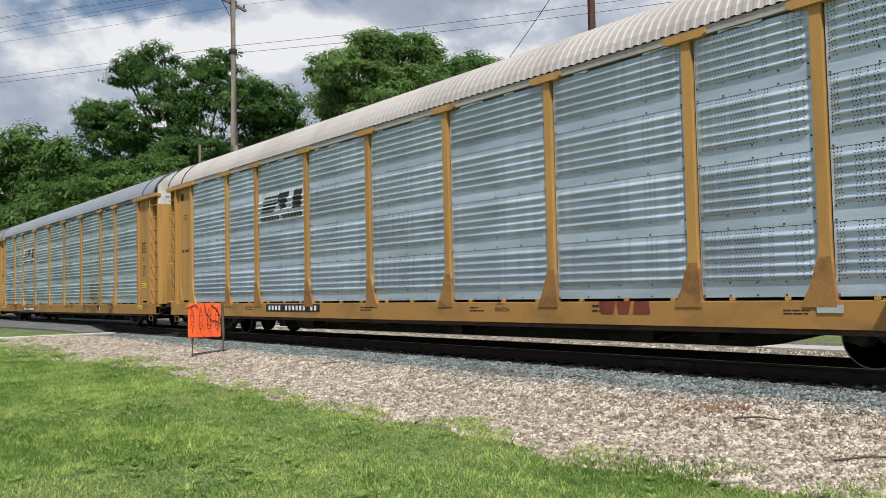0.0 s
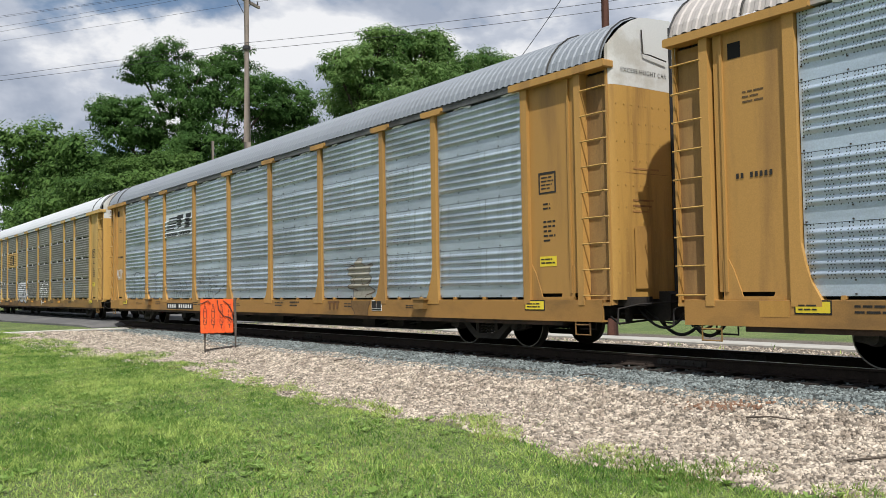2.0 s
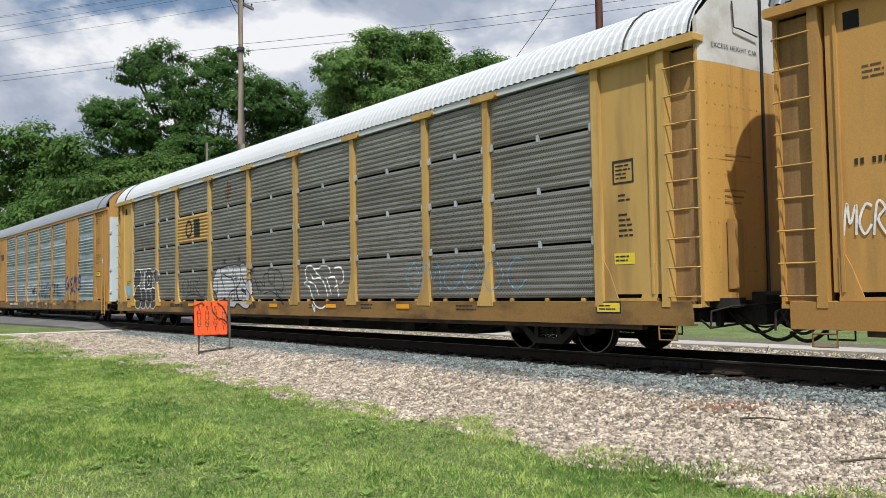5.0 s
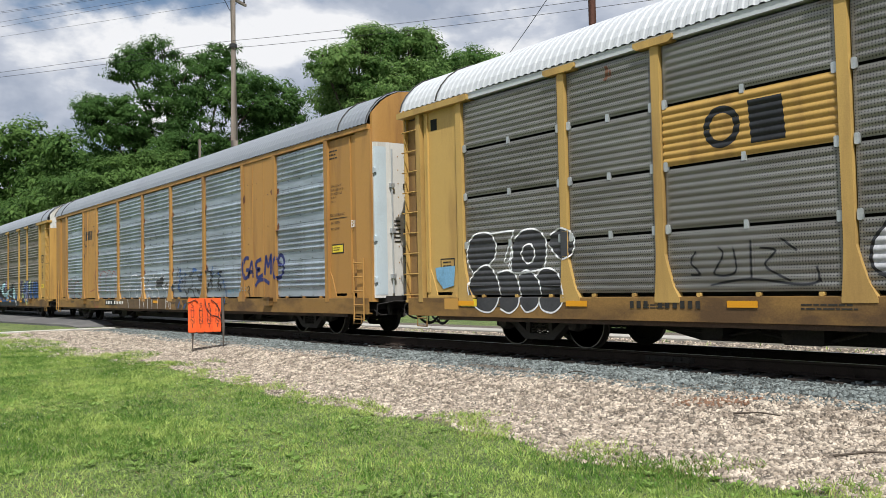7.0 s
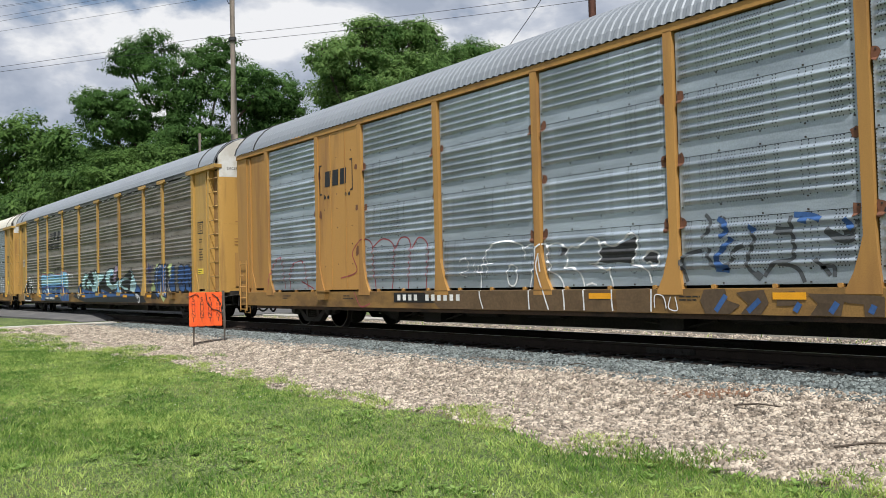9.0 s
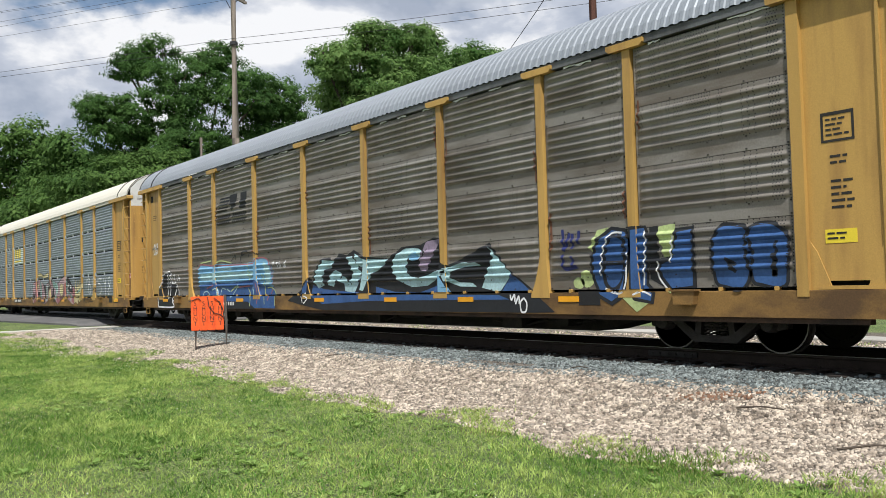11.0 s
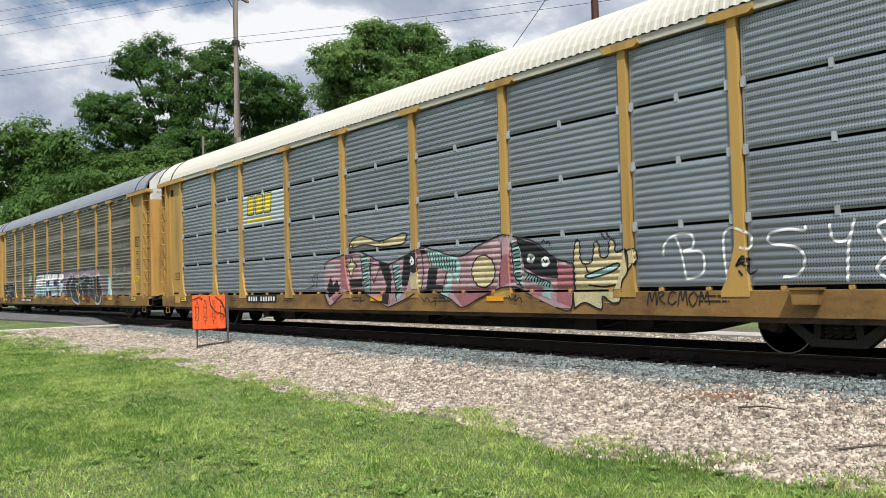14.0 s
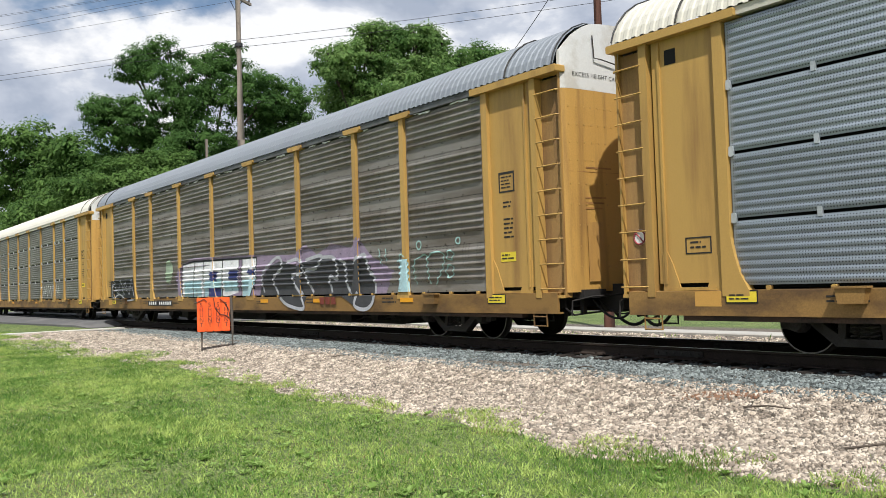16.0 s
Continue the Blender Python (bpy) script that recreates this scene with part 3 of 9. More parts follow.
# ---------------------------------------------------------------- grass
def grass_field(name, label, count, place, height, width, seed, mat):
    r = np.random.default_rng(seed)
    p = place(r, count)
    count = len(p)
    a = r.uniform(0, 2 * np.pi, count)
    lean = r.uniform(0.1, 0.9, count)
    h = height[0] + (height[1] - height[0]) * r.random(count) ** 1.5
    # tufts: blades of one hand's width stand higher or lower together
    cell = (np.floor(p[:, 0] / 0.11 + 0.3 * np.sin(p[:, 1] * 9)) * 131 + np.floor(p[:, 1] / 0.10 + 0.3 * np.sin(p[:, 0] * 8)) * 977).astype(int) % 4096
    h = h * (0.55 + 0.95 * r.random(4096) ** 1.3)[cell]
    w = width * r.uniform(0.6, 1.4, count)
    side = np.stack([np.cos(a), np.sin(a), 0 * a], -1) * (w / 2)[:, None]
    b2 = r.uniform(0, 2 * np.pi, count)
    bend = np.stack([np.cos(b2), np.sin(b2), 0 * a], -1) * (h * lean)[:, None]
    up = np.zeros((count, 3)); up[:, 2] = h
    v = np.stack([p - side, p + side * 0.9 + up * 0.15, p + up * 0.85 + bend, p - side * 1.1 + up * 0.5 + bend * 0.4], 1)
    f = np.arange(count * 4).reshape(-1, 4)
    tagged(new(name, bulk_mesh(name, v.reshape(-1, 3), f, mat)), label, "grass", kind="stuff")


def lawn_place(r, count):
    u = r.random(count)
    x = -1.5 - 35.5 * u ** 1.5
    hi = lawn_edge(x) + 0.10 * r.normal(size=count)
    lo = np.where(r.random(count) < 0.9, -12.0 - 0.165 * x, -13.8)
    y = hi - (np.abs(r.normal(size=count)) * 0.12 + r.random(count) ** 0.85 * (hi - lo))
    return np.stack([x, y, ground_height(x, y) - 0.005], -1)


def patches(x, y):
    """Where the lawn grows thick (1) or thin (0)."""
    return 0.5 + 0.25 * np.sin(x * 1.1 + 0.7 * np.sin(y * 1.9)) + 0.25 * np.sin(y * 1.6 + x * 0.45 + 1.2)


def thinned(place, keep):
    def pick(r, count):
        p = place(r, count)
        return p[r.random(len(p)) < keep(p[:, 0], p[:, 1])]
    return pick


def edge_place(r, count):
    x = -2.0 - 33.0 * r.random(count) ** 1.3
    y = lawn_edge(x) + 0.22 * r.normal(size=count) + 0.08 + 0.15 * np.sin(x * 2.9)
    clump = np.sin(x * 5.1) + np.sin(x * 2.3 + 1.0) + np.sin(y * 7 + x * 3)
    ok = clump > -0.2
    return np.stack([x, y, ground_height(x, y)], -1)[ok]


def verge_place(r, count):
    """Sparse grass that creeps into the gravel by the sign and the crossing."""
    x = -17.0 - 19.5 * r.random(count)
    y = lawn_edge(x) - 0.1 + 1.2 * r.random(count) ** 1.6
    ok = (np.sin(x * 1.9) + np.sin(y * 3.1 + x * 0.7)) > 0.15
    return np.stack([x, y, ground_height(x, y)], -1)[ok]


def far_verge_place(r, count):
    x = -38 + 40 * r.random(count)
    y = 3.4 + 1.8 * r.random(count)
    ok = (np.sin(x * 2.7) + np.sin(y * 4.1 + x * 1.3)) > 0.6
    return np.stack([x, y, ground_height(x, y)], -1)[ok]


grass_field("grass", "short mown lawn grass", 250000, lawn_place, (0.025, 0.065), 0.0065, 21, GRASS_BLADE)
grass_field("grass", "longer tufts of lawn grass", 130000, thinned(lawn_place, lambda x, y: patches(x, y) > 0.58), (0.045, 0.10), 0.0065, 22, GRASS_BLADE)
grass_field("grass", "deep green coarse grass in patches", 80000, thinned(lawn_place, lambda x, y: patches(x * 1.9 + 1, y * 2.1 + 3) > 0.60), (0.04, 0.09), 0.009, 30, GRASS_DARK)
grass_field("grass", "dark low clover among the grass", 42000, thinned(lawn_place, lambda x, y: patches(x * 1.3 + 4, y * 1.2) > 0.60), (0.015, 0.045), 0.020, 23, CLOVER)
grass_field("grass", "dry straw-coloured grass blades", 26000, thinned(lawn_place, lambda x, y: 0.25 + (patches(x * 0.9 + 2, y * 1.5 + 1) > 0.66)), (0.02, 0.06), 0.008, 24, DRY_GRASS)
grass_field("grass", "taller weeds along the lawn's edge", 30000, edge_place, (0.03, 0.10), 0.008, 25, GRASS_BLADE)
grass_field("grass", "dry straw thatch along the lawn's edge", 20000, edge_place, (0.015, 0.05), 0.010, 32, DRY_GRASS)
grass_field("grass", "sparse grass creeping into the gravel", 36000, verge_place, (0.03, 0.09), 0.008, 26, GRASS_BLADE)
grass_field("grass", "weeds on the gravel behind the track", 1600, far_verge_place, (0.04, 0.14), 0.02, 27, GRASS_BLADE)


def clover_flowers():
    r = np.random.default_rng(28)
    p = lawn_place(r, 620)
    p = p[(np.sin(p[:, 0] * 0.9) + np.sin(p[:, 1] * 1.7)) > 0.5]
    cube = np.array([(1, 0, 0), (-1, 0, 0), (0, 1, 0), (0, -1, 0), (0, 0, 1), (0, 0, -1)], float)
    tri = np.array([(0, 2, 4), (2, 1, 4), (1, 3, 4), (3, 0, 4), (2, 0, 5), (1, 2, 5), (3, 1, 5), (0, 3, 5)])
    s = r.uniform(0.005, 0.009, len(p))
    v = cube[None] * s[:, None, None] + (p + np.array([0, 0, 0.055]))[:, None]
    f = (np.arange(len(p))[:, None, None] * 6 + tri[None]).reshape(-1, 3)
    tagged(new("clover_flowers", bulk_mesh("clover_flowers", v.reshape(-1, 3), f, WHITE_INK)), "small white clover flowers in the lawn", "flowers", kind="stuff")


clover_flowers()


def weeds():
    """Low rosettes of broad leaves in the lawn and a few upright weeds on its edge."""
    r = np.random.default_rng(29)
    p = lawn_place(r, 2600)
    p = p[(p[:, 0] > -26) & (np.sin(p[:, 0] * 1.4 + 1) + np.sin(p[:, 1] * 2.1) > 0.1)]
    v = []
    for q in p:
        size, n = r.uniform(0.03, 0.075), int(r.integers(6, 11))
        for k in range(n):
            a = 2 * np.pi * k / n + r.uniform(-0.3, 0.3)
            d, s = np.array([np.cos(a), np.sin(a), 0]), np.array([-np.sin(a), np.cos(a), 0])
            l, w, rise = size * r.uniform(0.7, 1.2), size * 0.24, r.uniform(0.3, 0.9)
            up = np.array([0, 0, 1.0])
            v += [q + up * 0.02, q + d * l * 0.55 + s * w + up * (0.02 + l * rise * 0.6), q + d * l + up * (0.02 + l * rise * 0.7), q + d * l * 0.55 - s * w + up * (0.02 + l * rise * 0.6)]
    v = np.array(v)
    tagged(new("weeds", bulk_mesh("weeds", v, np.arange(len(v)).reshape(-1, 4), WEED)), "low broad-leaved weeds in the lawn", "weeds", kind="stuff")


weeds()


def thin_place(r, count):
    x = -20.0 - 13.6 * r.random(count)
    y = lawn_edge(x) - 0.7 + 1.4 * r.random(count)
    ok = np.sin(x * 1.3) + np.sin(y * 2.7 + x * 0.6) > -0.2
    return np.stack([x, y, ground_height(x, y)], -1)[ok]


stone_field("gravel", "loose chips strewn in the thin grass", 3500, STONE, thin_place, (0.02, 0.045), 16)


def debris():
    """Sticks, a rusty patch and a dark weed on the gravel."""
    for x, y, l, a in ((-5.5, -3.26, 0.5, 0.3), (-3.82, -4.18, 0.6, 0.9), (-15.26, -2.91, 0.35, 1.4), (-9.0, -2.4, 0.3, 0.2)):
        z = float(ground_height(x, y)) + 0.035
        c, sn = math.cos(a) * l / 2, math.sin(a) * l / 2
        st = Shape().tube([(x - c, y - sn, z), (x, y + 0.02, z + 0.025), (x + c, y + sn, z + 0.01)], 0.012, 6, 0.007)
        tagged(new("stick", st.mesh("stick", BARK)), "dark broken stick lying on the gravel", "stick", "sticks on the gravel")

    def rust_place(r, count):
        x = -6.26 + 0.28 * r.normal(size=count)
        y = -2.9 + 0.10 * r.normal(size=count) + (x + 6.26) * 0.3
        return np.stack([x, y, ground_height(x, y) + 0.012], -1)
    stone_field("gravel", "rust-stained orange chips on the bank", 110, RUSTY_STONE, rust_place, (0.018, 0.038), 14)


RUSTY_STONE = material("rust_stained_stone", (0.24, 0.135, 0.085), 0.9, 0, 60, 5, 0.2, 0.3, (0.17, 0.095, 0.06))
debris()


# ---------------------------------------------------------------- trees and poles behind the train
def leaf_cloud(r, lobes, count, size):
    """Leaves in small drooping sprays that stand out round the lobes, with gaps between them."""
    c = np.array([l[:3] for l in lobes], float)
    rad = np.array([l[3:] for l in lobes], float)
    area = rad[:, 0] * rad[:, 2]
    sprays = max(40, count // 120)
    k = r.choice(len(lobes), sprays, p=area / area.sum())
    d = r.normal(size=(sprays, 3)); d[:, 2] += 0.15; d /= np.linalg.norm(d, axis=1)[:, None]
    lump = 0.88 + 0.16 * np.sin(d[:, 0] * 6 + k * 1.7) * np.sin(d[:, 1] * 7 + k) + 0.14 * np.sin(d[:, 2] * 8 + k * 2.3)
    reach = lump * (1.03 - np.abs(r.normal(size=sprays)) * 0.30) + np.maximum(0, r.normal(size=sprays)) * 0.11
    heart = c[k] + d * rad[k] * reach[:, None]
    wide = size * r.uniform(1.9, 5.0, sprays)
    g = r.integers(0, sprays, count)
    e3 = r.normal(size=(count, 3)); e3 /= np.linalg.norm(e3, axis=1)[:, None]
    flat = np.array([1.15, 1.15, 0.62])
    p = heart[g] + e3 * flat * (wide[g] * r.random(count) ** 0.45)[:, None]
    p += d[g] * (wide[g] * 0.5 * r.random(count))[:, None]
    s = size * r.uniform(0.45, 1.0, count)
    n0 = e3 * 0.55 + d[g] * 0.5 + r.normal(size=(count, 3)) * 0.30 + np.array([0.05, -0.05, 0.40])
    n0 /= np.linalg.norm(n0, axis=1)[:, None]
    t = np.cross(n0, r.normal(size=(count, 3))); t /= np.linalg.norm(t, axis=1)[:, None]
    t = t + e3 * 0.5; t[:, 2] -= 0.30
    b = np.cross(n0, t)
    w = 0.38
    v = np.stack([p - t * s[:, None] * 0.5, p + b * s[:, None] * w - n0 * s[:, None] * 0.10, p + t * s[:, None], p - b * s[:, None] * w - n0 * s[:, None] * 0.10], 1)
    return v.reshape(-1, 3), np.arange(count * 4).reshape(-1, 4)


def tree(label, base, lobes, trunk_r, fork, count, leaf, mat, seed):
    """lobes: (dx, dy, z, rx, ry, rz) round the trunk's foot."""
    r = np.random.default_rng(seed)
    top = thing("tree", label, "tree", at=base)
    s = Shape()
    s.tube([(0, 0, -0.3), (0.1, 0.05, fork * 0.5), (0, 0.1, fork)], trunk_r, 9, trunk_r * 0.75)
    for l in lobes:
        tip = Vector(l[:3])
        mid = Vector((tip.x * 0.45, tip.y * 0.45, fork + (tip.z - fork) * 0.45 - 0.3))
        s.tube([(0, 0.1, fork - 0.2), mid, tip], trunk_r * 0.45, 6, 0.05)
        for q in range(3):
            d = Vector(r.normal(size=3)).normalized()
            e2 = tip + Vector((d.x * l[3], d.y * l[4], d.z * l[5])) * 0.75
            s.tube([mid.lerp(tip, 0.6), tip.lerp(e2, 0.5) + Vector((0, 0, 0.2)), e2], trunk_r * 0.2, 5, 0.02)
    part("trunk", s.mesh("trunk", BARK, True), top)
    full = [(*l[:3], l[3] * 0.97, l[4] * 0.97, l[5] * 0.97) for l in lobes]
    v, f = leaf_cloud(r, full, count, leaf)
    part("crown", bulk_mesh("crown", v, f, mat), top)
    return top


tree("tall dark green walnut tree behind the track", (-71.0, 15.6, -0.40),
     [(0.3, -5.9, 15.4, 2.7, 2.7, 2.2), (-1.6, -7.4, 16.3, 1.5, 1.5, 1.2), (-2.3, -4.0, 20.6, 1.9, 1.9, 1.6), (-3.1, -1.5, 21.9, 1.6, 1.6, 1.5), (1.2, -1.3, 17.7, 3.2, 3.2, 2.7), (0.1, 1.5, 20.9, 1.3, 1.3, 1.2), (-0.6, 3.4, 21.2, 1.9, 1.9, 1.7), (4.0, 3.4, 17.4, 2.9, 2.9, 2.5), (3.8, 6.7, 17.4, 2.4, 2.4, 2.0), (1.9, 6.5, 14.4, 3.6, 3.6, 3.0), (-2.9, -3.9, 13.0, 3.9, 3.9, 3.3), (1.5, -0.5, 12.5, 4.4, 4.4, 3.8), (1.0, 6.0, 10.5, 3.8, 3.8, 3.2), (-1.5, -3.5, 9.5, 4.2, 4.0, 3.4), (3.0, 9.0, 12.5, 3.0, 3.0, 3.0)],
     0.45, 6.0, 230000, 0.18, LEAF_WALNUT, 31)
tree("round bright green maple tree behind the track", (-39.0, 14.6, -0.40),
     [(0.9, -3.1, 12.7, 1.5, 1.5, 1.3), (0.4, -0.9, 14.2, 1.4, 1.4, 1.2), (0.3, 1.8, 14.2, 1.4, 1.4, 1.2), (0.0, 4.2, 13.8, 1.1, 1.1, 1.0), (1.4, -0.7, 11.5, 2.4, 2.4, 2.0), (-1.4, -2.2, 11.6, 1.6, 1.6, 1.3), (-3.2, -2.1, 13.9, 1.0, 1.0, 0.8), (1.3, -2.4, 14.5, 0.5, 0.5, 0.5), (1.4, 0.6, 14.8, 0.6, 0.6, 0.5), (0.6, 2.4, 11.8, 2.2, 2.2, 1.9), (0.0, 0.0, 9.0, 3.2, 3.2, 2.0)]
     + [(0.5, y, z - 0.5, 0.22, 0.22, 0.55) for y, z in ((-0.7, 15.6), (-1.6, 15.1), (1.7, 15.9), (0.7, 15.5), (-2.8, 14.4), (-2.0, 14.6), (2.9, 15.5), (-4.4, 13.6), (-3.7, 14.0), (0.1, 15.2), (2.3, 15.7))],
     0.28, 5.0, 125000, 0.135, LEAF_MAPLE, 32)
tree("light green maple tree farther behind the track", (-48.3, 27.4, -0.40),
     [(2.3, -0.9, 17.1, 1.2, 1.2, 1.0), (0.5, -0.7, 16.2, 1.6, 1.6, 1.4), (0.5, 1.8, 17.9, 0.6, 0.6, 0.5), (0.5, 0.5, 14.5, 2.6, 2.6, 2.0)],
     0.25, 7.0, 30000, 0.17, LEAF_MAPLE, 33)
tree("far green tree at the wood's edge", (-119.8, 13.6, -0.40),
     [(2.2, -1.1, 20.3, 3.0, 3.0, 2.6), (0.0, -3.5, 19.2, 4.0, 4.0, 3.4), (-0.4, 2.0, 18.3, 4.1, 4.1, 3.5), (-2.7, -1.5, 15.5, 4.9, 4.9, 4.2), (2.1, 2.5, 14.5, 4.8, 4.8, 4.1), (0.0, 0.0, 9.5, 5.5, 5.5, 4.5)],
     0.4, 6.0, 40000, 0.38, LEAF_FAR, 34)
tree("green tree at the wood's edge", (-108.7, 16.5, -0.40),
     [(2.0, -1.7, 18.3, 2.5, 2.5, 2.2), (1.1, 1.0, 14.9, 4.4, 4.4, 3.8), (-1.3, -2.2, 15.0, 3.4, 3.4, 2.9), (-1.2, 4.9, 14.7, 4.5, 4.5, 3.9), (0.0, 1.0, 10.0, 5.5, 5.5, 4.0)],
     0.4, 6.0, 36000, 0.38, LEAF_FAR, 35)
tree("low bushy green tree under the walnut", (-66.9, 9.2, -0.40),
     [(2.0, -1.8, 9.5, 2.0, 2.0, 1.7), (1.3, 1.3, 10.2, 2.3, 2.3, 1.9), (-1.8, -3.0, 9.0, 2.1, 2.1, 1.8), (-0.9, 4.8, 10.8, 1.9, 1.9, 1.6), (0.0, 0.0, 6.5, 3.6, 3.6, 3.0)],
     0.2, 3.0, 46000, 0.20, LEAF_FAR, 36)
tree("low bushy green tree near the crossing", (-90.2, 8.4, -0.40),
     [(2.5, 0.5, 9.8, 2.4, 2.4, 2.0), (0.6, -1.3, 9.1, 2.4, 2.4, 2.1), (-0.0, 3.6, 10.4, 1.8, 1.8, 1.6), (-3.0, -2.0, 8.8, 2.5, 2.5, 2.1), (0.0, 0.0, 6.0, 4.0, 4.0, 3.0)],
     0.2, 3.0, 30000, 0.28, LEAF_FAR, 37)


def woods_with_light_block():
    """Woods far behind everything; unseen belts added round the place dim low sky light."""
    r = np.random.default_rng(41)
    lobes = []
    for k in range(60):
        x = -230 + 5.2 * k
        lobes.append((x, 62 + 10 * r.random(), 6 + 3 * r.random(), 5, 5, 5 + 2 * r.random()))
    # unseen belts to the left and behind the eye, added to darken grazing reflections
    for k in range(26):
        lobes.append((-165 + 14 * r.random(), -95 + 4.2 * k, 5 + 3 * r.random(), 5, 5, 6 + 2 * r.random()))
    for k in range(44):
        lobes.append((-160 + 6.4 * k, -92 + 12 * r.random(), 5 + 3 * r.random(), 5, 5, 6 + 2 * r.random()))
    v, f = leaf_cloud(r, lobes, 34000, 1.4)
    tagged(new("woods", bulk_mesh("woods", v, f, LEAF_FAR)), "green woods far behind the track, with added unseen belts that block light", "woods", kind="stuff")


woods_with_light_block()


def build_pole(label, at, height, r0, r1, mat, arm=True, arm_turn=0.0):
    p = thing("utility_pole", label, "utility pole", "poles", at=at)
    part("shaft", Shape().tube([(0, 0, -0.5), (0.02, 0, height * 0.5), (0, 0, height)], r0, 12, r1).mesh("shaft", mat, True), p)
    if arm:
        ah = height - 0.9
        c, s = math.cos(arm_turn), math.sin(arm_turn)
        bar = Shape().box(-1.4, 1.4, -0.055, 0.055, ah - 0.75, ah - 0.62, 0.01).mesh("crossarm", POLE_GREY)
        part("crossarm", bar, p, at=(0.15 * s, -0.15 * c, 0), turn=(0, 0, arm_turn))
        brace = Shape().tube([(-0.7, 0, ah - 0.72), (0, 0.02, ah - 1.35), (0.7, 0, ah - 0.72)], 0.02, 5).mesh("brace", WIRE)
        part("brace", brace, p, at=(0.2 * s, -0.2 * c, 0), turn=(0, 0, arm_turn))
        ins = Shape().lathe([(0, 0.02), (0.05, 0.05), (0.10, 0.035), (0.15, 0.05), (0.19, 0.02)], "z", 8).mesh("insulator", WIRE)
        for k in (-1.25, -0.5, 0.5, 1.25):
            part("insulator", ins, p, at=(k * c + 0.15 * s, k * s - 0.15 * c, ah - 0.62))
        part("band", Shape().lathe([(ah - 3.25, r1 * 1.25), (ah - 3.08, r1 * 1.25)], "z", 12).mesh("band", WIRE), p)
    return p


build_pole("weathered grey wooden utility pole with a crossarm", (-40.4, 6.2, -0.3), 17.7, 0.20, 0.155, POLE_GREY, True, -1.0)
build_pole("dark brown wooden utility pole", (-16.9, 6.75, -0.3), 12.0, 0.17, 0.145, POLE_BROWN, False)
build_pole("thin grey wooden utility pole by the trees", (-62.0, 13.0, -0.3), 12.7, 0.15, 0.11, POLE_GREY, False)


def cable(label, a, b, sag, r=0.0075):
    a, b = Vector(a), Vector(b)
    pts = [a.lerp(b, t) - Vector((0, 0, sag * 4 * t * (1 - t))) for t in np.linspace(0, 1, 17)]
    tagged(new("overhead_wire", Shape().tube(pts, r, 5).mesh("overhead_wire", WIRE)), label, "wire", "overhead wires")


def build_wires():
    way = Vector((-14.1, -9.1, 0)).normalized()
    side = Vector((-way.y, way.x, 0))
    for z, off, rise in ((16.76, -0.1, 1.15), (16.62, 0.1, 1.10), (16.45, 0.12, 0.05), (16.0, -1.0, 0.2), (15.98, 1.0, -0.5)):
        p = Vector((-40.4, 6.2, z)) + side * off
        cable("thin dark power line on the grey pole's crossarm", p, p + way * 46 + Vector((0, 0, rise)), 0.1)
        cable("thin dark power line on the grey pole's crossarm", p, p - way * 42 + Vector((0, 0, 0.3)), 0.5)
    for z, rise in ((13.56, 0.2), (13.19, 0.5)):
        p = Vector((-40.4, 6.05, z))
        cable("dark telephone line on the grey pole", p, p + way * 46 + Vector((0, 0, rise)), 0.1, 0.011)
        cable("dark telephone line on the grey pole", p, p - way * 42 + Vector((0, 0, 0.4)), 0.5, 0.011)
    cable("dark service drop to the brown pole", (-24.4, 9.2, 8.7), (-16.9, 6.75, 11.2), 0.15, 0.012)
    for k in range(3):
        cable("dark line from the brown pole", (-16.9, 6.75, 11.3 - 0.2 * k), (-6.0 + 2.5 * k, 30.0, 8.0), 0.3, 0.01)


build_wires()


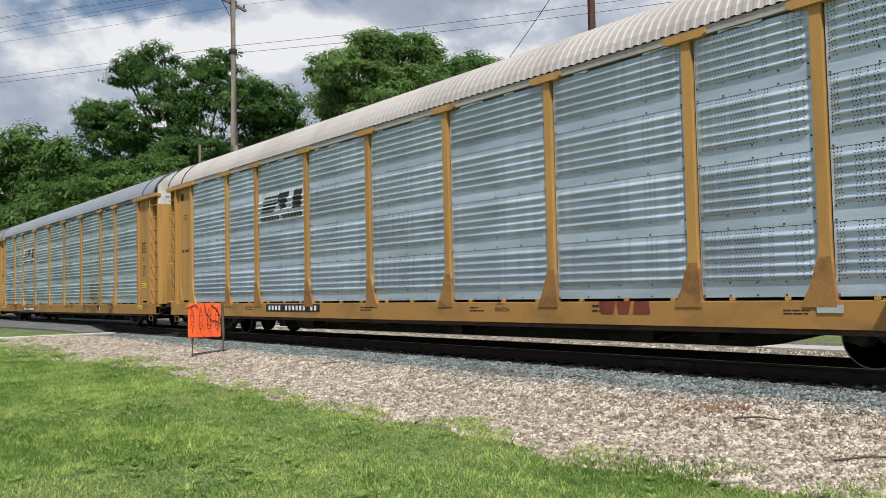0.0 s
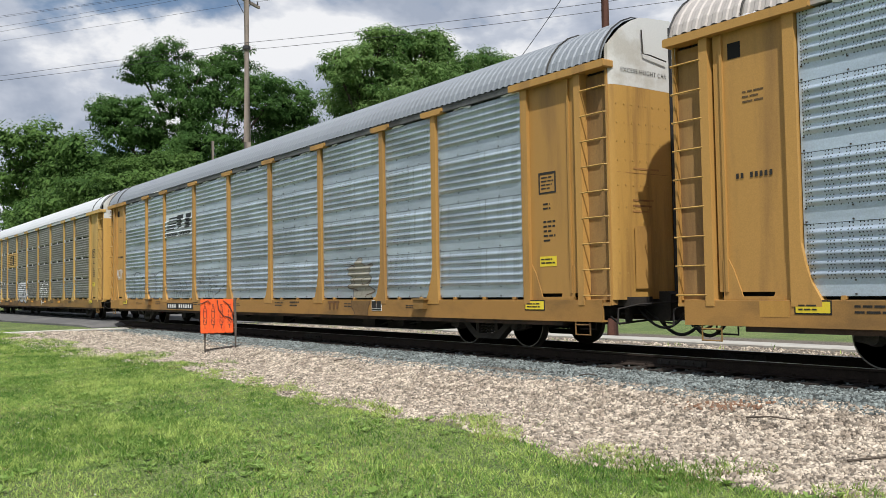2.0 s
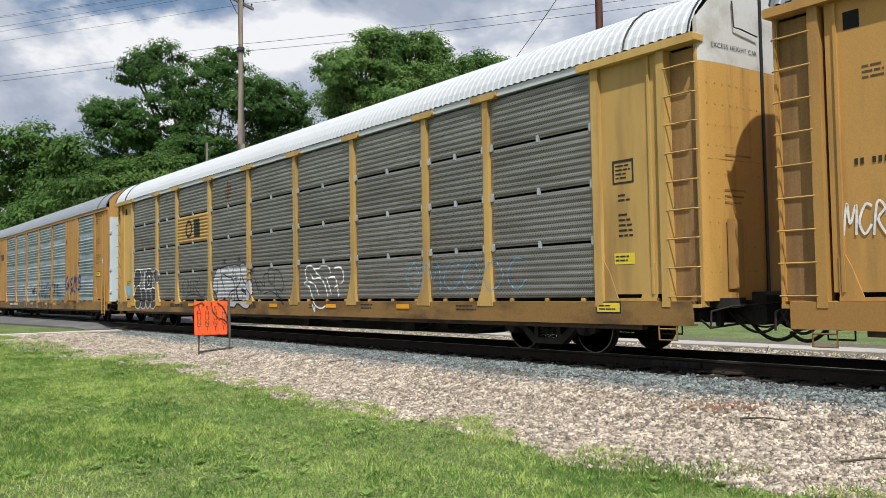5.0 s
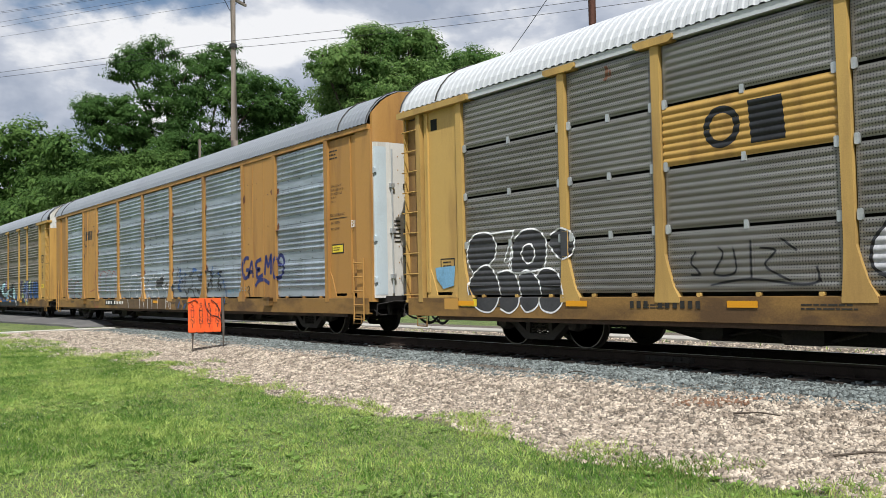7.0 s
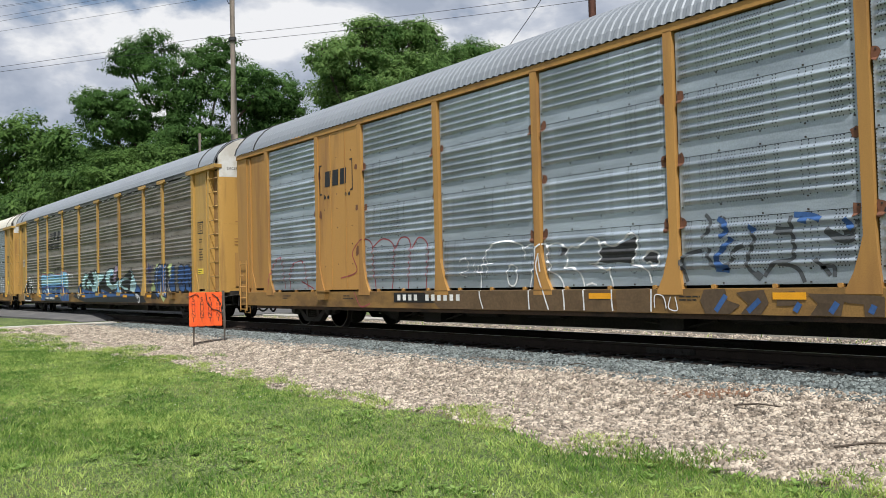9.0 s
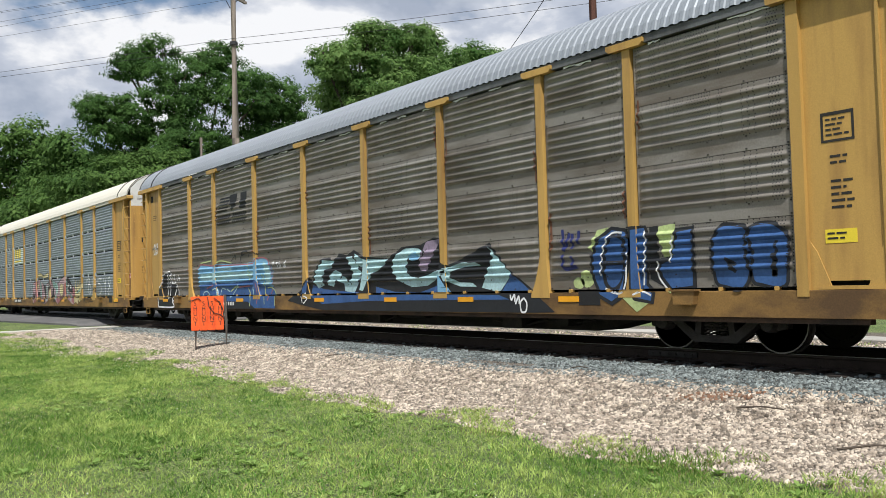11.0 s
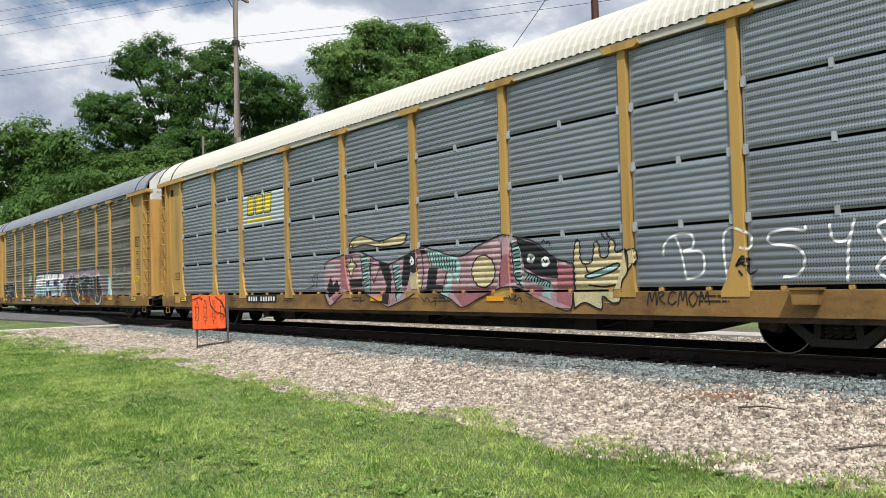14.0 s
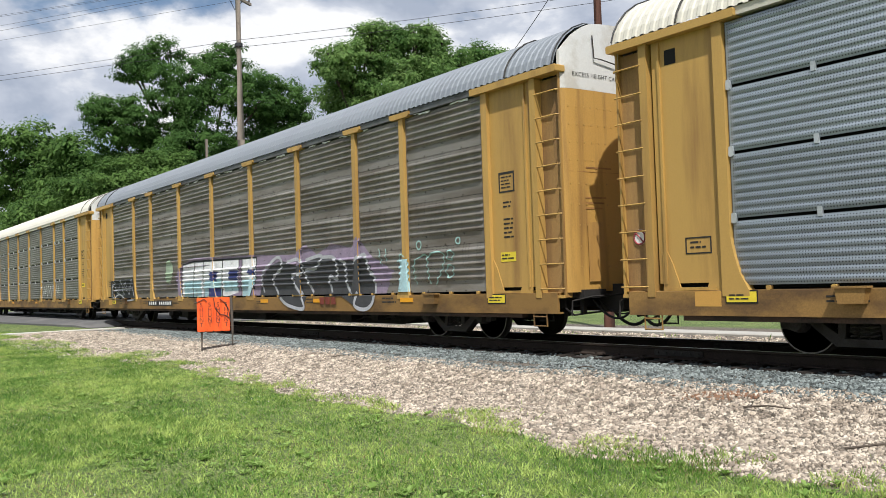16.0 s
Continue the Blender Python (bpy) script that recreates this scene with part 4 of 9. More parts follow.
def build_sign():
    sg = thing("sign", "orange corrugated warning board on two dark posts", "sign", at=(-21.0, -3.15, -0.33))
    sg.rotation_euler = (0, 0, math.atan2(-8.4, 21.0) + math.pi / 2)
    for k in range(4):
        x = -0.36 + 0.20 * k
        # each fold of the sheet bows forward, with a rounded lower end
        s = Shape()
        rim = [(x - 0.0985, 0.43), (x - 0.075, 0.405), (x + 0.075, 0.405), (x + 0.0985, 0.43), (x + 0.0985, 1.26), (x - 0.0985, 1.26)]
        s.prism(rim, -0.012, 0.012)
        s.prism([(x - 0.07, 0.42), (x + 0.07, 0.42), (x + 0.07, 1.255), (x - 0.07, 1.255)], -0.028, -0.012)
        part("slat", s.mesh("slat", SIGN_ORANGE), sg)
        part("slot", Shape().prism([(x - 0.03, 0.385), (x + 0.03, 0.385), (x + 0.03, 0.41), (x - 0.03, 0.41)], -0.01, 0.01).mesh("slot", POST_STEEL), sg, "dark lower bracket")
        for q, word in enumerate("SHUNT"):
            cu = bpy.data.curves.new("letter", "FONT")
            cu.body, cu.size, cu.align_x = word, 0.155, "CENTER"
            tmp = bpy.data.objects.new("letter", cu)
            me = bpy.data.meshes.new_from_object(tmp)
            for v in me.vertices:
                v.co = (x + 0.01 + v.co.x * 0.9, -0.031, 1.03 - 0.125 * q + v.co.y)
            me.materials.clear(); me.materials.append(INK)
            bpy.data.objects.remove(tmp)
            part("letter", me, sg)
    part("backing", Shape().box(-0.45, 0.33, 0.012, 0.03, 0.45, 1.24).mesh("backing", SIGN_ORANGE), sg)
    for x, top, back in ((-0.36, 1.2, 0.03), (0.385, 1.29, -0.03)):
        part("post", Shape().tube([(x, back + 0.025, -0.3), (x + 0.012, back + 0.02, 0.5), (x - 0.01, back + 0.025, top)], 0.036, 8, 0.032).mesh("post", POST_GREY, True), sg, "weathered grey-brown post")
    for pts in (((-0.52, 1.13), (-0.40, 1.17), (-0.28, 1.23), (-0.22, 1.16)), ((-0.05, 1.24), (-0.02, 1.0), (0.1, 0.84), (0.24, 0.80), (0.34, 0.72)), ((0.10, 1.22), (0.22, 1.12), (0.31, 0.95), (0.36, 0.62))):
        part("wire_tie", Shape().tube([(a, -0.042, b) for a, b in pts], 0.011, 5).mesh("wire_tie", POST_STEEL), sg)


POST_GREY = material("weathered_post", (0.12, 0.10, 0.085), 0.8, 0, 40, 3, 0.2, 0.1)
build_sign()


# ---------------------------------------------------------------- the train
# a car's own space: x along the track (front is +x), near side is -y, z = 0 on the rail heads
BAYS = [2.72, 1.94, 2.82, 2.82, 2.82, 2.82, 2.82, 1.94, 2.72]
HALF = sum(BAYS) / 2
END_X = 13.71
SILL_LO, SILL_HI, SHEET_LO, SHEET_HI = 0.53, 0.885, 0.925, 4.56
ROWS_N = 4
ROW_H = (SHEET_HI - SHEET_LO) / ROWS_N
SHEET_Y, POST_Y = -1.44, -1.50
ROOF_LINE = [(-1.52, 4.70), (-1.47, 4.86), (-1.37, 5.03), (-1.20, 5.22), (-0.97, 5.38), (-0.70, 5.49), (-0.35, 5.53), (0.0, 5.54)]
BAY_EDGES = [-HALF + sum(BAYS[:i]) for i in range(len(BAYS) + 1)]
MESHES = {}


def cached(key, make):
    if key not in MESHES:
        MESHES[key] = make()
    return MESHES[key]


def wide_depth(z):
    """Five round ribs above a plain band (z from the sheet's middle)."""
    if z < -ROW_H / 2 + 0.235 or z > ROW_H / 2 - 0.03:
        return 0.0
    k = (z - (-ROW_H / 2 + 0.235)) / (ROW_H - 0.265) * 5 % 1.0
    return 0.045 * max(0.0, math.sin(math.pi * min(1, k / 0.66))) ** 0.9 if k < 0.66 else 0.0


def fine_depth(z):
    if abs(z) > ROW_H / 2 - 0.035:
        return 0.0
    k = (z + ROW_H / 2 - 0.035) / (ROW_H - 0.07) * 8 % 1.0
    return 0.024 * max(0.0, math.sin(math.pi * k)) ** 1.1


DEPTH = {"wide": wide_depth, "fine": fine_depth}


def sheet_mesh(width, style, mat):
    depth = DEPTH[style]
    gap = 0.004 if style == "wide" else 0.021
    w, h = width / 2 - 0.098, ROW_H / 2 - gap
    zs = sorted(set([-h, h] + [round(-h + (2 * h) * i / 60, 4) for i in range(61)]))
    xs = [(-w, 0), (-w + 0.05, 0), (-w + 0.11, 1), (w - 0.11, 1), (w - 0.05, 0), (w, 0)]
    v, f = [], []
    for x, k in xs:
        for z in zs:
            v.append((x, -depth(z) * k, z))
    n = len(zs)
    for i in range(len(xs) - 1):
        for j in range(n - 1):
            f.append((i * n + j, (i + 1) * n + j, (i + 1) * n + j + 1, i * n + j + 1))
    # a thickness behind the skin
    k = len(v)
    v += [(-w, 0.012, -h), (w, 0.012, -h), (w, 0.012, h), (-w, 0.012, h)]
    f += [(k, k + 3, k + 2, k + 1), (0, k, k + 1, (len(xs) - 1) * n), (n - 1, (len(xs) - 1) * n + n - 1, k + 2, k + 3)]
    return mesh_from("sheet", v, f, mat, True)


def post_mesh(mat, side):
    """side: +1 flares towards +x at its foot, -1 towards -x."""
    w = 0.075
    a, b2 = (0.05, 0.24) if side > 0 else (0.24, 0.05)
    ring = [(-w - a, 0.80), (w + b2, 0.80), (w + b2, 0.86), (w + b2 * 0.55, 1.06), (w + b2 * 0.25, 1.28), (w, 1.50), (w, 4.60), (-w, 4.60), (-w, 1.50), (-w - a * 0.25, 1.28), (-w - a * 0.55, 1.06), (-w - a, 0.86)]
    return Shape().prism(ring, POST_Y, SHEET_Y + 0.06).mesh("post", mat)


def cap_mesh(mat):
    ring = [(-0.36, 4.60), (-0.30, 4.555), (0.30, 4.555), (0.36, 4.60), (0.36, 4.665), (-0.36, 4.665)]
    return Shape().prism(ring, POST_Y - 0.045, SHEET_Y + 0.05).mesh("post_cap", mat)


def roof_mesh(mat, x0, x1, pitch=0.168):
    """Pressed ribs run over the roof from eave to eave."""
    line = ROOF_LINE + [(-y, z) for y, z in reversed(ROOF_LINE[:-1])]
    xs, x, k = [], x0, 0
    steps = [(0.0, 0), (0.35, 0), (0.50, 1), (0.85, 1)]
    while x < x1:
        for s, up in steps:
            if x + s * pitch < x1:
                xs.append((x + s * pitch, up))
        x += pitch
    xs.append((x1, 0))
    v, f = [], []
    for x, up in xs:
        for i, (y, z) in enumerate(line):
            lift = 0.014 * up
            v.append((x, y * (1 + lift * 0.6 / 1.5), z + lift))
    n = len(line)
    for i in range(len(xs) - 1):
        for j in range(n - 1):
            f.append((i * n + j, i * n + j + 1, (i + 1) * n + j + 1, (i + 1) * n + j))
    return mesh_from("roof", v, f, mat, False)


def end_ring(x, y_out=1.41, bulge=0.16):
    """Half plan of an end: nearly flat doors with rounded corners."""
    pts = []
    for i in range(11):
        a = i / 10 * math.pi / 2
        pts.append((x - 0.05 + bulge * math.sin(a) ** 0.55, -y_out * math.cos(a) ** 0.8))
    return pts


def end_wall(mat, front, z0, z1, follow_roof=False):
    """Curved end doors as a shell that faces along the track."""
    pts = end_ring(END_X - 0.1)
    pts = pts + [(x, -y) for x, y in reversed(pts[:-1])]
    v, f = [], []
    for x, y in pts:
        top = z1
        if follow_roof:
            top = np.interp(abs(y), [0, 0.7, 0.97, 1.2, 1.37, 1.47, 1.6], [5.52, 5.47, 5.36, 5.20, 5.01, 4.84, 4.7])
        v += [(front * x, y, z0), (front * x, y, float(top))]
    n = len(pts)
    f = [(2 * i, 2 * i + 2, 2 * i + 3, 2 * i + 1) for i in range(n - 1)]
    k = len(v)
    v += [(front * (END_X - 0.45), pts[0][1], z0), (front * (END_X - 0.45), -pts[0][1], z0)]
    f.append([2 * i for i in range(n)] + [k + 1, k])
    f.append([2 * i + 1 for i in range(n)])
    sh = Shape().add(v, f)
    return sh.mesh("end_wall", mat, True)


def ladder_bay(side):
    """side: +1 at the front end, -1 at the rear; the recessed outermost part of the near side."""
    def span(a, b2):
        return sorted((side * (END_X - a), side * (END_X - b2)))
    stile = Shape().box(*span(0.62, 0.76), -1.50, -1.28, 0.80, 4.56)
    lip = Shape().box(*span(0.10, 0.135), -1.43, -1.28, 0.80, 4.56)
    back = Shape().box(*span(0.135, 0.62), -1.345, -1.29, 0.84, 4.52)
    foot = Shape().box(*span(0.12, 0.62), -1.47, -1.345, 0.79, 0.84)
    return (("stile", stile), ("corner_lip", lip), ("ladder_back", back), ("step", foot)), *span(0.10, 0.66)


def truck_side_mesh(y):
    """A cast side frame: bowed lower member, sloping top, bearing pedestals and a spring window."""
    s = Shape()
    outer = [(-1.13, 0.36), (-1.13, 0.52), (-0.98, 0.60), (-0.62, 0.66), (0.62, 0.66), (0.98, 0.60), (1.13, 0.52), (1.13, 0.36), (0.98, 0.33), (0.76, 0.40), (0.62, 0.48), (0.60, 0.56), (-0.60, 0.56), (-0.62, 0.48), (-0.76, 0.40), (-0.98, 0.33)]
    s.prism(outer, y - 0.07, y + 0.07)
    s.prism([(-0.74, 0.44), (-0.62, 0.50), (-0.26, 0.24), (0.26, 0.24), (0.62, 0.50), (0.74, 0.44), (0.36, 0.14), (-0.36, 0.14)], y - 0.08, y + 0.08)
    s.prism([(-0.34, 0.24), (-0.24, 0.24), (-0.20, 0.58), (-0.30, 0.58)], y - 0.075, y + 0.075)
    s.prism([(0.24, 0.24), (0.34, 0.24), (0.30, 0.58), (0.20, 0.58)], y - 0.075, y + 0.075)
    for x in (-0.875, 0.875):
        s.lathe([(y - 0.16, 0.05), (y - 0.15, 0.10), (y - 0.04, 0.125), (y + 0.05, 0.125)], "y", 14, (x, 0, 0.42))
    return s.mesh("side_frame", TRUCK_IRON)


def spring_mesh():
    pts = [(0.05 * math.cos(t), 0.05 * math.sin(t), 0.22 * t / (8 * math.pi)) for t in np.linspace(0, 8 * math.pi, 56)]
    return Shape().tube(pts, 0.014, 5).mesh("spring", TRUCK_IRON)


def wheel_mesh(side):
    y = side * 0.755
    o = side
    prof = [(y - 0.07 * o, 0.10), (y + 0.055 * o, 0.11), (y + 0.062 * o, 0.14), (y + 0.02 * o, 0.17), (y + 0.025 * o, 0.33), (y + 0.06 * o, 0.345), (y + 0.062 * o, 0.405), (y + 0.055 * o, 0.418), (y - 0.035 * o, 0.422), (y - 0.05 * o, 0.448), (y - 0.07 * o, 0.445), (y - 0.075 * o, 0.345), (y - 0.03 * o, 0.325), (y - 0.035 * o, 0.17)]
    s = Shape().lathe(prof, "y", 36)
    return s


def wheelset_parts(truck, x):
    ob = new("wheelset", cached("axle", lambda: Shape().lathe([(-0.86, 0.06), (-0.70, 0.085), (0.70, 0.085), (0.86, 0.06)], "y", 12).mesh("axle", WHEEL_STEEL)))
    ob.parent = truck
    ob.matrix_parent_inverse = Matrix.Identity(4)
    ob.location = (x, 0, 0.42)
    for side in (-1, 1):
        part("wheel", cached(("wheel", side), lambda: wheel_mesh(side).mesh("wheel", WHEEL_STEEL, True)), ob)
        rim = lambda: Shape().lathe([(side * 0.8175, 0.400), (side * 0.8185, 0.402), (side * 0.8185, 0.416), (side * 0.8175, 0.419)], "y", 36).mesh("rim_face", RIM_STEEL)
        part("rim_face", cached(("rim", side), rim), ob, "dull worn rim face")
    return ob


RIM_STEEL = material("dull_rim_steel", (0.24, 0.225, 0.21), 0.5, 0.5, 60, 4, 0.2, 0.05)
WHEELSETS = []


def build_truck(car, x):
    tr = new("truck", cached("bolster", lambda: Shape().box(-0.20, 0.20, -1.02, 1.02, 0.30, 0.60, 0.04).box(-0.16, 0.16, -0.3, 0.3, 0.60, 0.70).mesh("bolster", TRUCK_IRON)))
    tr.parent = car
    tr.location = (x, 0, 0)
    for y in (-1.0, 1.0):
        part("side_frame", cached(("frame", y), lambda: truck_side_mesh(y)), tr)
        for sx in (-0.13, 0.0, 0.13):
            part("spring", cached("spring", spring_mesh), tr, at=(sx, y - 0.03 if y < 0 else y + 0.03, 0.24))
    for ax in (-0.875, 0.875):
        WHEELSETS.append(wheelset_parts(tr, ax))
    return tr


def coupler_parts(car, front):
    s = Shape()
    x0, x1 = front * 12.9, front * 14.18
    s.box(min(x0, x1), max(x0, x1), -0.075, 0.075, 0.78, 0.92)
    k = front * 14.18
    s.prism_z([(k, -0.13), (k + front * 0.16, -0.15), (k + front * 0.20, -0.02), (k + front * 0.10, 0.05), (k + front * 0.14, 0.14), (k, 0.16)], 0.72, 0.98)
    part("coupler", s.mesh("coupler", TRUCK_IRON), car)
    hose = Shape()
    pts = [(front * (13.5 + 0.75 * t), -0.30 + 0.1 * t, 0.70 - 0.95 * t * (1.3 - t)) for t in np.linspace(0, 1, 12)]
    hose.tube(pts, 0.028, 7)
    part("air_hose", hose.mesh("air_hose", RUBBER), car)
    gear = Shape()
    xa = sorted((front * 13.35, front * 12.1))
    gear.box(xa[0], xa[1], -1.18, 1.18, 0.62, 0.90)
    gear.tube([(front * 13.5, -1.35, 0.62), (front * 13.55, -1.2, 0.50), (front * 13.55, -0.2, 0.55)], 0.018, 6)
    gear.tube([(front * 13.1, -1.25, 0.60), (front * 13.1, -1.25, 0.40), (front * 12.75, -1.25, 0.40), (front * 12.75, -1.25, 0.60)], 0.016, 6)
    gear.tube([(front * 13.5, -0.9, 0.66), (front * 11.2, -1.0, 0.50)], 0.022, 6)
    part("end_gear", gear.mesh("end_gear", UNDER), car, "dark end sill with grab irons and levers")
    box = Shape().box(*sorted((front * 13.42, front * 13.95)), -0.42, 0.42, 0.52, 1.00, 0.05)
    box.box(*sorted((front * 13.35, front * 13.75)), -1.15, -0.62, 0.78, 0.92).box(*sorted((front * 13.5, front * 13.58)), -1.0, -0.92, 0.50, 0.80)
    part("draft_box", box.mesh("draft_box", UNDER), car, "black cushioning box round the coupler")
    for k, (y, dip, r0) in enumerate(((-0.62, 0.36, 0.022), (-0.48, 0.28, 0.016), (0.35, 0.34, 0.024))):
        line = [(front * (13.45 + 0.82 * t), y + 0.22 * t, 0.74 - dip * 4 * t * (1 - t) * (0.8 + 0.2 * t)) for t in np.linspace(0, 1, 10)]
        part("hose", Shape().tube(line, r0, 6).mesh("hose", RUBBER), car)
    lever = Shape().tube([(front * 13.72, -1.42, 0.50), (front * 13.72, -1.40, 0.74), (front * 13.78, -1.0, 0.80), (front * 14.05, -0.15, 0.84)], 0.016, 6)
    part("uncoupling_lever", lever.mesh("uncoupling_lever", UNDER), car)
    step = Shape().tube([(front * 13.18, -1.47, 0.66), (front * 13.18, -1.47, 0.32), (front * 12.86, -1.47, 0.32), (front * 12.86, -1.47, 0.66)], 0.017, 6)
    step.tube([(front * 13.18, -1.47, 0.48), (front * 12.86, -1.47, 0.48)], 0.014, 6)
    part("sill_step", step.mesh("sill_step", SILL), car)


def build_car(name_label, centre, sheet_style, sheet_mat, roof_mat, frame_mat, solid=False, bright_frame=None, sill_mat=SILL):
    car = thing("autorack_car", name_label, "railcar", "cars of the freight train")
    # underframe, and a near-black block painted as the unlit inside
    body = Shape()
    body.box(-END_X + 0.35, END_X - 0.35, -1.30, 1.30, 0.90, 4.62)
    part("inner_deck_box", cached("inner", lambda: body.mesh("inner_deck_box", INNER)), car, "near-black block in place of the unlit space behind the side sheets")
    def under():
        s = Shape()
        s.prism([(-12.8, 0.86), (-12.8, 0.66), (-9.0, 0.58), (-7.2, 0.19), (7.2, 0.19), (9.0, 0.58), (12.8, 0.66), (12.8, 0.86)], -0.38, 0.38)
        for k in range(13):
            x = -9 + 1.5 * k
            s.box(x - 0.05, x + 0.05, -1.38, 1.38, 0.58, 0.86)
        for x in (-3.6, -1.9, 2.4):
            s.lathe([(x - 0.5, 0.05), (x - 0.45, 0.19), (x + 0.45, 0.19), (x + 0.5, 0.05)], "x", 12, (0, -0.85, 0.55))
        s.tube([(-9, -1.1, 0.50), (9, -1.1, 0.48)], 0.025, 6)
        for x, w, z in ((-6.6, 0.18, 0.26), (-5.2, 0.30, 0.22), (0.9, 0.22, 0.24), (5.6, 0.26, 0.23), (6.9, 0.15, 0.30)):
            s.box(x - w, x + w, -0.95, -0.60, z, 0.60, 0.04)
            s.tube([(x - w - 0.4, -0.8, 0.36), (x - w, -0.8, z + 0.08), (x + w, -0.8, z + 0.05), (x + w + 0.5, -0.8, 0.40)], 0.022, 6)
        return s.mesh("underframe", UNDER)
    part("underframe", cached("under", under), car, "black centre sill, crossbearers and brake gear")
    for sd in (-1, 1):
        def sill():
            s = Shape()
            prof = [(sd * 1.49, SILL_LO), (sd * 1.49, SILL_HI - 0.01), (sd * 1.40, SILL_HI), (sd * 1.30, SILL_HI), (sd * 1.30, SILL_HI - 0.05), (sd * 1.44, SILL_HI - 0.05), (sd * 1.44, SILL_LO + 0.03), (sd * 1.36, SILL_LO + 0.03), (sd * 1.36, SILL_LO)]
            s.prism_x(prof, -END_X + 0.25, END_X - 0.25)
            return s.mesh("side_sill", sill_mat)
        lip = cached(("flange", sd), lambda: Shape().box(-END_X + 1.2, END_X - 1.2, *sorted((sd * 1.43, sd * 1.30)), SILL_LO - 0.075, SILL_LO + 0.002).mesh("sill_flange", FLANGE))
        part("sill_flange", lip, car, "dark rusty lower flange")
        part("side_sill", cached(("sill", sd, sill_mat.name), sill), car, "rust-stained yellow side sill")
    # near side, bay by bay
    cap = not solid
    for i, w in enumerate(BAYS):
        xm = (BAY_EDGES[i] + BAY_EDGES[i + 1]) / 2
        if solid and w < 2:
            def plate():
                s = Shape()
                s.box(-w / 2 + 0.03, w / 2 - 0.03, -0.035, 0.02, SHEET_LO, SHEET_HI + 0.02)
                return s.mesh("plate", frame_mat)
            part("plate", cached(("plate", w, frame_mat.name), plate), car, "solid yellow steel plate", at=(xm, SHEET_Y, 0))
            for k in (-0.33, 0.33):
                part("plate_seam", cached(("pseam", frame_mat.name), lambda: Shape().box(-0.012, 0.012, -0.045, -0.0352, SHEET_LO + 0.02, SHEET_HI).mesh("plate_seam", frame_mat)), car, at=(xm + k, SHEET_Y, 0))
            continue
        for row in range(ROWS_N):
            me = cached(("sheet", w, sheet_style, sheet_mat.name), lambda: sheet_mesh(w, sheet_style, sheet_mat))
            part("side_sheet", me, car, at=(xm, SHEET_Y, SHEET_LO + ROW_H * (row + 0.5)))
        clip = cached(("bracket", frame_mat.name), lambda: Shape().box(-0.032, 0.032, -1.47, -1.40, SILL_HI - 0.005, SHEET_LO + 0.012, 0.012).mesh("sheet_bracket", frame_mat))
        for k in (0.22, 0.55, 0.86) if w > 2 else (0.3, 0.72):
            part("sheet_bracket", clip, car, at=(BAY_EDGES[i] + w * k, 0, 0))
    for i, x in enumerate(BAY_EDGES):
        if i in (0, len(BAYS)):
            continue
        fl = 1 if i < 5 else -1
        part("post", cached(("post", fl, frame_mat.name), lambda: post_mesh(frame_mat, fl)), car, at=(x, 0, 0))
        if cap:
            part("post_cap", cached(("cap", frame_mat.name), lambda: cap_mesh(frame_mat)), car, at=(x, 0, 0))
    # far side, plainly
    for i, w in enumerate(BAYS):
        me = cached(("far", w, sheet_mat.name), lambda: Shape().box(-w / 2 + 0.07, w / 2 - 0.07, 1.40, 1.44, SHEET_LO, SHEET_HI).mesh("far_sheet", sheet_mat))
        part("far_sheet", me, car, at=((BAY_EDGES[i] + BAY_EDGES[i + 1]) / 2, 0, 0))
    me = cached(("farpost", frame_mat.name), lambda: Shape().box(-0.075, 0.075, 1.40, 1.50, 0.80, 4.6).mesh("far_post", frame_mat))
    for x in BAY_EDGES:
        part("far_post", me, car, at=(x, 0, 0))
    for f in (-1, 1):
        fx = sorted((f * (HALF + 0.08), f * (END_X - 0.1)))
        part("far_end_plate", cached(("farend", f, frame_mat.name), lambda: Shape().box(fx[0], fx[1], 1.36, 1.42, 0.8, 4.6).mesh("far_end_plate", frame_mat)), car)
    # top chord and roof
    for sd in (-1, 1):
        chord_mat = frame_mat if solid else EAVE if roof_mat is ROOF_GREY else roof_mat
        def chord():
            s = Shape()
            y0, y1 = sorted((sd * 1.50, sd * 1.32))
            s.box(-END_X + 0.15, END_X - 0.15, y0, y1, 4.585, 4.70)
            return s.mesh("top_chord", chord_mat)
        part("top_chord", cached(("chord", sd, chord_mat.name), chord), car)
    part("roof", cached(("roof", roof_mat.name), lambda: roof_mesh(roof_mat, -END_X + 0.12, END_X - 0.12)), car, "ribbed sheet-metal roof")
    # ends
    end_mat = bright_frame or frame_mat
    for f in (-1, 1):
        part("end_wall", cached(("end", f, end_mat.name), lambda: end_wall(END_WHITE if solid else END_YELLOW, f, 0.88, 4.30)), car, "curved white end doors" if solid else "curved yellow end doors")
        top_mat = end_mat if solid else WHITE
        part("end_cap", cached(("endcap", f, top_mat.name), lambda: end_wall(top_mat, f, 4.302, 5.5, True)), car, "white painted top of the end doors" if not solid else "")
        seam = Shape().box(*sorted((f * (END_X - 0.02), f * (END_X + 0.03))), -0.03, 0.03, 0.9, 5.40)
        part("door_seam", cached(("seam", f), lambda: seam.mesh("door_seam", BLACK)), car)
        edge_post = Shape()
        x0 = f * HALF
        flare = 0.26 if f < 0 else 0.0     # the rear one spreads towards the sheets at its foot
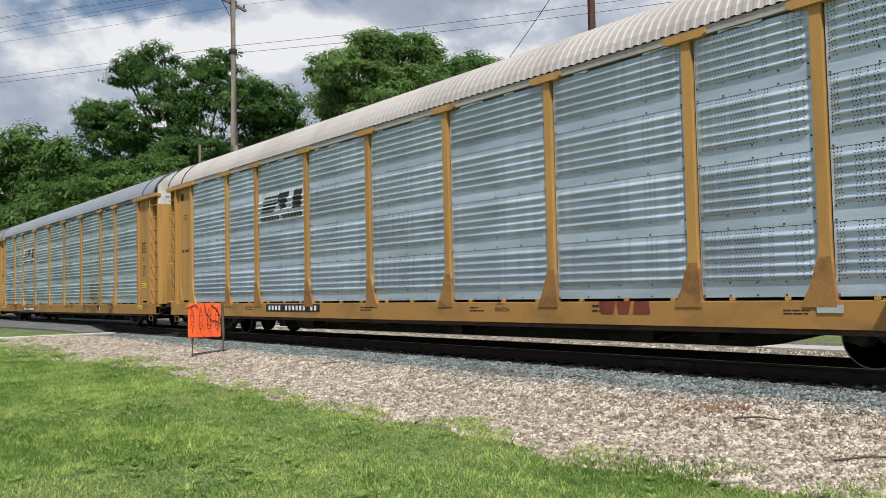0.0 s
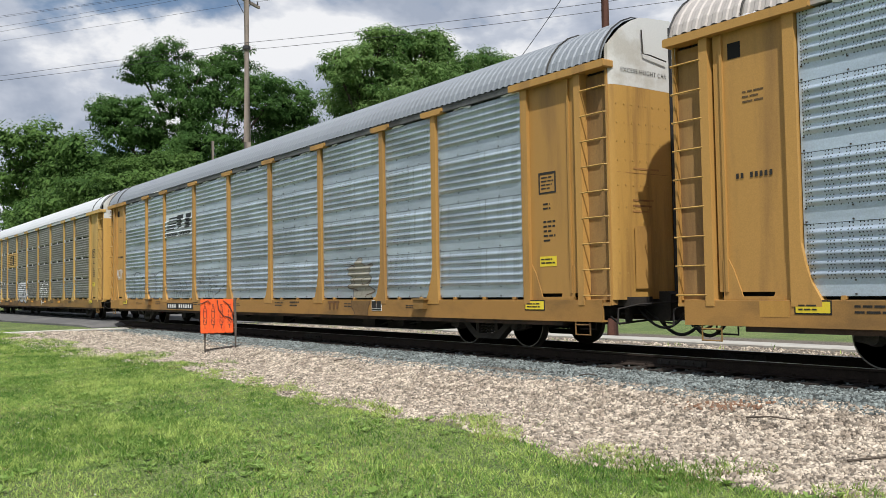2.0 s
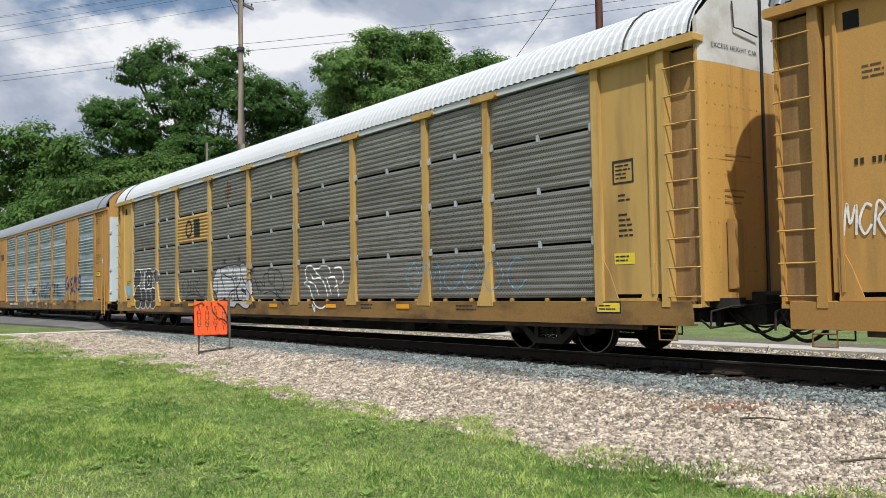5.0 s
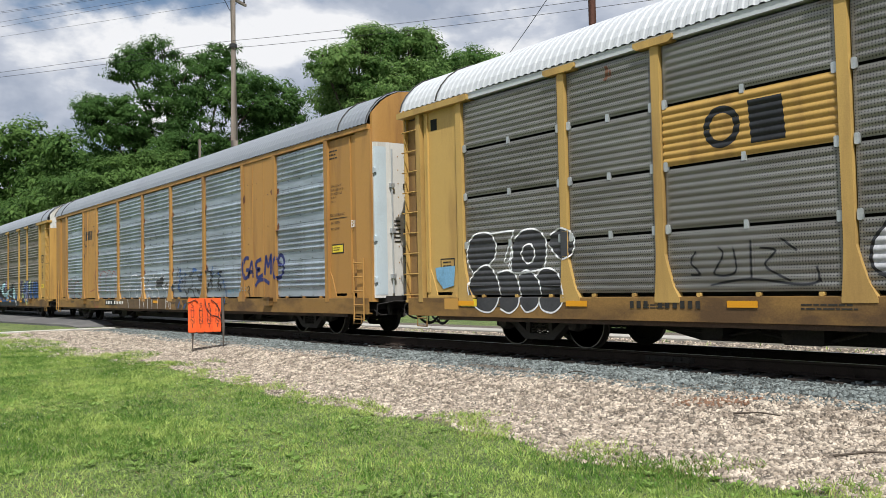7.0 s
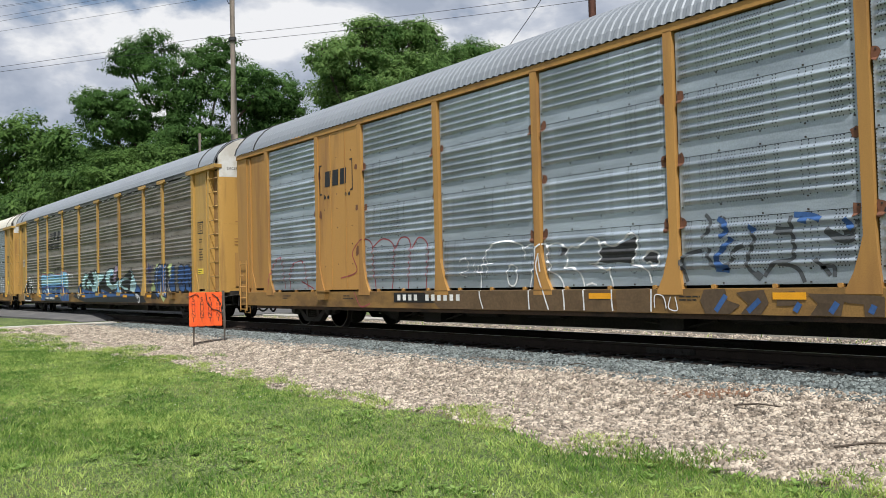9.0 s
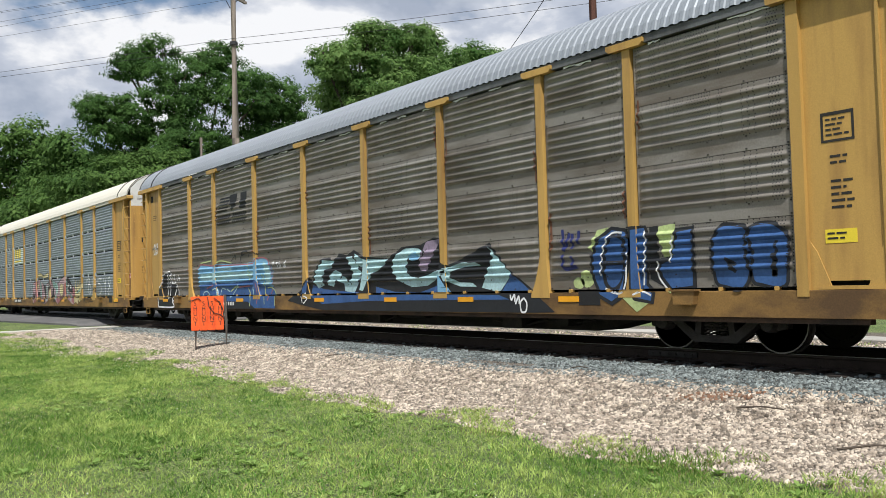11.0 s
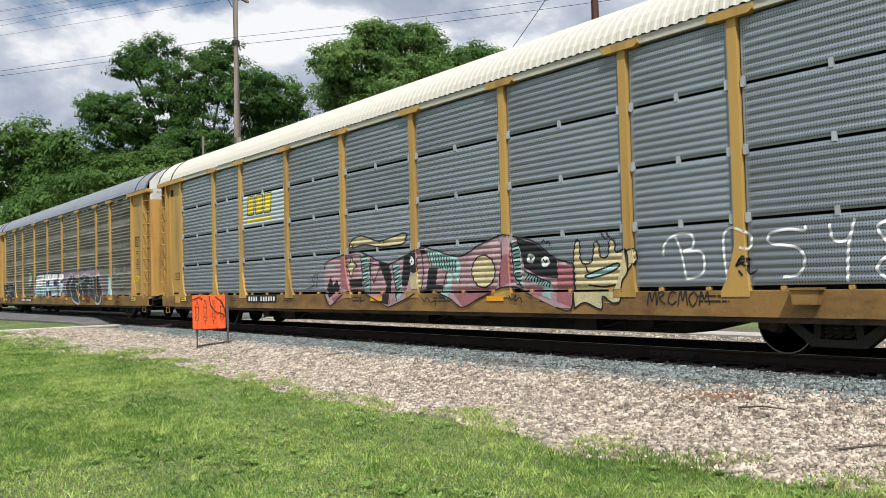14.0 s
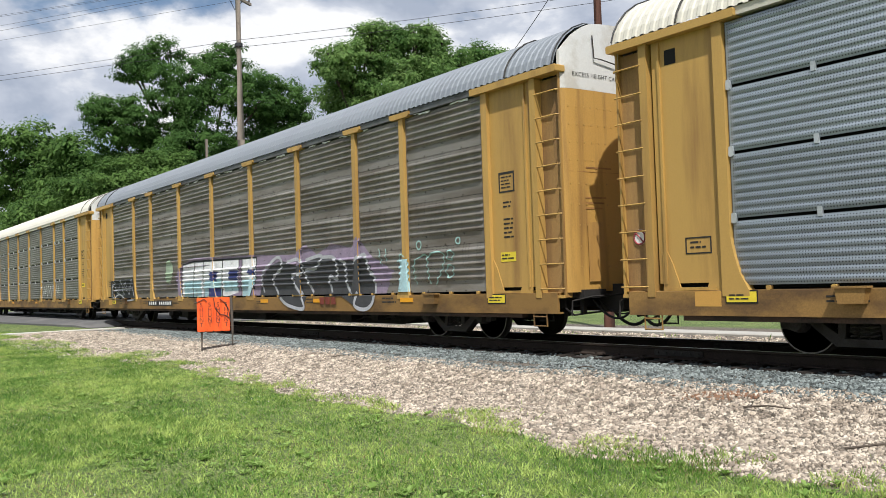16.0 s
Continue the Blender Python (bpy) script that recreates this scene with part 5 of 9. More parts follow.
        edge_post.prism([(x0 - 0.08, 0.80), (x0 + 0.08 + flare, 0.80), (x0 + 0.08 + flare, 0.87), (x0 + 0.08 + flare * 0.5, 1.10), (x0 + 0.08 + flare * 0.2, 1.34), (x0 + 0.08, 1.6), (x0 + 0.08, 4.60), (x0 - 0.08, 4.60)], POST_Y, -1.36)
        part("post", cached(("edge", f, end_mat.name), lambda: edge_post.mesh("post", end_mat)), car)
        x0, x1 = sorted((f * (HALF + 0.08), f * (END_X - (0.72 if solid else 0.81))))
        def plate2():
            s = Shape()
            s.box(x0, x1, -1.43, -1.37, 0.99, 4.56)
            s.box(*sorted((f * 12.74, f * 12.78)), -1.465, -1.43, 0.99, 4.54)
            s.box(*sorted((f * (HALF + 0.2), f * 12.82)), -1.46, -1.38, 0.885, 0.93)
            inner = f * (HALF + 0.08)
            s.prism([(inner, 0.86), (inner + f * 0.30, 0.86), (inner + f * 0.10, 1.35), (inner, 1.5)], -1.446, -1.43)
            s.prism([(f * 12.82, 0.88), (f * 12.50, 0.88), (f * 12.66, 1.30), (f * 12.74, 1.45), (f * 12.82, 1.45)], -1.448, -1.43)
            return s.mesh("end_plate", end_mat)
        part("end_plate", cached(("endplate", f, end_mat.name), plate2), car)
        if not solid:
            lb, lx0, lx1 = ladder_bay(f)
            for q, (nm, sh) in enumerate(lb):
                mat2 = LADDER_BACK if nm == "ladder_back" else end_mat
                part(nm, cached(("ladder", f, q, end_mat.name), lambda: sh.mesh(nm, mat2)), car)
            rung = cached("rung", lambda: Shape().tube([(-0.28, 0.03, 0), (-0.26, -0.01, 0.0), (0.26, -0.01, 0.0), (0.28, 0.03, 0)], 0.013, 6).mesh("rung", YELLOW_BRIGHT))
            for k in range(9):
                part("rung", rung, car, at=((lx0 + lx1) / 2, -1.485, 0.95 + 0.415 * k))
            hx0, hx1 = sorted((f * (HALF - 0.32), f * (END_X - 0.04)))
            head = cached(("head", f, end_mat.name), lambda: Shape().box(hx0, hx1, -1.565, -1.33, 4.56, 4.68, 0.015).mesh("header", end_mat))
            part("header", head, car)
        else:
            x0, x1 = sorted((f * (END_X - 0.72), f * (END_X - 0.10)))
            part("corner_plate", cached(("corner", f, end_mat.name), lambda: Shape().box(x0, x1, -1.455, -1.30, 0.80, 4.585).mesh("corner_plate", end_mat)), car)
            lad = Shape()
            lx = f * (END_X - 0.55)
            lad.tube([(lx - 0.2, -1.52, 0.38), (lx - 0.2, -1.52, 1.75)], 0.016, 6).tube([(lx + 0.2, -1.52, 0.38), (lx + 0.2, -1.52, 1.75)], 0.016, 6)
            for k in range(5):
                lad.tube([(lx - 0.2, -1.52, 0.42 + 0.31 * k), (lx + 0.2, -1.52, 0.42 + 0.31 * k)], 0.014, 6)
            part("ladder", cached(("sladder", f), lambda: lad.mesh("ladder", YELLOW)), car)
        coupler_parts(car, f)
        build_truck(car, f * 10.08)
    return car


CARS = []
def add_car(centre, *args, **kw):
    car = build_car(args[0], centre, *args[1:], **kw)
    CARS.append((car, centre))
    return car


car_a = add_car(65.96, "long yellow autorack car with bright galvanised sheets and beige roof", "wide", SILVER, ROOF_BEIGE, YELLOW, sill_mat=SILL_CLEAN)
car_b = add_car(37.45, "long yellow autorack car with galvanised sheets and grey roof", "wide", SILVER_GREY, ROOF_GREY, YELLOW, sill_mat=SILL_CLEAN)
car_c = add_car(9.02, "long yellow autorack car with dark grey sheets and white roof", "fine", DARK_SHEET, ROOF_WHITE, YELLOW_PALE)
car_d = add_car(-19.46, "long yellow boxed autorack car with galvanised sheets and solid plates", "wide", SILVER_DULL, ROOF_GREY, TAN_ORANGE, solid=True, bright_frame=TAN_ORANGE)
car_e = add_car(-48.10, "long yellow autorack car with weathered brown sheets, heavily spray-painted", "wide", WEATHERED, ROOF_GREY, YELLOW_BRIGHT)
car_f = add_car(-76.73, "long yellow autorack car with grey sheets, pink spray paint, cream roof", "fine", DULL, ROOF_CREAM, YELLOW_BRIGHT)
car_g = add_car(-105.2, "long yellow autorack car with weathered sheets and a grey roof", "wide", WEATHERED, ROOF_GREY, YELLOW_BRIGHT)
car_h = add_car(-133.7, "long yellow autorack car with dark brownish sheets and cream roof", "fine", DARK_SHEET, ROOF_CREAM, YELLOW_BRIGHT)


# ---------------------------------------------------------------- paint, lettering and fittings on the cars
def post_reach(i, z):
    """How far post i reaches to both sides of its line at height z."""
    if i in (0, len(BAYS)):
        return 0.08, 0.08 + (0.26 * float(np.interp(z, [0.87, 1.10, 1.34, 1.6], [1, 0.5, 0.2, 0])) if i == 0 else 0)
    k = float(np.interp(z, [0.86, 1.06, 1.28, 1.5], [1, 0.55, 0.25, 0]))
    return (0.075 + 0.05 * k, 0.075 + 0.24 * k) if i < 5 else (0.075 + 0.24 * k, 0.075 + 0.05 * k)


def side_y(style, solid, x, z):
    """The near side's outermost surface at a place of the car's side."""
    if z < SILL_HI:
        return -1.49
    if abs(x) > HALF + 0.08:
        return -1.44
    for i, e0 in enumerate(BAY_EDGES):
        lo, hi = post_reach(i, z)
        if e0 - lo < x < e0 + hi:
            return POST_Y
    if solid and any(BAYS[i] < 2 and BAY_EDGES[i] < x < BAY_EDGES[i + 1] for i in range(len(BAYS))):
        return SHEET_Y - 0.036
    row = (z - SHEET_LO) % ROW_H - ROW_H / 2
    return SHEET_Y - DEPTH[style](row)


class Paint:
    """Thin coats of paint that follow the ribs, posts and sill of one car's near side."""

    def __init__(self, car, style, solid=False):
        self.car, self.style, self.solid, self.coat = car, style, solid, 0
        self.v, self.f = [], []

    def edges(self, z):
        """Where the posts' edges lie at height z, each as a pair of close lines."""
        out = []
        for i, e0 in enumerate(BAY_EDGES):
            lo, hi = post_reach(i, z)
            out += [e0 - lo - 0.001, e0 - lo + 0.001, e0 + hi - 0.001, e0 + hi + 0.001]
        return out

    def put(self, x, z):
        self.v.append((x, side_y(self.style, self.solid, x, z) - 0.005 - 0.0018 * self.coat, z))
        return len(self.v) - 1

    def fill(self, ring):
        ring = [(x, max(z, SILL_LO + 0.006)) for x, z in ring]
        zs = [p[1] for p in ring]
        n = max(1, int(math.ceil((max(zs) - min(zs)) / 0.012)))
        levels = [min(zs) + (max(zs) - min(zs)) * i / n for i in range(n + 1)]

        def spans(z):
            xs = []
            for (xa, za), (xb, zb) in zip(ring, ring[1:] + ring[:1]):
                if (za <= z) != (zb <= z):
                    xs.append(xa + (xb - xa) * (z - za) / (zb - za))
            xs.sort()
            return list(zip(xs[::2], xs[1::2]))
        for z0, z1 in zip(levels, levels[1:]):
            eps = (z1 - z0) * 0.02
            a, b = spans(z0 + eps * (z0 == levels[0])), spans(z1 - eps * (z1 == levels[-1]))
            if len(a) != len(b):
                a = b = spans((z0 + z1) / 2)
            ea, eb = self.edges(z0), self.edges(z1)
            for (a0, a1), (b0, b1) in zip(a, b):
                cols = [(a0, b0)] + [(xa, xb) for xa, xb in zip(ea, eb) if a0 < xa < a1 and b0 < xb < b1] + [(a1, b1)]
                prev = None
                for xa, xb in cols:
                    cur = (self.put(xa, z0), self.put(xb, z1))
                    if prev:
                        self.f.append((prev[0], cur[0], cur[1], prev[1]))
                    prev = cur
        return self

    def stroke(self, pts, width, smooth=True):
        low = SILL_LO + 0.006 + width / 2
        pts = [Vector((x, max(z, low))) for x, z in pts]
        if smooth and len(pts) > 2:
            out = []
            q = [pts[0]] + pts + [pts[-1]]
            for i in range(1, len(q) - 2):
                for s in range(6):
                    t = s / 6
                    out.append(0.5 * ((2 * q[i]) + (-q[i - 1] + q[i + 1]) * t + (2 * q[i - 1] - 5 * q[i] + 4 * q[i + 1] - q[i + 2]) * t * t + (-q[i - 1] + 3 * q[i] - 3 * q[i + 1] + q[i + 2]) * t ** 3))
            pts = out + [pts[-1]]
        fine = [pts[0]]
        for a, b in zip(pts, pts[1:]):
            n = max(1, int((b - a).length / 0.016))
            fine += [a.lerp(b, (i + 1) / n) for i in range(n)]
        n = max(1, int(math.ceil(width / 0.018)))
        prev = None
        for i, p in enumerate(fine):
            d = fine[min(i + 1, len(fine) - 1)] - fine[max(i - 1, 0)]
            d = d.normalized() if d.length > 1e-6 else Vector((1, 0))
            s = Vector((-d.y, d.x)) * width
            cur = [self.put(*(p + s * (k / n - 0.5))) for k in range(n + 1)]
            if prev:
                for k in range(n):
                    self.f.append((prev[k], cur[k], cur[k + 1], prev[k + 1]))
            prev = cur
        return self

    def done(self, name, mat, label="", coat_up=True):
        # no paint over the slot between sheets and sill
        faces = [f for f in self.f if not SILL_HI < sum(self.v[i][2] for i in f) / len(f) < SHEET_LO]
        if faces:
            me = mesh_from(name, self.v, faces, mat)
            bm = bmesh.new(); bm.from_mesh(me)
            bmesh.ops.remove_doubles(bm, verts=bm.verts, dist=0.0004)
            bm.verts.ensure_lookup_table()
            seen, islands = set(), []
            for v0 in bm.verts:
                if v0.index in seen:
                    continue
                stack, group = [v0], []
                seen.add(v0.index)
                while stack:
                    q = stack.pop()
                    group.append(q.index)
                    for ed in q.link_edges:
                        o = ed.other_vert(q)
                        if o.index not in seen:
                            seen.add(o.index)
                            stack.append(o)
                islands.append(group)
            where = {}
            for i, g in enumerate(islands):
                for q in g:
                    where[q] = i
            small = [[] for _ in islands]
            for fc in bm.faces:
                small[where[fc.verts[0].index]].append([q.index for q in fc.verts])
            co = [tuple(q.co) for q in bm.verts]
            bm.free()
            bpy.data.meshes.remove(me)
            for g, faces in zip(islands, small):
                if faces:
                    at = {q: k for k, q in enumerate(g)}
                    part(name, mesh_from(name, [co[q] for q in g], [[at[q] for q in fc] for fc in faces], mat), self.car, label)
        self.v, self.f = [], []
        self.coat += coat_up
        return self


def spray(name, colour, rough=0.6):
    return material(name, colour, rough, 0, 25, 3, 0.14, 0, tuple(c * 0.72 for c in colour), (0.45, 0.7), (1, 1, 1), None, 0.0)


P_BLACK, P_WHITE, P_SILVER = spray("black_spray", (0.02, 0.022, 0.026)), spray("white_spray", (0.82, 0.83, 0.84)), spray("silver_spray", (0.48, 0.49, 0.52))
P_CYAN, P_SKY, P_BLUE, P_NAVY = spray("pale_cyan_spray", (0.42, 0.62, 0.66)), spray("sky_blue_spray", (0.20, 0.42, 0.62)), spray("blue_spray", (0.045, 0.115, 0.30)), spray("navy_spray", (0.03, 0.04, 0.16))
P_PINK, P_ROSE, P_RED = spray("pale_pink_spray", (0.47, 0.31, 0.34)), spray("rose_spray", (0.37, 0.14, 0.165)), spray("dull_red_spray", (0.34, 0.07, 0.08))
P_CREAM, P_LIME, P_TEAL, P_PURPLE = spray("cream_spray", (0.60, 0.52, 0.30)), spray("lime_spray", (0.48, 0.58, 0.26)), spray("teal_spray", (0.36, 0.58, 0.55)), spray("mauve_spray", (0.30, 0.24, 0.33))
P_DARKGREY = spray("dark_grey_spray", (0.06, 0.062, 0.068))
P_SMEAR = spray("smeared_black_spray", (0.085, 0.095, 0.105))
LOGO_WHITE = spray("white_logo_panel", (0.56, 0.62, 0.66))
RUST = spray("rust_red_stain", (0.17, 0.075, 0.045))
OXIDE_RED = spray("oxide_red_paint", (0.20, 0.045, 0.03))


def bubble(r, x0, x1, z0, z1, n=14, rough=0.1):
    cx, cz, rx, rz = (x0 + x1) / 2, (z0 + z1) / 2, (x1 - x0) / 2, (z1 - z0) / 2
    out = []
    for i in range(n):
        a = 2 * math.pi * i / n
        c, s = math.cos(a), math.sin(a)
        k = 1 + r.uniform(-rough, rough)
        out.append((cx + rx * k * math.copysign(abs(c) ** 0.7, c), cz + rz * k * math.copysign(abs(s) ** 0.7, s)))
    return out


def closed(ring):
    return ring + [ring[0]]


def bubble_letters(p, seed, x0, x1, z0, z1, count, fill_mat, line_mat, width=0.035, label="", hole_mat=None):
    """A row of swollen outlined shapes, as sprayed in a hurry."""
    r = random.Random(seed)
    w = (x1 - x0) / count
    rings = [bubble(r, x0 + w * i - w * 0.08, x0 + w * (i + 1) + w * 0.08, z0 + r.uniform(0, 0.12) * (z1 - z0), z1 - r.uniform(0, 0.15) * (z1 - z0)) for i in range(count)]
    if fill_mat:
        for q in rings:
            p.fill(q)
        p.done("graffiti_fill", fill_mat, label)
    for i, q in enumerate(rings):
        p.stroke(closed(q), width)
        cx, cz = x0 + w * (i + 0.5), (z0 + z1) / 2
        for k in range(2):
            p.stroke([(cx + r.uniform(-0.25, 0.25) * w, cz + (z1 - z0) * r.uniform(-0.3, 0.3)) for _ in range(3)], width * 0.9)
    p.done("graffiti_outline", line_mat, "" if fill_mat else label)


def scrawl(p, seed, x0, x1, z0, z1, mat, width=0.03, letters=5, label="", slant=0.1):
    """A quick tag: loops and strokes side by side."""
    r = random.Random(seed)
    w = (x1 - x0) / letters
    h = z1 - z0
    for i in range(letters):
        a = x0 + w * i
        kind = r.randrange(4)
        if kind == 0:
            pts = [(a, z0), (a + 0.1 * w, z1), (a + 0.6 * w, z1 - 0.2 * h), (a + 0.2 * w, z0 + 0.5 * h), (a + 0.8 * w, z0)]
        elif kind == 1:
            pts = [(a + 0.8 * w, z1 - 0.1 * h), (a + 0.3 * w, z1), (a + 0.05 * w, z0 + 0.4 * h), (a + 0.4 * w, z0), (a + 0.85 * w, z0 + 0.25 * h)]
        elif kind == 2:
            pts = [(a, z0), (a + 0.15 * w, z1), (a + 0.45 * w, z0 + 0.35 * h), (a + 0.7 * w, z1), (a + 0.9 * w, z0)]
        else:
            pts = [(a + 0.4 * w, z1), (a, z0 + 0.5 * h), (a + 0.4 * w, z0), (a + 0.8 * w, z0 + 0.5 * h), (a + 0.4 * w, z1)]
        p.stroke([(x + slant * (z - z0) + r.uniform(-0.04, 0.04) * w, z + r.uniform(-0.06, 0.06) * h) for x, z in pts], width)
    p.done("graffiti_tag", mat, label)


def decal(car, name, mat, x0, x1, z0, z1, y=-1.49, label=""):
    return part(name, Shape().box(x0, x1, y - 0.005, y + 0.002, z0, z1).mesh(name, mat), car, label)


def bars(car, name, mat, x0, x1, z0, z1, rows, seed, y=-1.49, label="", fill=0.8):
    """Writing too small to read: short bars, row by row, in one panel."""
    r = random.Random(seed)
    s = Shape()
    h = (z1 - z0) / rows
    for i in range(rows):
        x, end = x0, x0 + (x1 - x0) * r.uniform(0.6, 1.0)
        while x < end - 0.01:
            w = min(r.uniform(0.05, 0.16) * (h / 0.06) ** 0.5, end - x)
            s.box(x, x + w, y - 0.004, y + 0.001, z0 + h * i + h * 0.30, z0 + h * i + h * 0.70)
            x += w + 0.25 * h + 0.008
    part(name, s.mesh(name, mat), car, label)


def number_plate(car, x0, x1, z0, z1, groups, plate=True, ink=None, y=-1.49):
    if plate:
        decal(car, "number_board", BLACK, x0, x1, z0, z1, y, "black board with a row of white blocks")
    n = sum(groups) + len(groups) - 1
    w = (x1 - x0) * 0.92 / n
    x = x0 + (x1 - x0) * 0.04
    h = (z1 - z0)
    ink = ink or WHITE_INK
    block = cached(("block", round(w, 3), round(h, 3), ink.name), lambda: Shape().box(-w * 0.27, w * 0.27, -0.0025, 0.0025, -h * 0.30, h * 0.30).mesh("number_block", ink))
    for g in groups:
        for k in range(g):
            part("number_block", block, car, at=(x + w * 0.5, y - 0.0068, (z0 + z1) / 2))
            x += w
        x += w


def slanted_logo(p, x0, x1, z0, z1, panel=True, ink=None, mark_rows=1):
    """Slanted stripes and two dark blocks with a row of blocks below, on a pale panel."""
    if panel:
        p.fill([(x0 - 0.15, z0 - 0.03), (x1 + 0.12, z0 - 0.03), (x1 + 0.12, z1 + 0.08), (x0 - 0.15, z1 + 0.08)]).done("logo_panel", LOGO_WHITE, "pale painted panel behind the emblem")
    ink = ink or P_BLACK
    w, h = x1 - x0, z1 - z0
    top = z0 + 0.36 * h
    for k in range(5):
        a = top + (z1 - top) * k / 5
        b = a + (z1 - top) * 0.11
        sh = 0.10 * w * k / 5
        p.fill([(x0 + sh, a), (x0 + w * 0.34 + sh * 1.2, a), (x0 + w * 0.36 + sh * 1.4, b), (x0 + sh + 0.02, b)])
    p.fill([(x0 + w * 0.50, top), (x0 + w * 0.62, top + 0.1 * h), (x0 + w * 0.70, z1), (x0 + w * 0.46, z1), (x0 + w * 0.42, z1 - 0.15 * h)])
    p.fill([(x0 + w * 0.78, top), (x1 - w * 0.02, top), (x1, z1), (x0 + w * 0.80, z1)])
    r = random.Random(5)
    n = 15
    for q in range(mark_rows):
        za, zb = z0 + 0.04 * h - q * 0.22 * h, z0 + 0.22 * h - q * 0.22 * h
        for k in range(n):
            if k == 7:
                continue
            a = x0 + w * k / n
            p.fill([(a, za), (a + w / n * 0.72, za), (a + w / n * 0.78, zb), (a + w / n * 0.06, zb)])
    p.done("logo", ink, "dark striped emblem over a row of blocks")


def jack_bracket(car, x):
    s = Shape()
    s.prism([(x - 0.16, 0.70), (x + 0.16, 0.70), (x + 0.20, 0.90), (x - 0.20, 0.90)], -1.60, -1.48)
    s.box(x - 0.22, x + 0.22, -1.62, -1.48, 0.885, 0.91)
    part("jacking_bracket", s.mesh("jacking_bracket", SILL), car)


def end_x(y):
    """How far out the front end doors stand at y."""
    pts = end_ring(END_X - 0.1)
    return float(np.interp(-abs(y), [q[1] for q in pts], [q[0] for q in pts]))


def end_text(car, words, y0, z, size, mat, name="lettering"):
    """Stencilled words that follow the curved front end."""
    cu = bpy.data.curves.new(name, "FONT")
    cu.body, cu.size = words, size
    cu.space_character = 1.1
    tmp = bpy.data.objects.new(name, cu)
    me = bpy.data.meshes.new_from_object(tmp)
    for v in me.vertices:
        y = y0 + v.co.x
        v.co = (end_x(y) + 0.008, y, z + v.co.y)
    me.materials.clear(); me.materials.append(mat)
    bpy.data.objects.remove(tmp)
    part(name, me, car, "black stencilled words")


def side_text(car, words, x0, z, size, mat, y):
    cu = bpy.data.curves.new("lettering", "FONT")
    cu.body, cu.size = words, size
    tmp = bpy.data.objects.new("lettering", cu)
    me = bpy.data.meshes.new_from_object(tmp)
    for v in me.vertices:
        v.co = (x0 + v.co.x, y - 0.006, z + v.co.y)
    me.materials.clear(); me.materials.append(mat)
    bpy.data.objects.remove(tmp)
    part("lettering", me, car, "stencilled lettering")


def end_patch(car, name, mat, y0, y1, z0, z1, lift=0.006, label=""):
    """A panel that follows the curved front end."""
    ys = np.linspace(y0, y1, 9)
    v, f = [], []
    for y in ys:
        v += [(end_x(y) + lift, y, z0), (end_x(y) + lift, y, z1)]
    f = [(2 * i, 2 * i + 2, 2 * i + 3, 2 * i + 1) for i in range(8)]
    part(name, mesh_from(name, v, f, mat), car, label)


def end_fittings(car, solid=False):
    """Rivets, seam, hatch, pipes and warning words on the front end; arches over the roof's ends."""
    s = Shape()
    for z in (1.3, 1.65, 2.0, 2.35, 2.7, 3.1, 3.4, 3.7, 4.0):
        for y in np.linspace(-1.28, -0.15, 8):
            x = end_x(y)
            s.box(x - 0.01, x + 0.008, y - 0.011, y + 0.011, z - 0.011, z + 0.011)
    part("rivets", s.mesh("rivets", YELLOW_BRIGHT if not solid else YELLOW), car)
    if not solid:
        end_patch(car, "door_joint", BROWN, -1.3, 1.3, 2.90, 2.908)
        end_text(car, "EXCESS HEIGHT CAR", -1.18, 4.52, 0.105, INK)
        end_patch(car, "hatch", YELLOW, -0.98, -0.62, 1.05, 2.05, 0.03, "shallow hatch in the end door")
        for q, z in ((0, 2.45), (1, 2.36), (2, 2.27)):
            end_patch(car, "small_print", BROWN, -0.98, -0.50 - 0.05 * q, z, z + 0.03)
        end_patch(car, "small_print", BROWN, -0.95, -0.35, 2.96, 2.99)
        g = Shape().tube([(end_x(-0.72) + 0.03, -0.72, 5.25), (end_x(-0.7) + 0.04, -0.7, 4.86), (end_x(-0.55) + 0.05, -0.55, 4.85), (end_x(-0.15) + 0.05, -0.15, 4.80)], 0.012, 5)
        part("grab_iron", g.mesh("grab_iron", POST_STEEL), car)
    for f in (-1, 1):
        line = ROOF_LINE + [(-y, z) for y, z in reversed(ROOF_LINE[:-1])]
        for d, rr, m in ((0.14, 0.014, BLACK), (1.35, 0.016, INK)):
            arch = Shape().tube([(f * (END_X - d - 0.10 * (1 - abs(y) / 1.5)), y * 1.012, z + 0.02) for y, z in line], rr, 5)
            part("roof_trim", cached(("arch", f, d), lambda: arch.mesh("roof_trim", m)), car, "black trim over the roof's end")


def clips_on(car):
    """Galvanised clips where the fine sheets meet the posts, and tabs on the sheet joints."""
    clip = cached("clip", lambda: Shape().box(-0.035, 0.035, -0.02, 0.03, -0.07, 0.07, 0.015).mesh("clip", GALV))
    tab = cached("tab", lambda: Shape().box(-0.03, 0.03, -0.022, 0.02, -0.06, 0.06).mesh("tab", GALV))
    for i in range(len(BAYS)):
        for row in (1, 2, 3):
            z = SHEET_LO + ROW_H * row
            for x in (BAY_EDGES[i] + 0.125, BAY_EDGES[i + 1] - 0.125):
                part("clip", clip, car, at=(x, SHEET_Y - 0.01, z + 0.02))
            part("tab", tab, car, at=((BAY_EDGES[i] + BAY_EDGES[i + 1]) / 2, SHEET_Y - 0.01, z + 0.01))


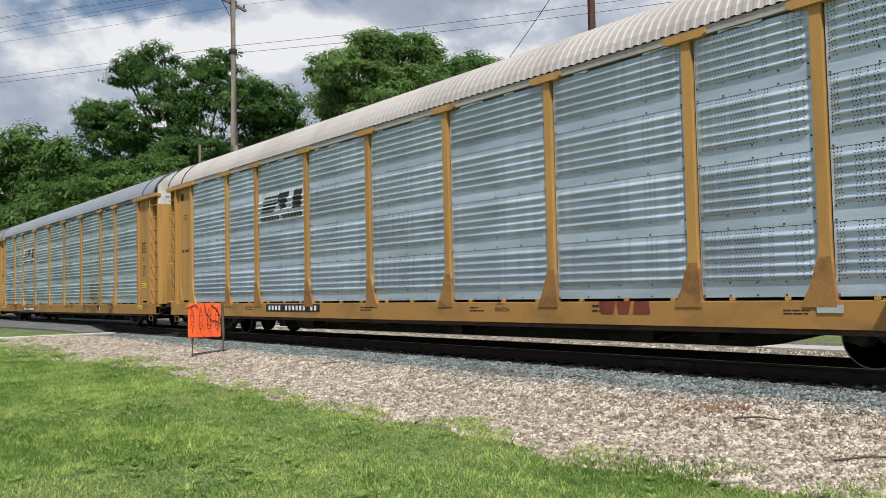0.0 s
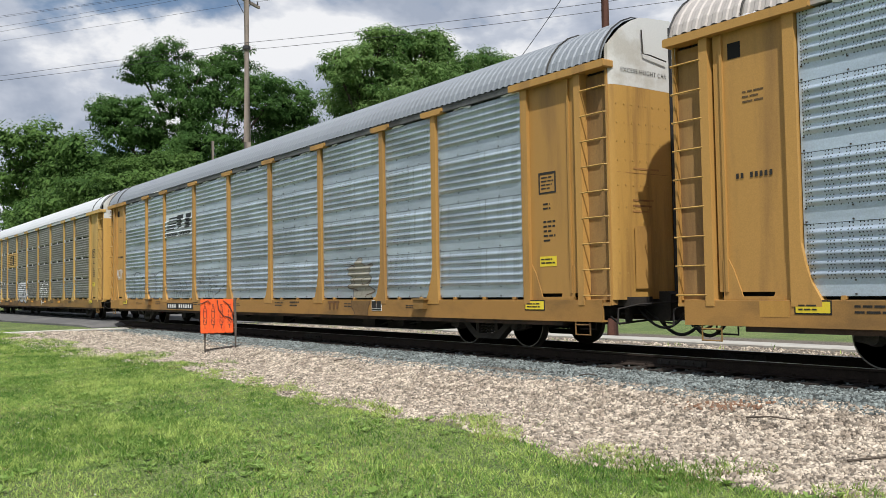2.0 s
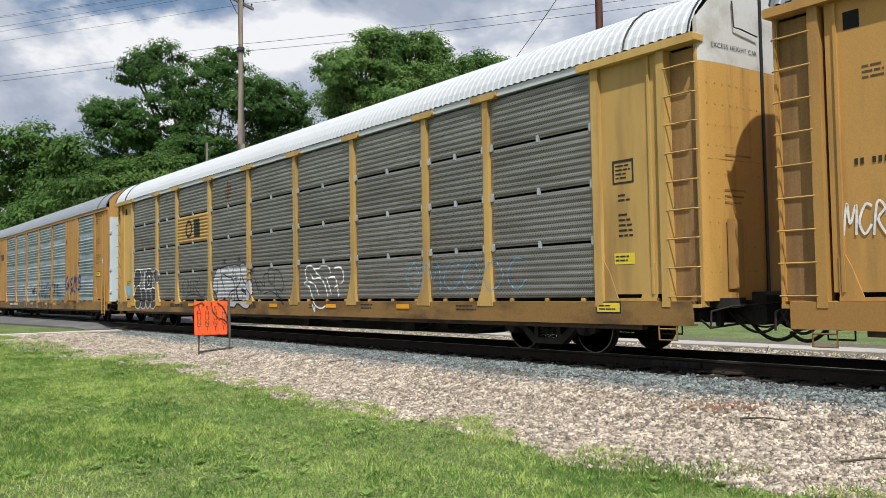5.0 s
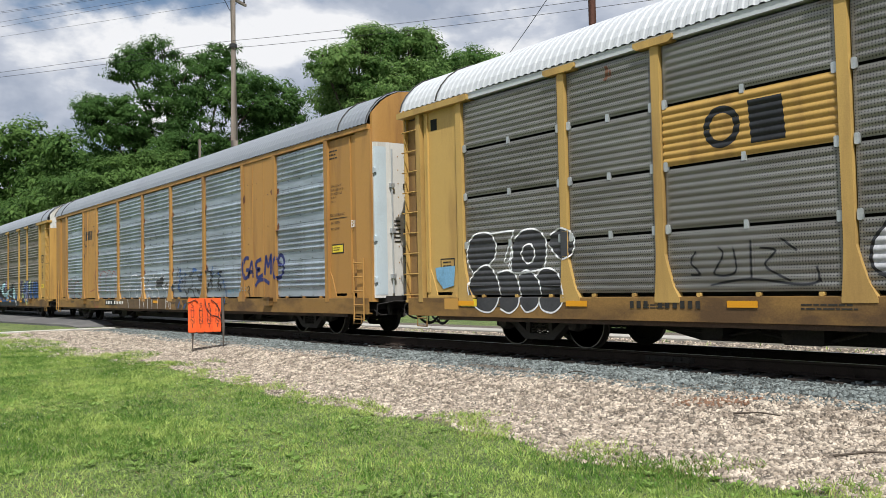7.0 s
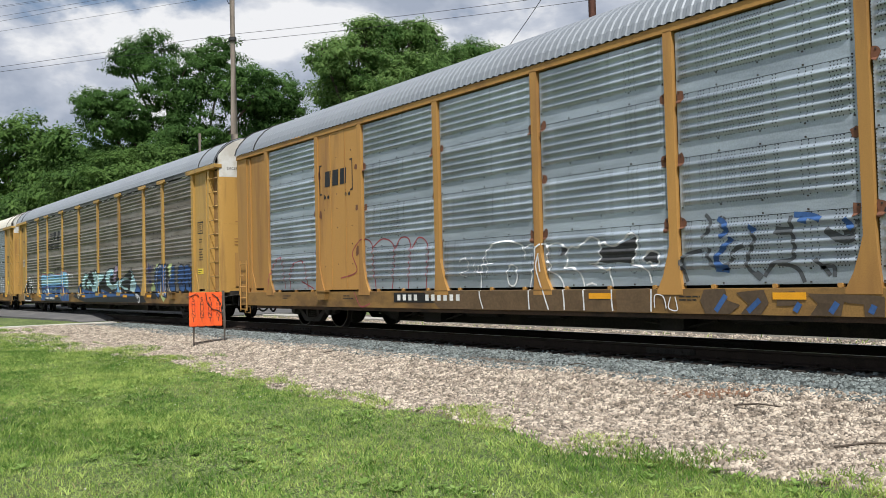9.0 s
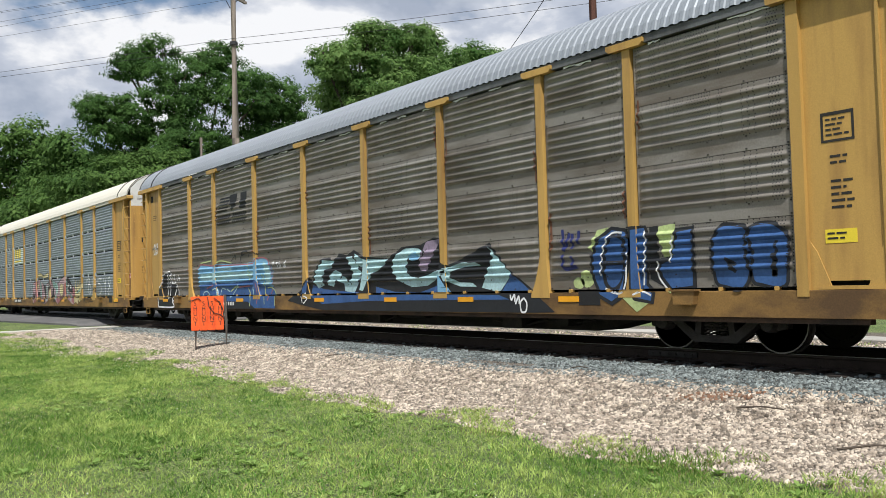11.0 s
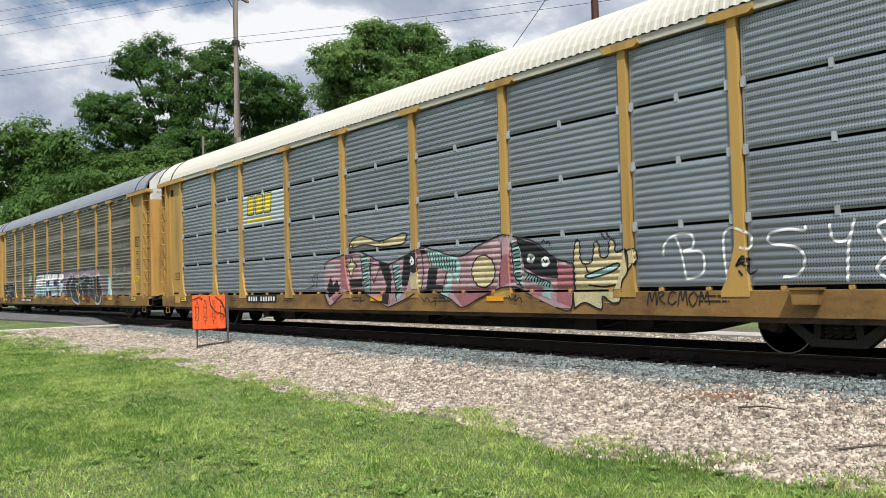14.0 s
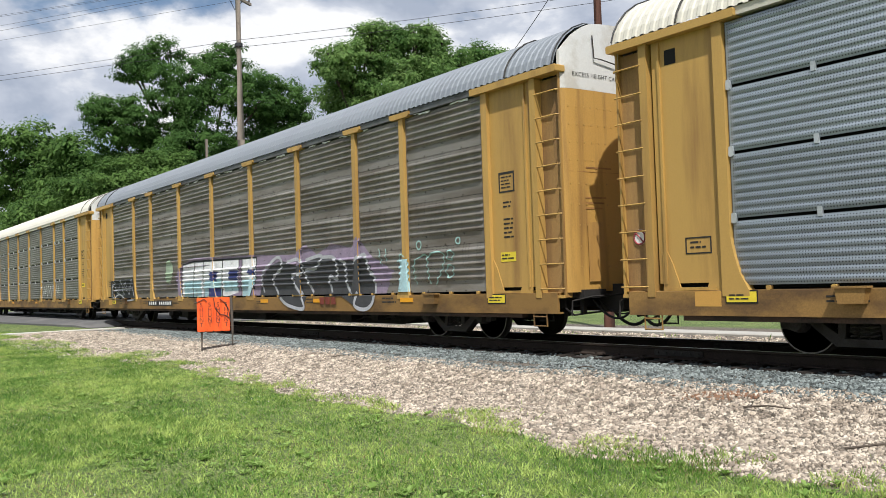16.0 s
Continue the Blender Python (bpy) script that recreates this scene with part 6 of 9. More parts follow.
def bolts_on(car, solid):
    """Bolt heads along the plain bands of the wide sheets."""
    s = Shape()
    for i, w in enumerate(BAYS):
        if solid and w < 2:
            continue
        for row in range(ROWS_N):
            z = SHEET_LO + ROW_H * row
            for k in range(5):
                x = BAY_EDGES[i] + 0.14 + (w - 0.28) * k / 4
                for dz in (0.03, 0.20):
                    s.box(x - 0.010, x + 0.010, SHEET_Y - 0.014, SHEET_Y, z + dz - 0.010, z + dz + 0.010)
    part("bolts", cached(("bolts", solid), lambda: s.mesh("bolts", POST_STEEL)), car)["kind"] = "stuff"


def brown_feet(car):
    """Rust-brown lower ends of the posts."""
    for fl in (1, -1):
        a, b2 = (0.05, 0.24) if fl > 0 else (0.24, 0.05)
        w = 0.077
        ring = [(-w - a, 0.80), (w + b2, 0.80), (w + b2, 0.86), (w + b2 * 0.55, 1.06), (w + b2 * 0.25, 1.28), (w, 1.42), (-w, 1.42), (-w - a * 0.25, 1.28), (-w - a * 0.55, 1.06), (-w - a, 0.86)]
        me = cached(("foot", fl), lambda: Shape().prism(ring, POST_Y - 0.006, SHEET_Y + 0.03).mesh("post_foot", BROWN))
        for i in range(1, len(BAYS)):
            if (1 if i < 5 else -1) == fl:
                part("post_foot", me, car, "rust-brown flared foot", at=(BAY_EDGES[i], 0, 0))


def end_markings(car, seed, rear=True, y=-1.43):
    """Stencils on the yellow end plates."""
    r = random.Random(seed)
    decal(car, "stencil_frame", INK, 12.0, 12.42, 3.02, 3.06, y)
    decal(car, "stencil_frame", INK, 12.0, 12.03, 2.72, 3.02, y)
    decal(car, "stencil_frame", INK, 12.39, 12.42, 2.72, 3.02, y)
    decal(car, "stencil_frame", INK, 12.0, 12.42, 2.69, 2.72, y)
    bars(car, "small_print", INK, 12.06, 12.36, 2.75, 3.0, 4, seed, y)
    bars(car, "small_print", INK, 12.1, 12.4, 1.85, 2.25, 5, seed + 1, y)
    bars(car, "small_print", INK, 12.1, 12.35, 2.4, 2.55, 2, seed + 2, y)
    decal(car, "notice", YELLOW_DECAL, 12.0, 12.4, 1.45, 1.62, y, "small yellow notice")
    bars(car, "small_print", INK, 12.03, 12.37, 1.48, 1.60, 2, seed + 3, y - 0.005)
    decal(car, "slot", INNER, -12.66, -12.46, 4.18, 4.40, y, "dark slot in the end plate")
    if rear:
        bars(car, "small_print", STENCIL_BROWN, -12.45, -12.1, 3.52, 3.72, 3, seed + 4, y)
        number_plate(car, -12.62, -11.99, 2.50, 2.62, (2, 5), False, INK, y)
    else:
        for x0, x1, z0, z1 in ((-12.42, -11.98, 1.62, 1.64), (-12.42, -11.98, 1.40, 1.42), (-12.42, -12.40, 1.42, 1.62), (-12.0, -11.98, 1.42, 1.62)):
            decal(car, "stencil_frame", INK, x0, x1, z0, z1, y)
        bars(car, "small_print", INK, -12.34, -12.05, 1.46, 1.60, 2, seed + 5, y)


def sill_markings(car, seed, orange=(), labels=True, jacks=9.95):
    r = random.Random(seed)
    for x in orange:
        decal(car, "reflector", ORANGE_DECAL, x, x + 0.46, 0.735, 0.825, -1.500, "orange reflector strip")
    if labels:
        for x in (-11.75, 11.65):
            decal(car, "notice", BLACK, x, x + 0.50, 0.70, 0.88, -1.490)
            decal(car, "notice", YELLOW_DECAL, x + 0.02, x + 0.48, 0.72, 0.86, -1.494, "yellow warning label")
            bars(car, "small_print", INK, x + 0.06, x + 0.44, 0.74, 0.84, 2, seed + 3, -1.499)
        decal(car, "patch", YELLOW_ORANGE, -12.25, -11.82, 0.66, 0.87, -1.488, "orange-yellow painted square")
    for k in range(7):
        x = -10.6 + 3.1 * k + r.uniform(-0.5, 0.5)
        bars(car, "small_print", INK, x, x + r.uniform(0.4, 0.8), 0.70, 0.70 + r.uniform(0.08, 0.16), 2, seed + 10 + k)
    for x in (-jacks, jacks) if jacks else ():
        jack_bracket(car, x)


def torn_strips(car, seed):
    """Pale torn sealing strip that hangs below the eave here and there."""
    r = random.Random(seed)
    for i in range(len(BAYS)):
        x = BAY_EDGES[i] + r.uniform(0.4, 0.8)
        while x < BAY_EDGES[i + 1] - 0.5:
            l, s = r.uniform(0.15, 0.7), Shape()
            n = 5
            top = [(x + l * k / n, 4.572 + r.uniform(-0.008, 0.012)) for k in range(n + 1)]
            low = [(px, pz - r.uniform(0.010, 0.045)) for px, pz in reversed(top)]
            s.prism(top + low, SHEET_Y - 0.032, SHEET_Y - 0.022)
            part("torn_strip", s.mesh("torn_strip", WHITE_INK), car, "pale torn sealing strip")
            x += l + r.uniform(0.3, 1.3)


def dress_cars():
    specs = [(car_a, "wide", False), (car_b, "wide", False), (car_c, "fine", False), (car_d, "wide", True), (car_e, "wide", False), (car_f, "fine", False), (car_g, "wide", False), (car_h, "fine", False)]
    for k, (car, style, solid) in enumerate(specs):
        end_fittings(car, solid)
        if style == "fine":
            clips_on(car)
        else:
            bolts_on(car, solid)
        if not solid:
            end_markings(car, 100 + 7 * k, k in (0, 1, 4))
    brown_feet(car_a)
    torn_strips(car_a, 61); torn_strips(car_b, 62); torn_strips(car_e, 63); torn_strips(car_g, 64)

    # first car
    p = Paint(car_a, "wide")
    slanted_logo(p, -6.76, -4.45, 3.00, 3.72)
    number_plate(car_a, -6.46, -3.60, 0.67, 0.86, (4, 6, 2))
    p.fill([(5.31, 0.70), (5.56, 0.70), (5.62, 0.93), (5.25, 0.93)]).fill([(5.66, 0.70), (5.86, 0.70), (5.92, 0.93), (5.62, 0.93)]).fill([(5.94, 0.70), (6.27, 0.70), (6.24, 0.93), (5.98, 0.93)]).done("logo", OXIDE_RED, "oxide-red emblem of three blocks")
    side_text(car_a, "1-89-4", 2.80, 0.83, 0.075, INK, -1.49)
    side_text(car_a, "BSH22A", 2.78, 0.72, 0.11, INK, -1.49)
    sill_markings(car_a, 1)
    decal(car_a, "lamp_bracket", GALV, 8.86, 9.2, 0.73, 0.83, -1.50)

    # second car
    p = Paint(car_b, "wide")
    slanted_logo(p, -6.81, -4.55, 2.98, 3.72)
    number_plate(car_b, -6.74, -4.26, 0.57, 0.765, (4, 6))
    p.coat = 0
    scrawl(p, 7, -12.75, -12.0, 1.68, 2.05, P_WHITE, 0.03, 4, "white scrawled tag")
    p.coat = 0
    p.stroke([(-10.55, 1.57), (-10.91, 1.68), (-11.2, 1.53), (-10.92, 1.32), (-10.59, 1.18), (-10.69, 0.98), (-11.14, 0.94), (-11.29, 1.11)], 0.019)
    p.stroke([(-10.37, 0.92), (-10.4, 1.5), (-10.19, 1.67), (-9.88, 1.57), (-9.81, 1.2), (-9.95, 0.92)], 0.019)
    p.stroke([(-10.46, 1.46), (-10.52, 1.76), (-10.18, 1.91), (-9.72, 1.83)], 0.019)
    p.stroke([(-9.61, 0.91), (-9.68, 1.54), (-9.3, 1.71), (-9.08, 1.49), (-9.28, 1.27), (-9.57, 1.23)], 0.019)
    p.stroke([(-9.26, 0.91), (-8.96, 1.49), (-8.64, 0.9)], 0.019)
    p.stroke([(-9.14, 1.12), (-8.72, 1.11)], 0.019)
    p.stroke([(-8.35, 1.82), (-8.68, 1.61), (-8.74, 1.18), (-8.45, 0.93), (-8.08, 1.03), (-7.93, 1.41), (-8.09, 1.72), (-8.35, 1.82)], 0.019)
    p.stroke([(-7.95, 1.8), (-7.92, 0.87)], 0.019)
    p.stroke([(-8.06, 1.74), (-7.58, 1.87), (-7.0, 1.82), (-6.83, 1.56), (-6.95, 1.27), (-7.34, 1.16), (-7.56, 1.31)], 0.019)
    p.stroke([(-7.26, 1.5), (-7.07, 1.37), (-7.21, 1.21)], 0.019)
    p.done("graffiti_outline", P_BLACK, "thin black outlined graffiti letters")
    p.stroke([(-6.43, 1.24), (-6.46, 1.55), (-6.23, 1.55), (-6.27, 1.38), (-6.43, 1.37)], 0.016)
    p.stroke([(-6.11, 1.53), (-6.13, 1.27), (-5.95, 1.25), (-5.9, 1.52)], 0.016)
    p.stroke([(-5.62, 1.5), (-5.78, 1.43), (-5.78, 1.27), (-5.61, 1.26)], 0.016)
    p.stroke([(-5.51, 1.51), (-5.5, 1.22)], 0.016)
    p.stroke([(-5.35, 1.49), (-5.5, 1.36), (-5.32, 1.21)], 0.016)
    p.stroke([(-5.06, 1.49), (-5.21, 1.48), (-5.22, 1.24), (-5.04, 1.25)], 0.016)
    p.stroke([(-4.86, 1.48), (-4.99, 1.41), (-4.84, 1.32), (-5.0, 1.21)], 0.016)
    p.stroke([(-6.1, 0.97), (-6.13, 1.14), (-5.93, 1.18), (-5.91, 0.97), (-5.79, 1.14), (-5.72, 0.98), (-5.63, 1.18)], 0.016)
    p.stroke([(-5.48, 0.97), (-5.53, 1.13), (-5.34, 1.16), (-5.33, 0.97), (-5.22, 1.13), (-5.07, 0.97)], 0.016)
    p.stroke([(-4.9, 1.17), (-4.91, 0.96), (-4.75, 1.16), (-4.74, 0.97), (-4.62, 1.04)], 0.016)
    p.done("graffiti_outline", P_BLACK)
    p.stroke([(-3.86, 0.92), (-3.74, 1.59), (-3.65, 1.36), (-3.51, 1.64), (-3.47, 1.36)], 0.018)
    p.stroke([(-3.35, 1.64), (-3.38, 1.21), (-3.27, 0.96), (-3.07, 0.99), (-2.99, 1.41)], 0.018)
    p.stroke([(-3.02, 1.66), (-2.82, 1.27), (-2.62, 0.92)], 0.018)
    p.stroke([(-2.59, 1.64), (-2.82, 1.27), (-2.99, 0.92)], 0.018)
    p.stroke([(-2.18, 1.61), (-2.49, 1.6), (-2.46, 1.29), (-2.26, 1.32)], 0.018)
    p.stroke([(-2.46, 1.29), (-2.51, 1.05), (-2.15, 1.15), (-1.69, 1.3), (-1.58, 0.98), (-1.71, 0.85)], 0.018)
    p.done("graffiti_outline", P_BLACK)
    p.coat = 0
    p.fill([(5.54, 1.51), (5.61, 1.62), (5.72, 1.66), (5.83, 1.64), (5.89, 1.76), (5.98, 1.82), (6.13, 1.81), (6.19, 1.67), (6.4, 1.66), (6.55, 1.67), (6.58, 1.65), (6.5, 1.56), (6.49, 1.41), (6.57, 1.33), (6.47, 1.26), (6.48, 1.2), (6.68, 1.07), (6.52, 0.99), (6.54, 0.9), (5.75, 0.9), (5.75, 1.09), (5.53, 1.15), (5.67, 1.28), (5.69, 1.39), (5.58, 1.43)])
    p.done("stain", spray("thin_brown_wash", (0.33, 0.315, 0.265)), "thin tan painted figure")
    p.fill([(5.73, 0.86), (6.54, 0.86), (6.45, 0.73), (6.42, 0.51), (5.84, 0.49), (5.86, 0.58), (5.72, 0.74)])
    p.done("stain", spray("thin_brown_sill_wash", (0.20, 0.115, 0.045)))
    p.stroke([(5.85, 1.6), (5.72, 1.67), (5.58, 1.62), (5.54, 1.51), (5.6, 1.43), (5.71, 1.42)], 0.019)
    p.stroke([(5.83, 1.66), (5.89, 1.77), (6.0, 1.83), (6.13, 1.81), (6.19, 1.67), (6.26, 1.66)], 0.019)
    p.stroke([(6.4, 1.66), (6.55, 1.68), (6.59, 1.65), (6.5, 1.56), (6.49, 1.42), (6.57, 1.33), (6.21, 1.22), (6.14, 1.31), (6.31, 1.39)], 0.019)
    p.stroke([(5.69, 1.39), (5.66, 1.26), (5.53, 1.15), (5.77, 1.13), (5.96, 1.08)], 0.019)
    p.stroke([(5.76, 1.12), (5.75, 0.9), (5.72, 0.74), (5.85, 0.61), (5.84, 0.49)], 0.019)
    p.stroke([(5.84, 1.43), (5.78, 1.2)], 0.019)
    p.stroke([(6.47, 1.26), (6.48, 1.18), (6.68, 1.07), (6.3, 0.99)], 0.019)
    p.stroke([(6.51, 0.97), (6.54, 0.83), (6.46, 0.73), (6.43, 0.51)], 0.019)
    p.done("stain_outline", spray("dark_brown_line", (0.085, 0.055, 0.035)), "brown painted outline")
    sill_markings(car_b, 2, jacks=8.55)
    decal(car_b, "code_plate", WHITE_INK, 6.60, 7.0, 0.64, 0.87)
    for a, b2 in ((6.615, 6.79), (6.81, 6.985)):
        decal(car_b, "code_pane", BLACK, a, b2, 0.70, 0.855, -1.497)
    decal(car_b, "code_pane", BLACK, 6.615, 6.985, 0.655, 0.685, -1.497)
    p.fill([(4.62, 0.80), (5.18, 0.80), (5.18, 0.86), (4.62, 0.86)])
    for a in (4.68, 4.86, 5.03):
        p.fill([(a, 0.66), (a + 0.09, 0.66), (a + 0.09, 0.80), (a, 0.80)])
    p.done("logo", spray("faded_brown_paint", (0.17, 0.085, 0.035)), "faded brown emblem of three blocks")
    bars(car_b, "small_print", INK, 2.6, 3.15, 0.70, 0.86, 2, 71, -1.494)

    # third car: a yellow sheet with a black ring and a zigzag block
    p = Paint(car_c, "fine")
    z0 = SHEET_LO + ROW_H * 2
    p.fill([(BAY_EDGES[2] + 0.09, z0 + 0.02), (BAY_EDGES[3] - 0.09, z0 + 0.02), (BAY_EDGES[3] - 0.09, z0 + ROW_H - 0.02), (BAY_EDGES[2] + 0.09, z0 + ROW_H - 0.02)]).done("logo_panel", YELLOW_BRIGHT, "sheet painted bright yellow")
    zc = z0 + ROW_H * 0.5
    p.stroke(closed([(-5.97 + 0.24 * math.cos(a), zc + 0.24 * math.sin(a)) for a in np.linspace(0, 2 * math.pi, 17)[:-1]]), 0.10)
    p.fill([(-5.52, zc - 0.29), (-5.02, zc - 0.29), (-5.06, zc + 0.29), (-5.56, zc + 0.29)])
    p.done("logo", P_BLACK, "black ring and block emblem")
    number_plate(car_c, -7.73, -6.30, 0.68, 0.86, (3, 6), False, INK)
    p.coat = 0
    p.fill([(-11.33, 1.36), (-11.51, 1.15), (-11.45, 0.87), (-11.23, 0.67), (-10.91, 0.62), (-10.69, 0.78), (-10.65, 1.02), (-10.76, 1.29), (-11.0, 1.48)])
    p.fill([(-10.7, 1.32), (-10.43, 1.36), (-10.23, 1.27), (-10.12, 1.01), (-10.14, 0.75), (-10.37, 0.61), (-10.61, 0.68)])
    p.fill([(-10.14, 1.27), (-9.95, 1.35), (-9.73, 1.25), (-9.61, 1.05), (-9.65, 0.75), (-9.92, 0.63), (-10.08, 0.75)])
    p.fill([(-9.71, 1.25), (-9.52, 1.37), (-9.27, 1.33), (-9.13, 1.18), (-9.04, 0.94), (-9.1, 0.75), (-9.3, 0.63), (-9.55, 0.68), (-9.62, 0.85)])
    p.fill([(-11.41, 1.35), (-11.54, 1.55), (-11.54, 1.81), (-11.4, 2.0), (-11.17, 2.07), (-10.88, 2.03), (-10.74, 1.83), (-10.76, 1.62), (-10.91, 1.49), (-11.07, 1.47)])
    p.fill([(-10.23, 1.9), (-10.03, 2.03), (-9.75, 2.05), (-9.52, 1.94), (-9.44, 1.73), (-9.47, 1.49), (-9.6, 1.35), (-10.34, 1.33), (-10.33, 1.69)])
    p.fill([(-9.34, 1.92), (-9.14, 2.01), (-8.95, 1.99), (-8.82, 1.87), (-8.8, 1.68), (-8.9, 1.55), (-9.07, 1.5), (-9.21, 1.57), (-9.38, 1.75)])
    p.done("graffiti_fill", P_DARKGREY, "dark bubble graffiti outlined in white chalk lines")
    p.stroke(closed([(-10.08, 1.63), (-9.98, 1.77), (-9.82, 1.79), (-9.73, 1.65), (-9.78, 1.51), (-9.94, 1.47)]), 0.03)
    p.stroke(closed([(-11.33, 1.36), (-11.51, 1.15), (-11.45, 0.87), (-11.23, 0.67), (-10.91, 0.62), (-10.69, 0.78), (-10.65, 1.02), (-10.76, 1.29), (-11.0, 1.48)]), 0.03)
    p.stroke([(-10.7, 1.32), (-10.43, 1.36), (-10.23, 1.27), (-10.12, 1.01), (-10.14, 0.75), (-10.37, 0.61), (-10.61, 0.68)], 0.03)
    p.stroke([(-10.14, 1.27), (-9.95, 1.35), (-9.73, 1.25), (-9.61, 1.05), (-9.65, 0.75), (-9.92, 0.63), (-10.08, 0.75)], 0.03)
    p.stroke([(-9.71, 1.25), (-9.52, 1.37), (-9.27, 1.33), (-9.13, 1.18), (-9.04, 0.94), (-9.1, 0.75), (-9.3, 0.63), (-9.55, 0.68), (-9.62, 0.85)], 0.03)
    p.stroke([(-11.41, 1.35), (-11.54, 1.55), (-11.54, 1.81), (-11.4, 2.0), (-11.17, 2.07), (-10.88, 2.03), (-10.74, 1.83), (-10.76, 1.62), (-10.91, 1.49), (-11.07, 1.47)], 0.03)
    p.stroke([(-10.23, 1.9), (-10.03, 2.03), (-9.75, 2.05), (-9.52, 1.94), (-9.44, 1.73), (-9.47, 1.49), (-9.6, 1.35), (-10.34, 1.33), (-10.33, 1.69)], 0.03)
    p.stroke([(-9.34, 1.92), (-9.14, 2.01), (-8.95, 1.99), (-8.82, 1.87), (-8.8, 1.68), (-8.9, 1.55), (-9.07, 1.5), (-9.21, 1.57), (-9.38, 1.75)], 0.03)
    p.stroke([(-10.88, 2.03), (-10.31, 2.05), (-10.27, 2.0), (-10.51, 1.52), (-10.3, 1.59), (-10.32, 1.77), (-10.34, 1.33)], 0.03)
    p.done("graffiti_outline", P_WHITE)
    p.coat = 0
    p.fill([(-12.58, 1.47), (-11.95, 1.49), (-12.0, 1.11), (-12.33, 1.05), (-12.54, 1.24)])
    p.done("paint_patch", P_SKY, "pale blue paint patch on the end plate")
    p.stroke([(-6.46, 1.51), (-6.54, 1.36), (-6.39, 1.2), (-6.55, 1.19)], 0.03)
    p.stroke([(-6.09, 1.57), (-6.02, 1.44), (-6.16, 1.19), (-5.83, 1.21), (-5.86, 1.54)], 0.03)
    p.stroke([(-5.59, 1.63), (-5.59, 1.08)], 0.03)
    p.stroke([(-5.45, 1.52), (-5.23, 1.47), (-5.38, 1.28), (-5.03, 1.08)], 0.03)
    p.stroke([(-5.15, 1.63), (-4.93, 1.46)], 0.03)
    p.stroke([(-6.23, 1.04), (-5.61, 1.11), (-4.89, 1.03), (-4.65, 1.07)], 0.03)
    p.stroke([(-4.67, 1.26), (-4.63, 1.06)], 0.03)
    p.done("graffiti_tag", P_BLACK)
    p.coat = 0
    p.fill([(-3.86, 1.66), (-3.66, 1.87), (-3.44, 1.87), (-2.9, 1.93), (-2.56, 1.93), (-2.35, 1.95), (-2.08, 1.91), (-1.82, 1.97), (-1.63, 1.9), (-1.51, 1.73), (-1.54, 1.45), (-1.3, 1.48), (-1.19, 1.36), (-1.18, 1.12), (-1.28, 0.92), (-1.28, 0.8), (-1.48, 0.68), (-1.72, 0.7), (-2.12, 0.82), (-2.34, 0.72), (-2.5, 0.72), (-2.89, 0.74), (-3.18, 0.85), (-3.61, 0.67), (-3.66, 0.99), (-3.97, 1.22), (-3.97, 1.5)])
    p.done("graffiti_fill", P_SILVER, "silver graffiti letters outlined in black")
    p.stroke(closed([(-3.86, 1.66), (-3.66, 1.87), (-3.44, 1.87), (-2.9, 1.93), (-2.56, 1.93), (-2.35, 1.95), (-2.08, 1.91), (-1.82, 1.97), (-1.63, 1.9), (-1.51, 1.73), (-1.54, 1.45), (-1.3, 1.48), (-1.19, 1.36), (-1.18, 1.12), (-1.28, 0.92), (-1.28, 0.8), (-1.48, 0.68), (-1.72, 0.7), (-2.12, 0.82), (-2.34, 0.72), (-2.5, 0.72), (-2.89, 0.74), (-3.18, 0.85), (-3.61, 0.67), (-3.66, 0.99), (-3.97, 1.22), (-3.97, 1.5)]), 0.04)
    p.stroke([(-3.44, 1.87), (-3.3, 1.52), (-3.05, 1.07)], 0.04)
    p.stroke([(-3.42, 1.53), (-3.21, 1.68), (-2.86, 1.59), (-2.58, 1.56), (-2.4, 1.31), (-2.44, 0.89)], 0.04)
    p.stroke([(-2.54, 1.88), (-2.49, 1.62), (-2.61, 1.49)], 0.04)
    p.stroke([(-2.35, 1.7), (-2.26, 1.4)], 0.04)
    p.stroke([(-2.39, 1.53), (-2.17, 1.56)], 0.04)
    p.stroke([(-2.08, 1.89), (-1.96, 1.72), (-1.99, 1.47), (-2.21, 1.29), (-2.34, 1.27)], 0.04)
    p.stroke([(-1.84, 1.63), (-1.79, 1.46), (-1.61, 1.35)], 0.04)
    p.stroke([(-1.93, 1.24), (-1.81, 0.99)], 0.04)
    p.stroke([(-2.83, 0.89), (-2.76, 1.11), (-2.48, 1.21), (-2.38, 1.19)], 0.04)
    p.stroke([(-2.66, 0.89), (-2.62, 1.06), (-2.46, 1.11)], 0.04)
    p.stroke([(-3.67, 1.49), (-3.64, 1.17), (-3.91, 1.14)], 0.04)
    p.stroke([(-1.57, 1.41), (-1.46, 1.21), (-1.3, 1.1), (-1.33, 0.92)], 0.04)
    p.done("graffiti_outline", P_BLACK)
    p.stroke([(-2.29, 1.25), (-2.16, 0.93)], 0.1, False)
    p.stroke([(-1.9, 1.22), (-1.65, 1.15), (-1.63, 1.07)], 0.1, False)
    p.stroke([(-3.61, 0.71), (-3.08, 0.98)], 0.1, False)
    p.done("graffiti_outline", P_BLACK)
    p.stroke([(-3.25, 2.13), (-2.99, 1.98)], 0.025, False)
    p.stroke([(-2.98, 2.11), (-3.25, 2.02)], 0.025, False)
    p.stroke([(-3.12, 2.17), (-3.14, 1.96)], 0.025, False)
    p.stroke([(-2.18, 2.15), (-1.95, 2.02)], 0.025, False)
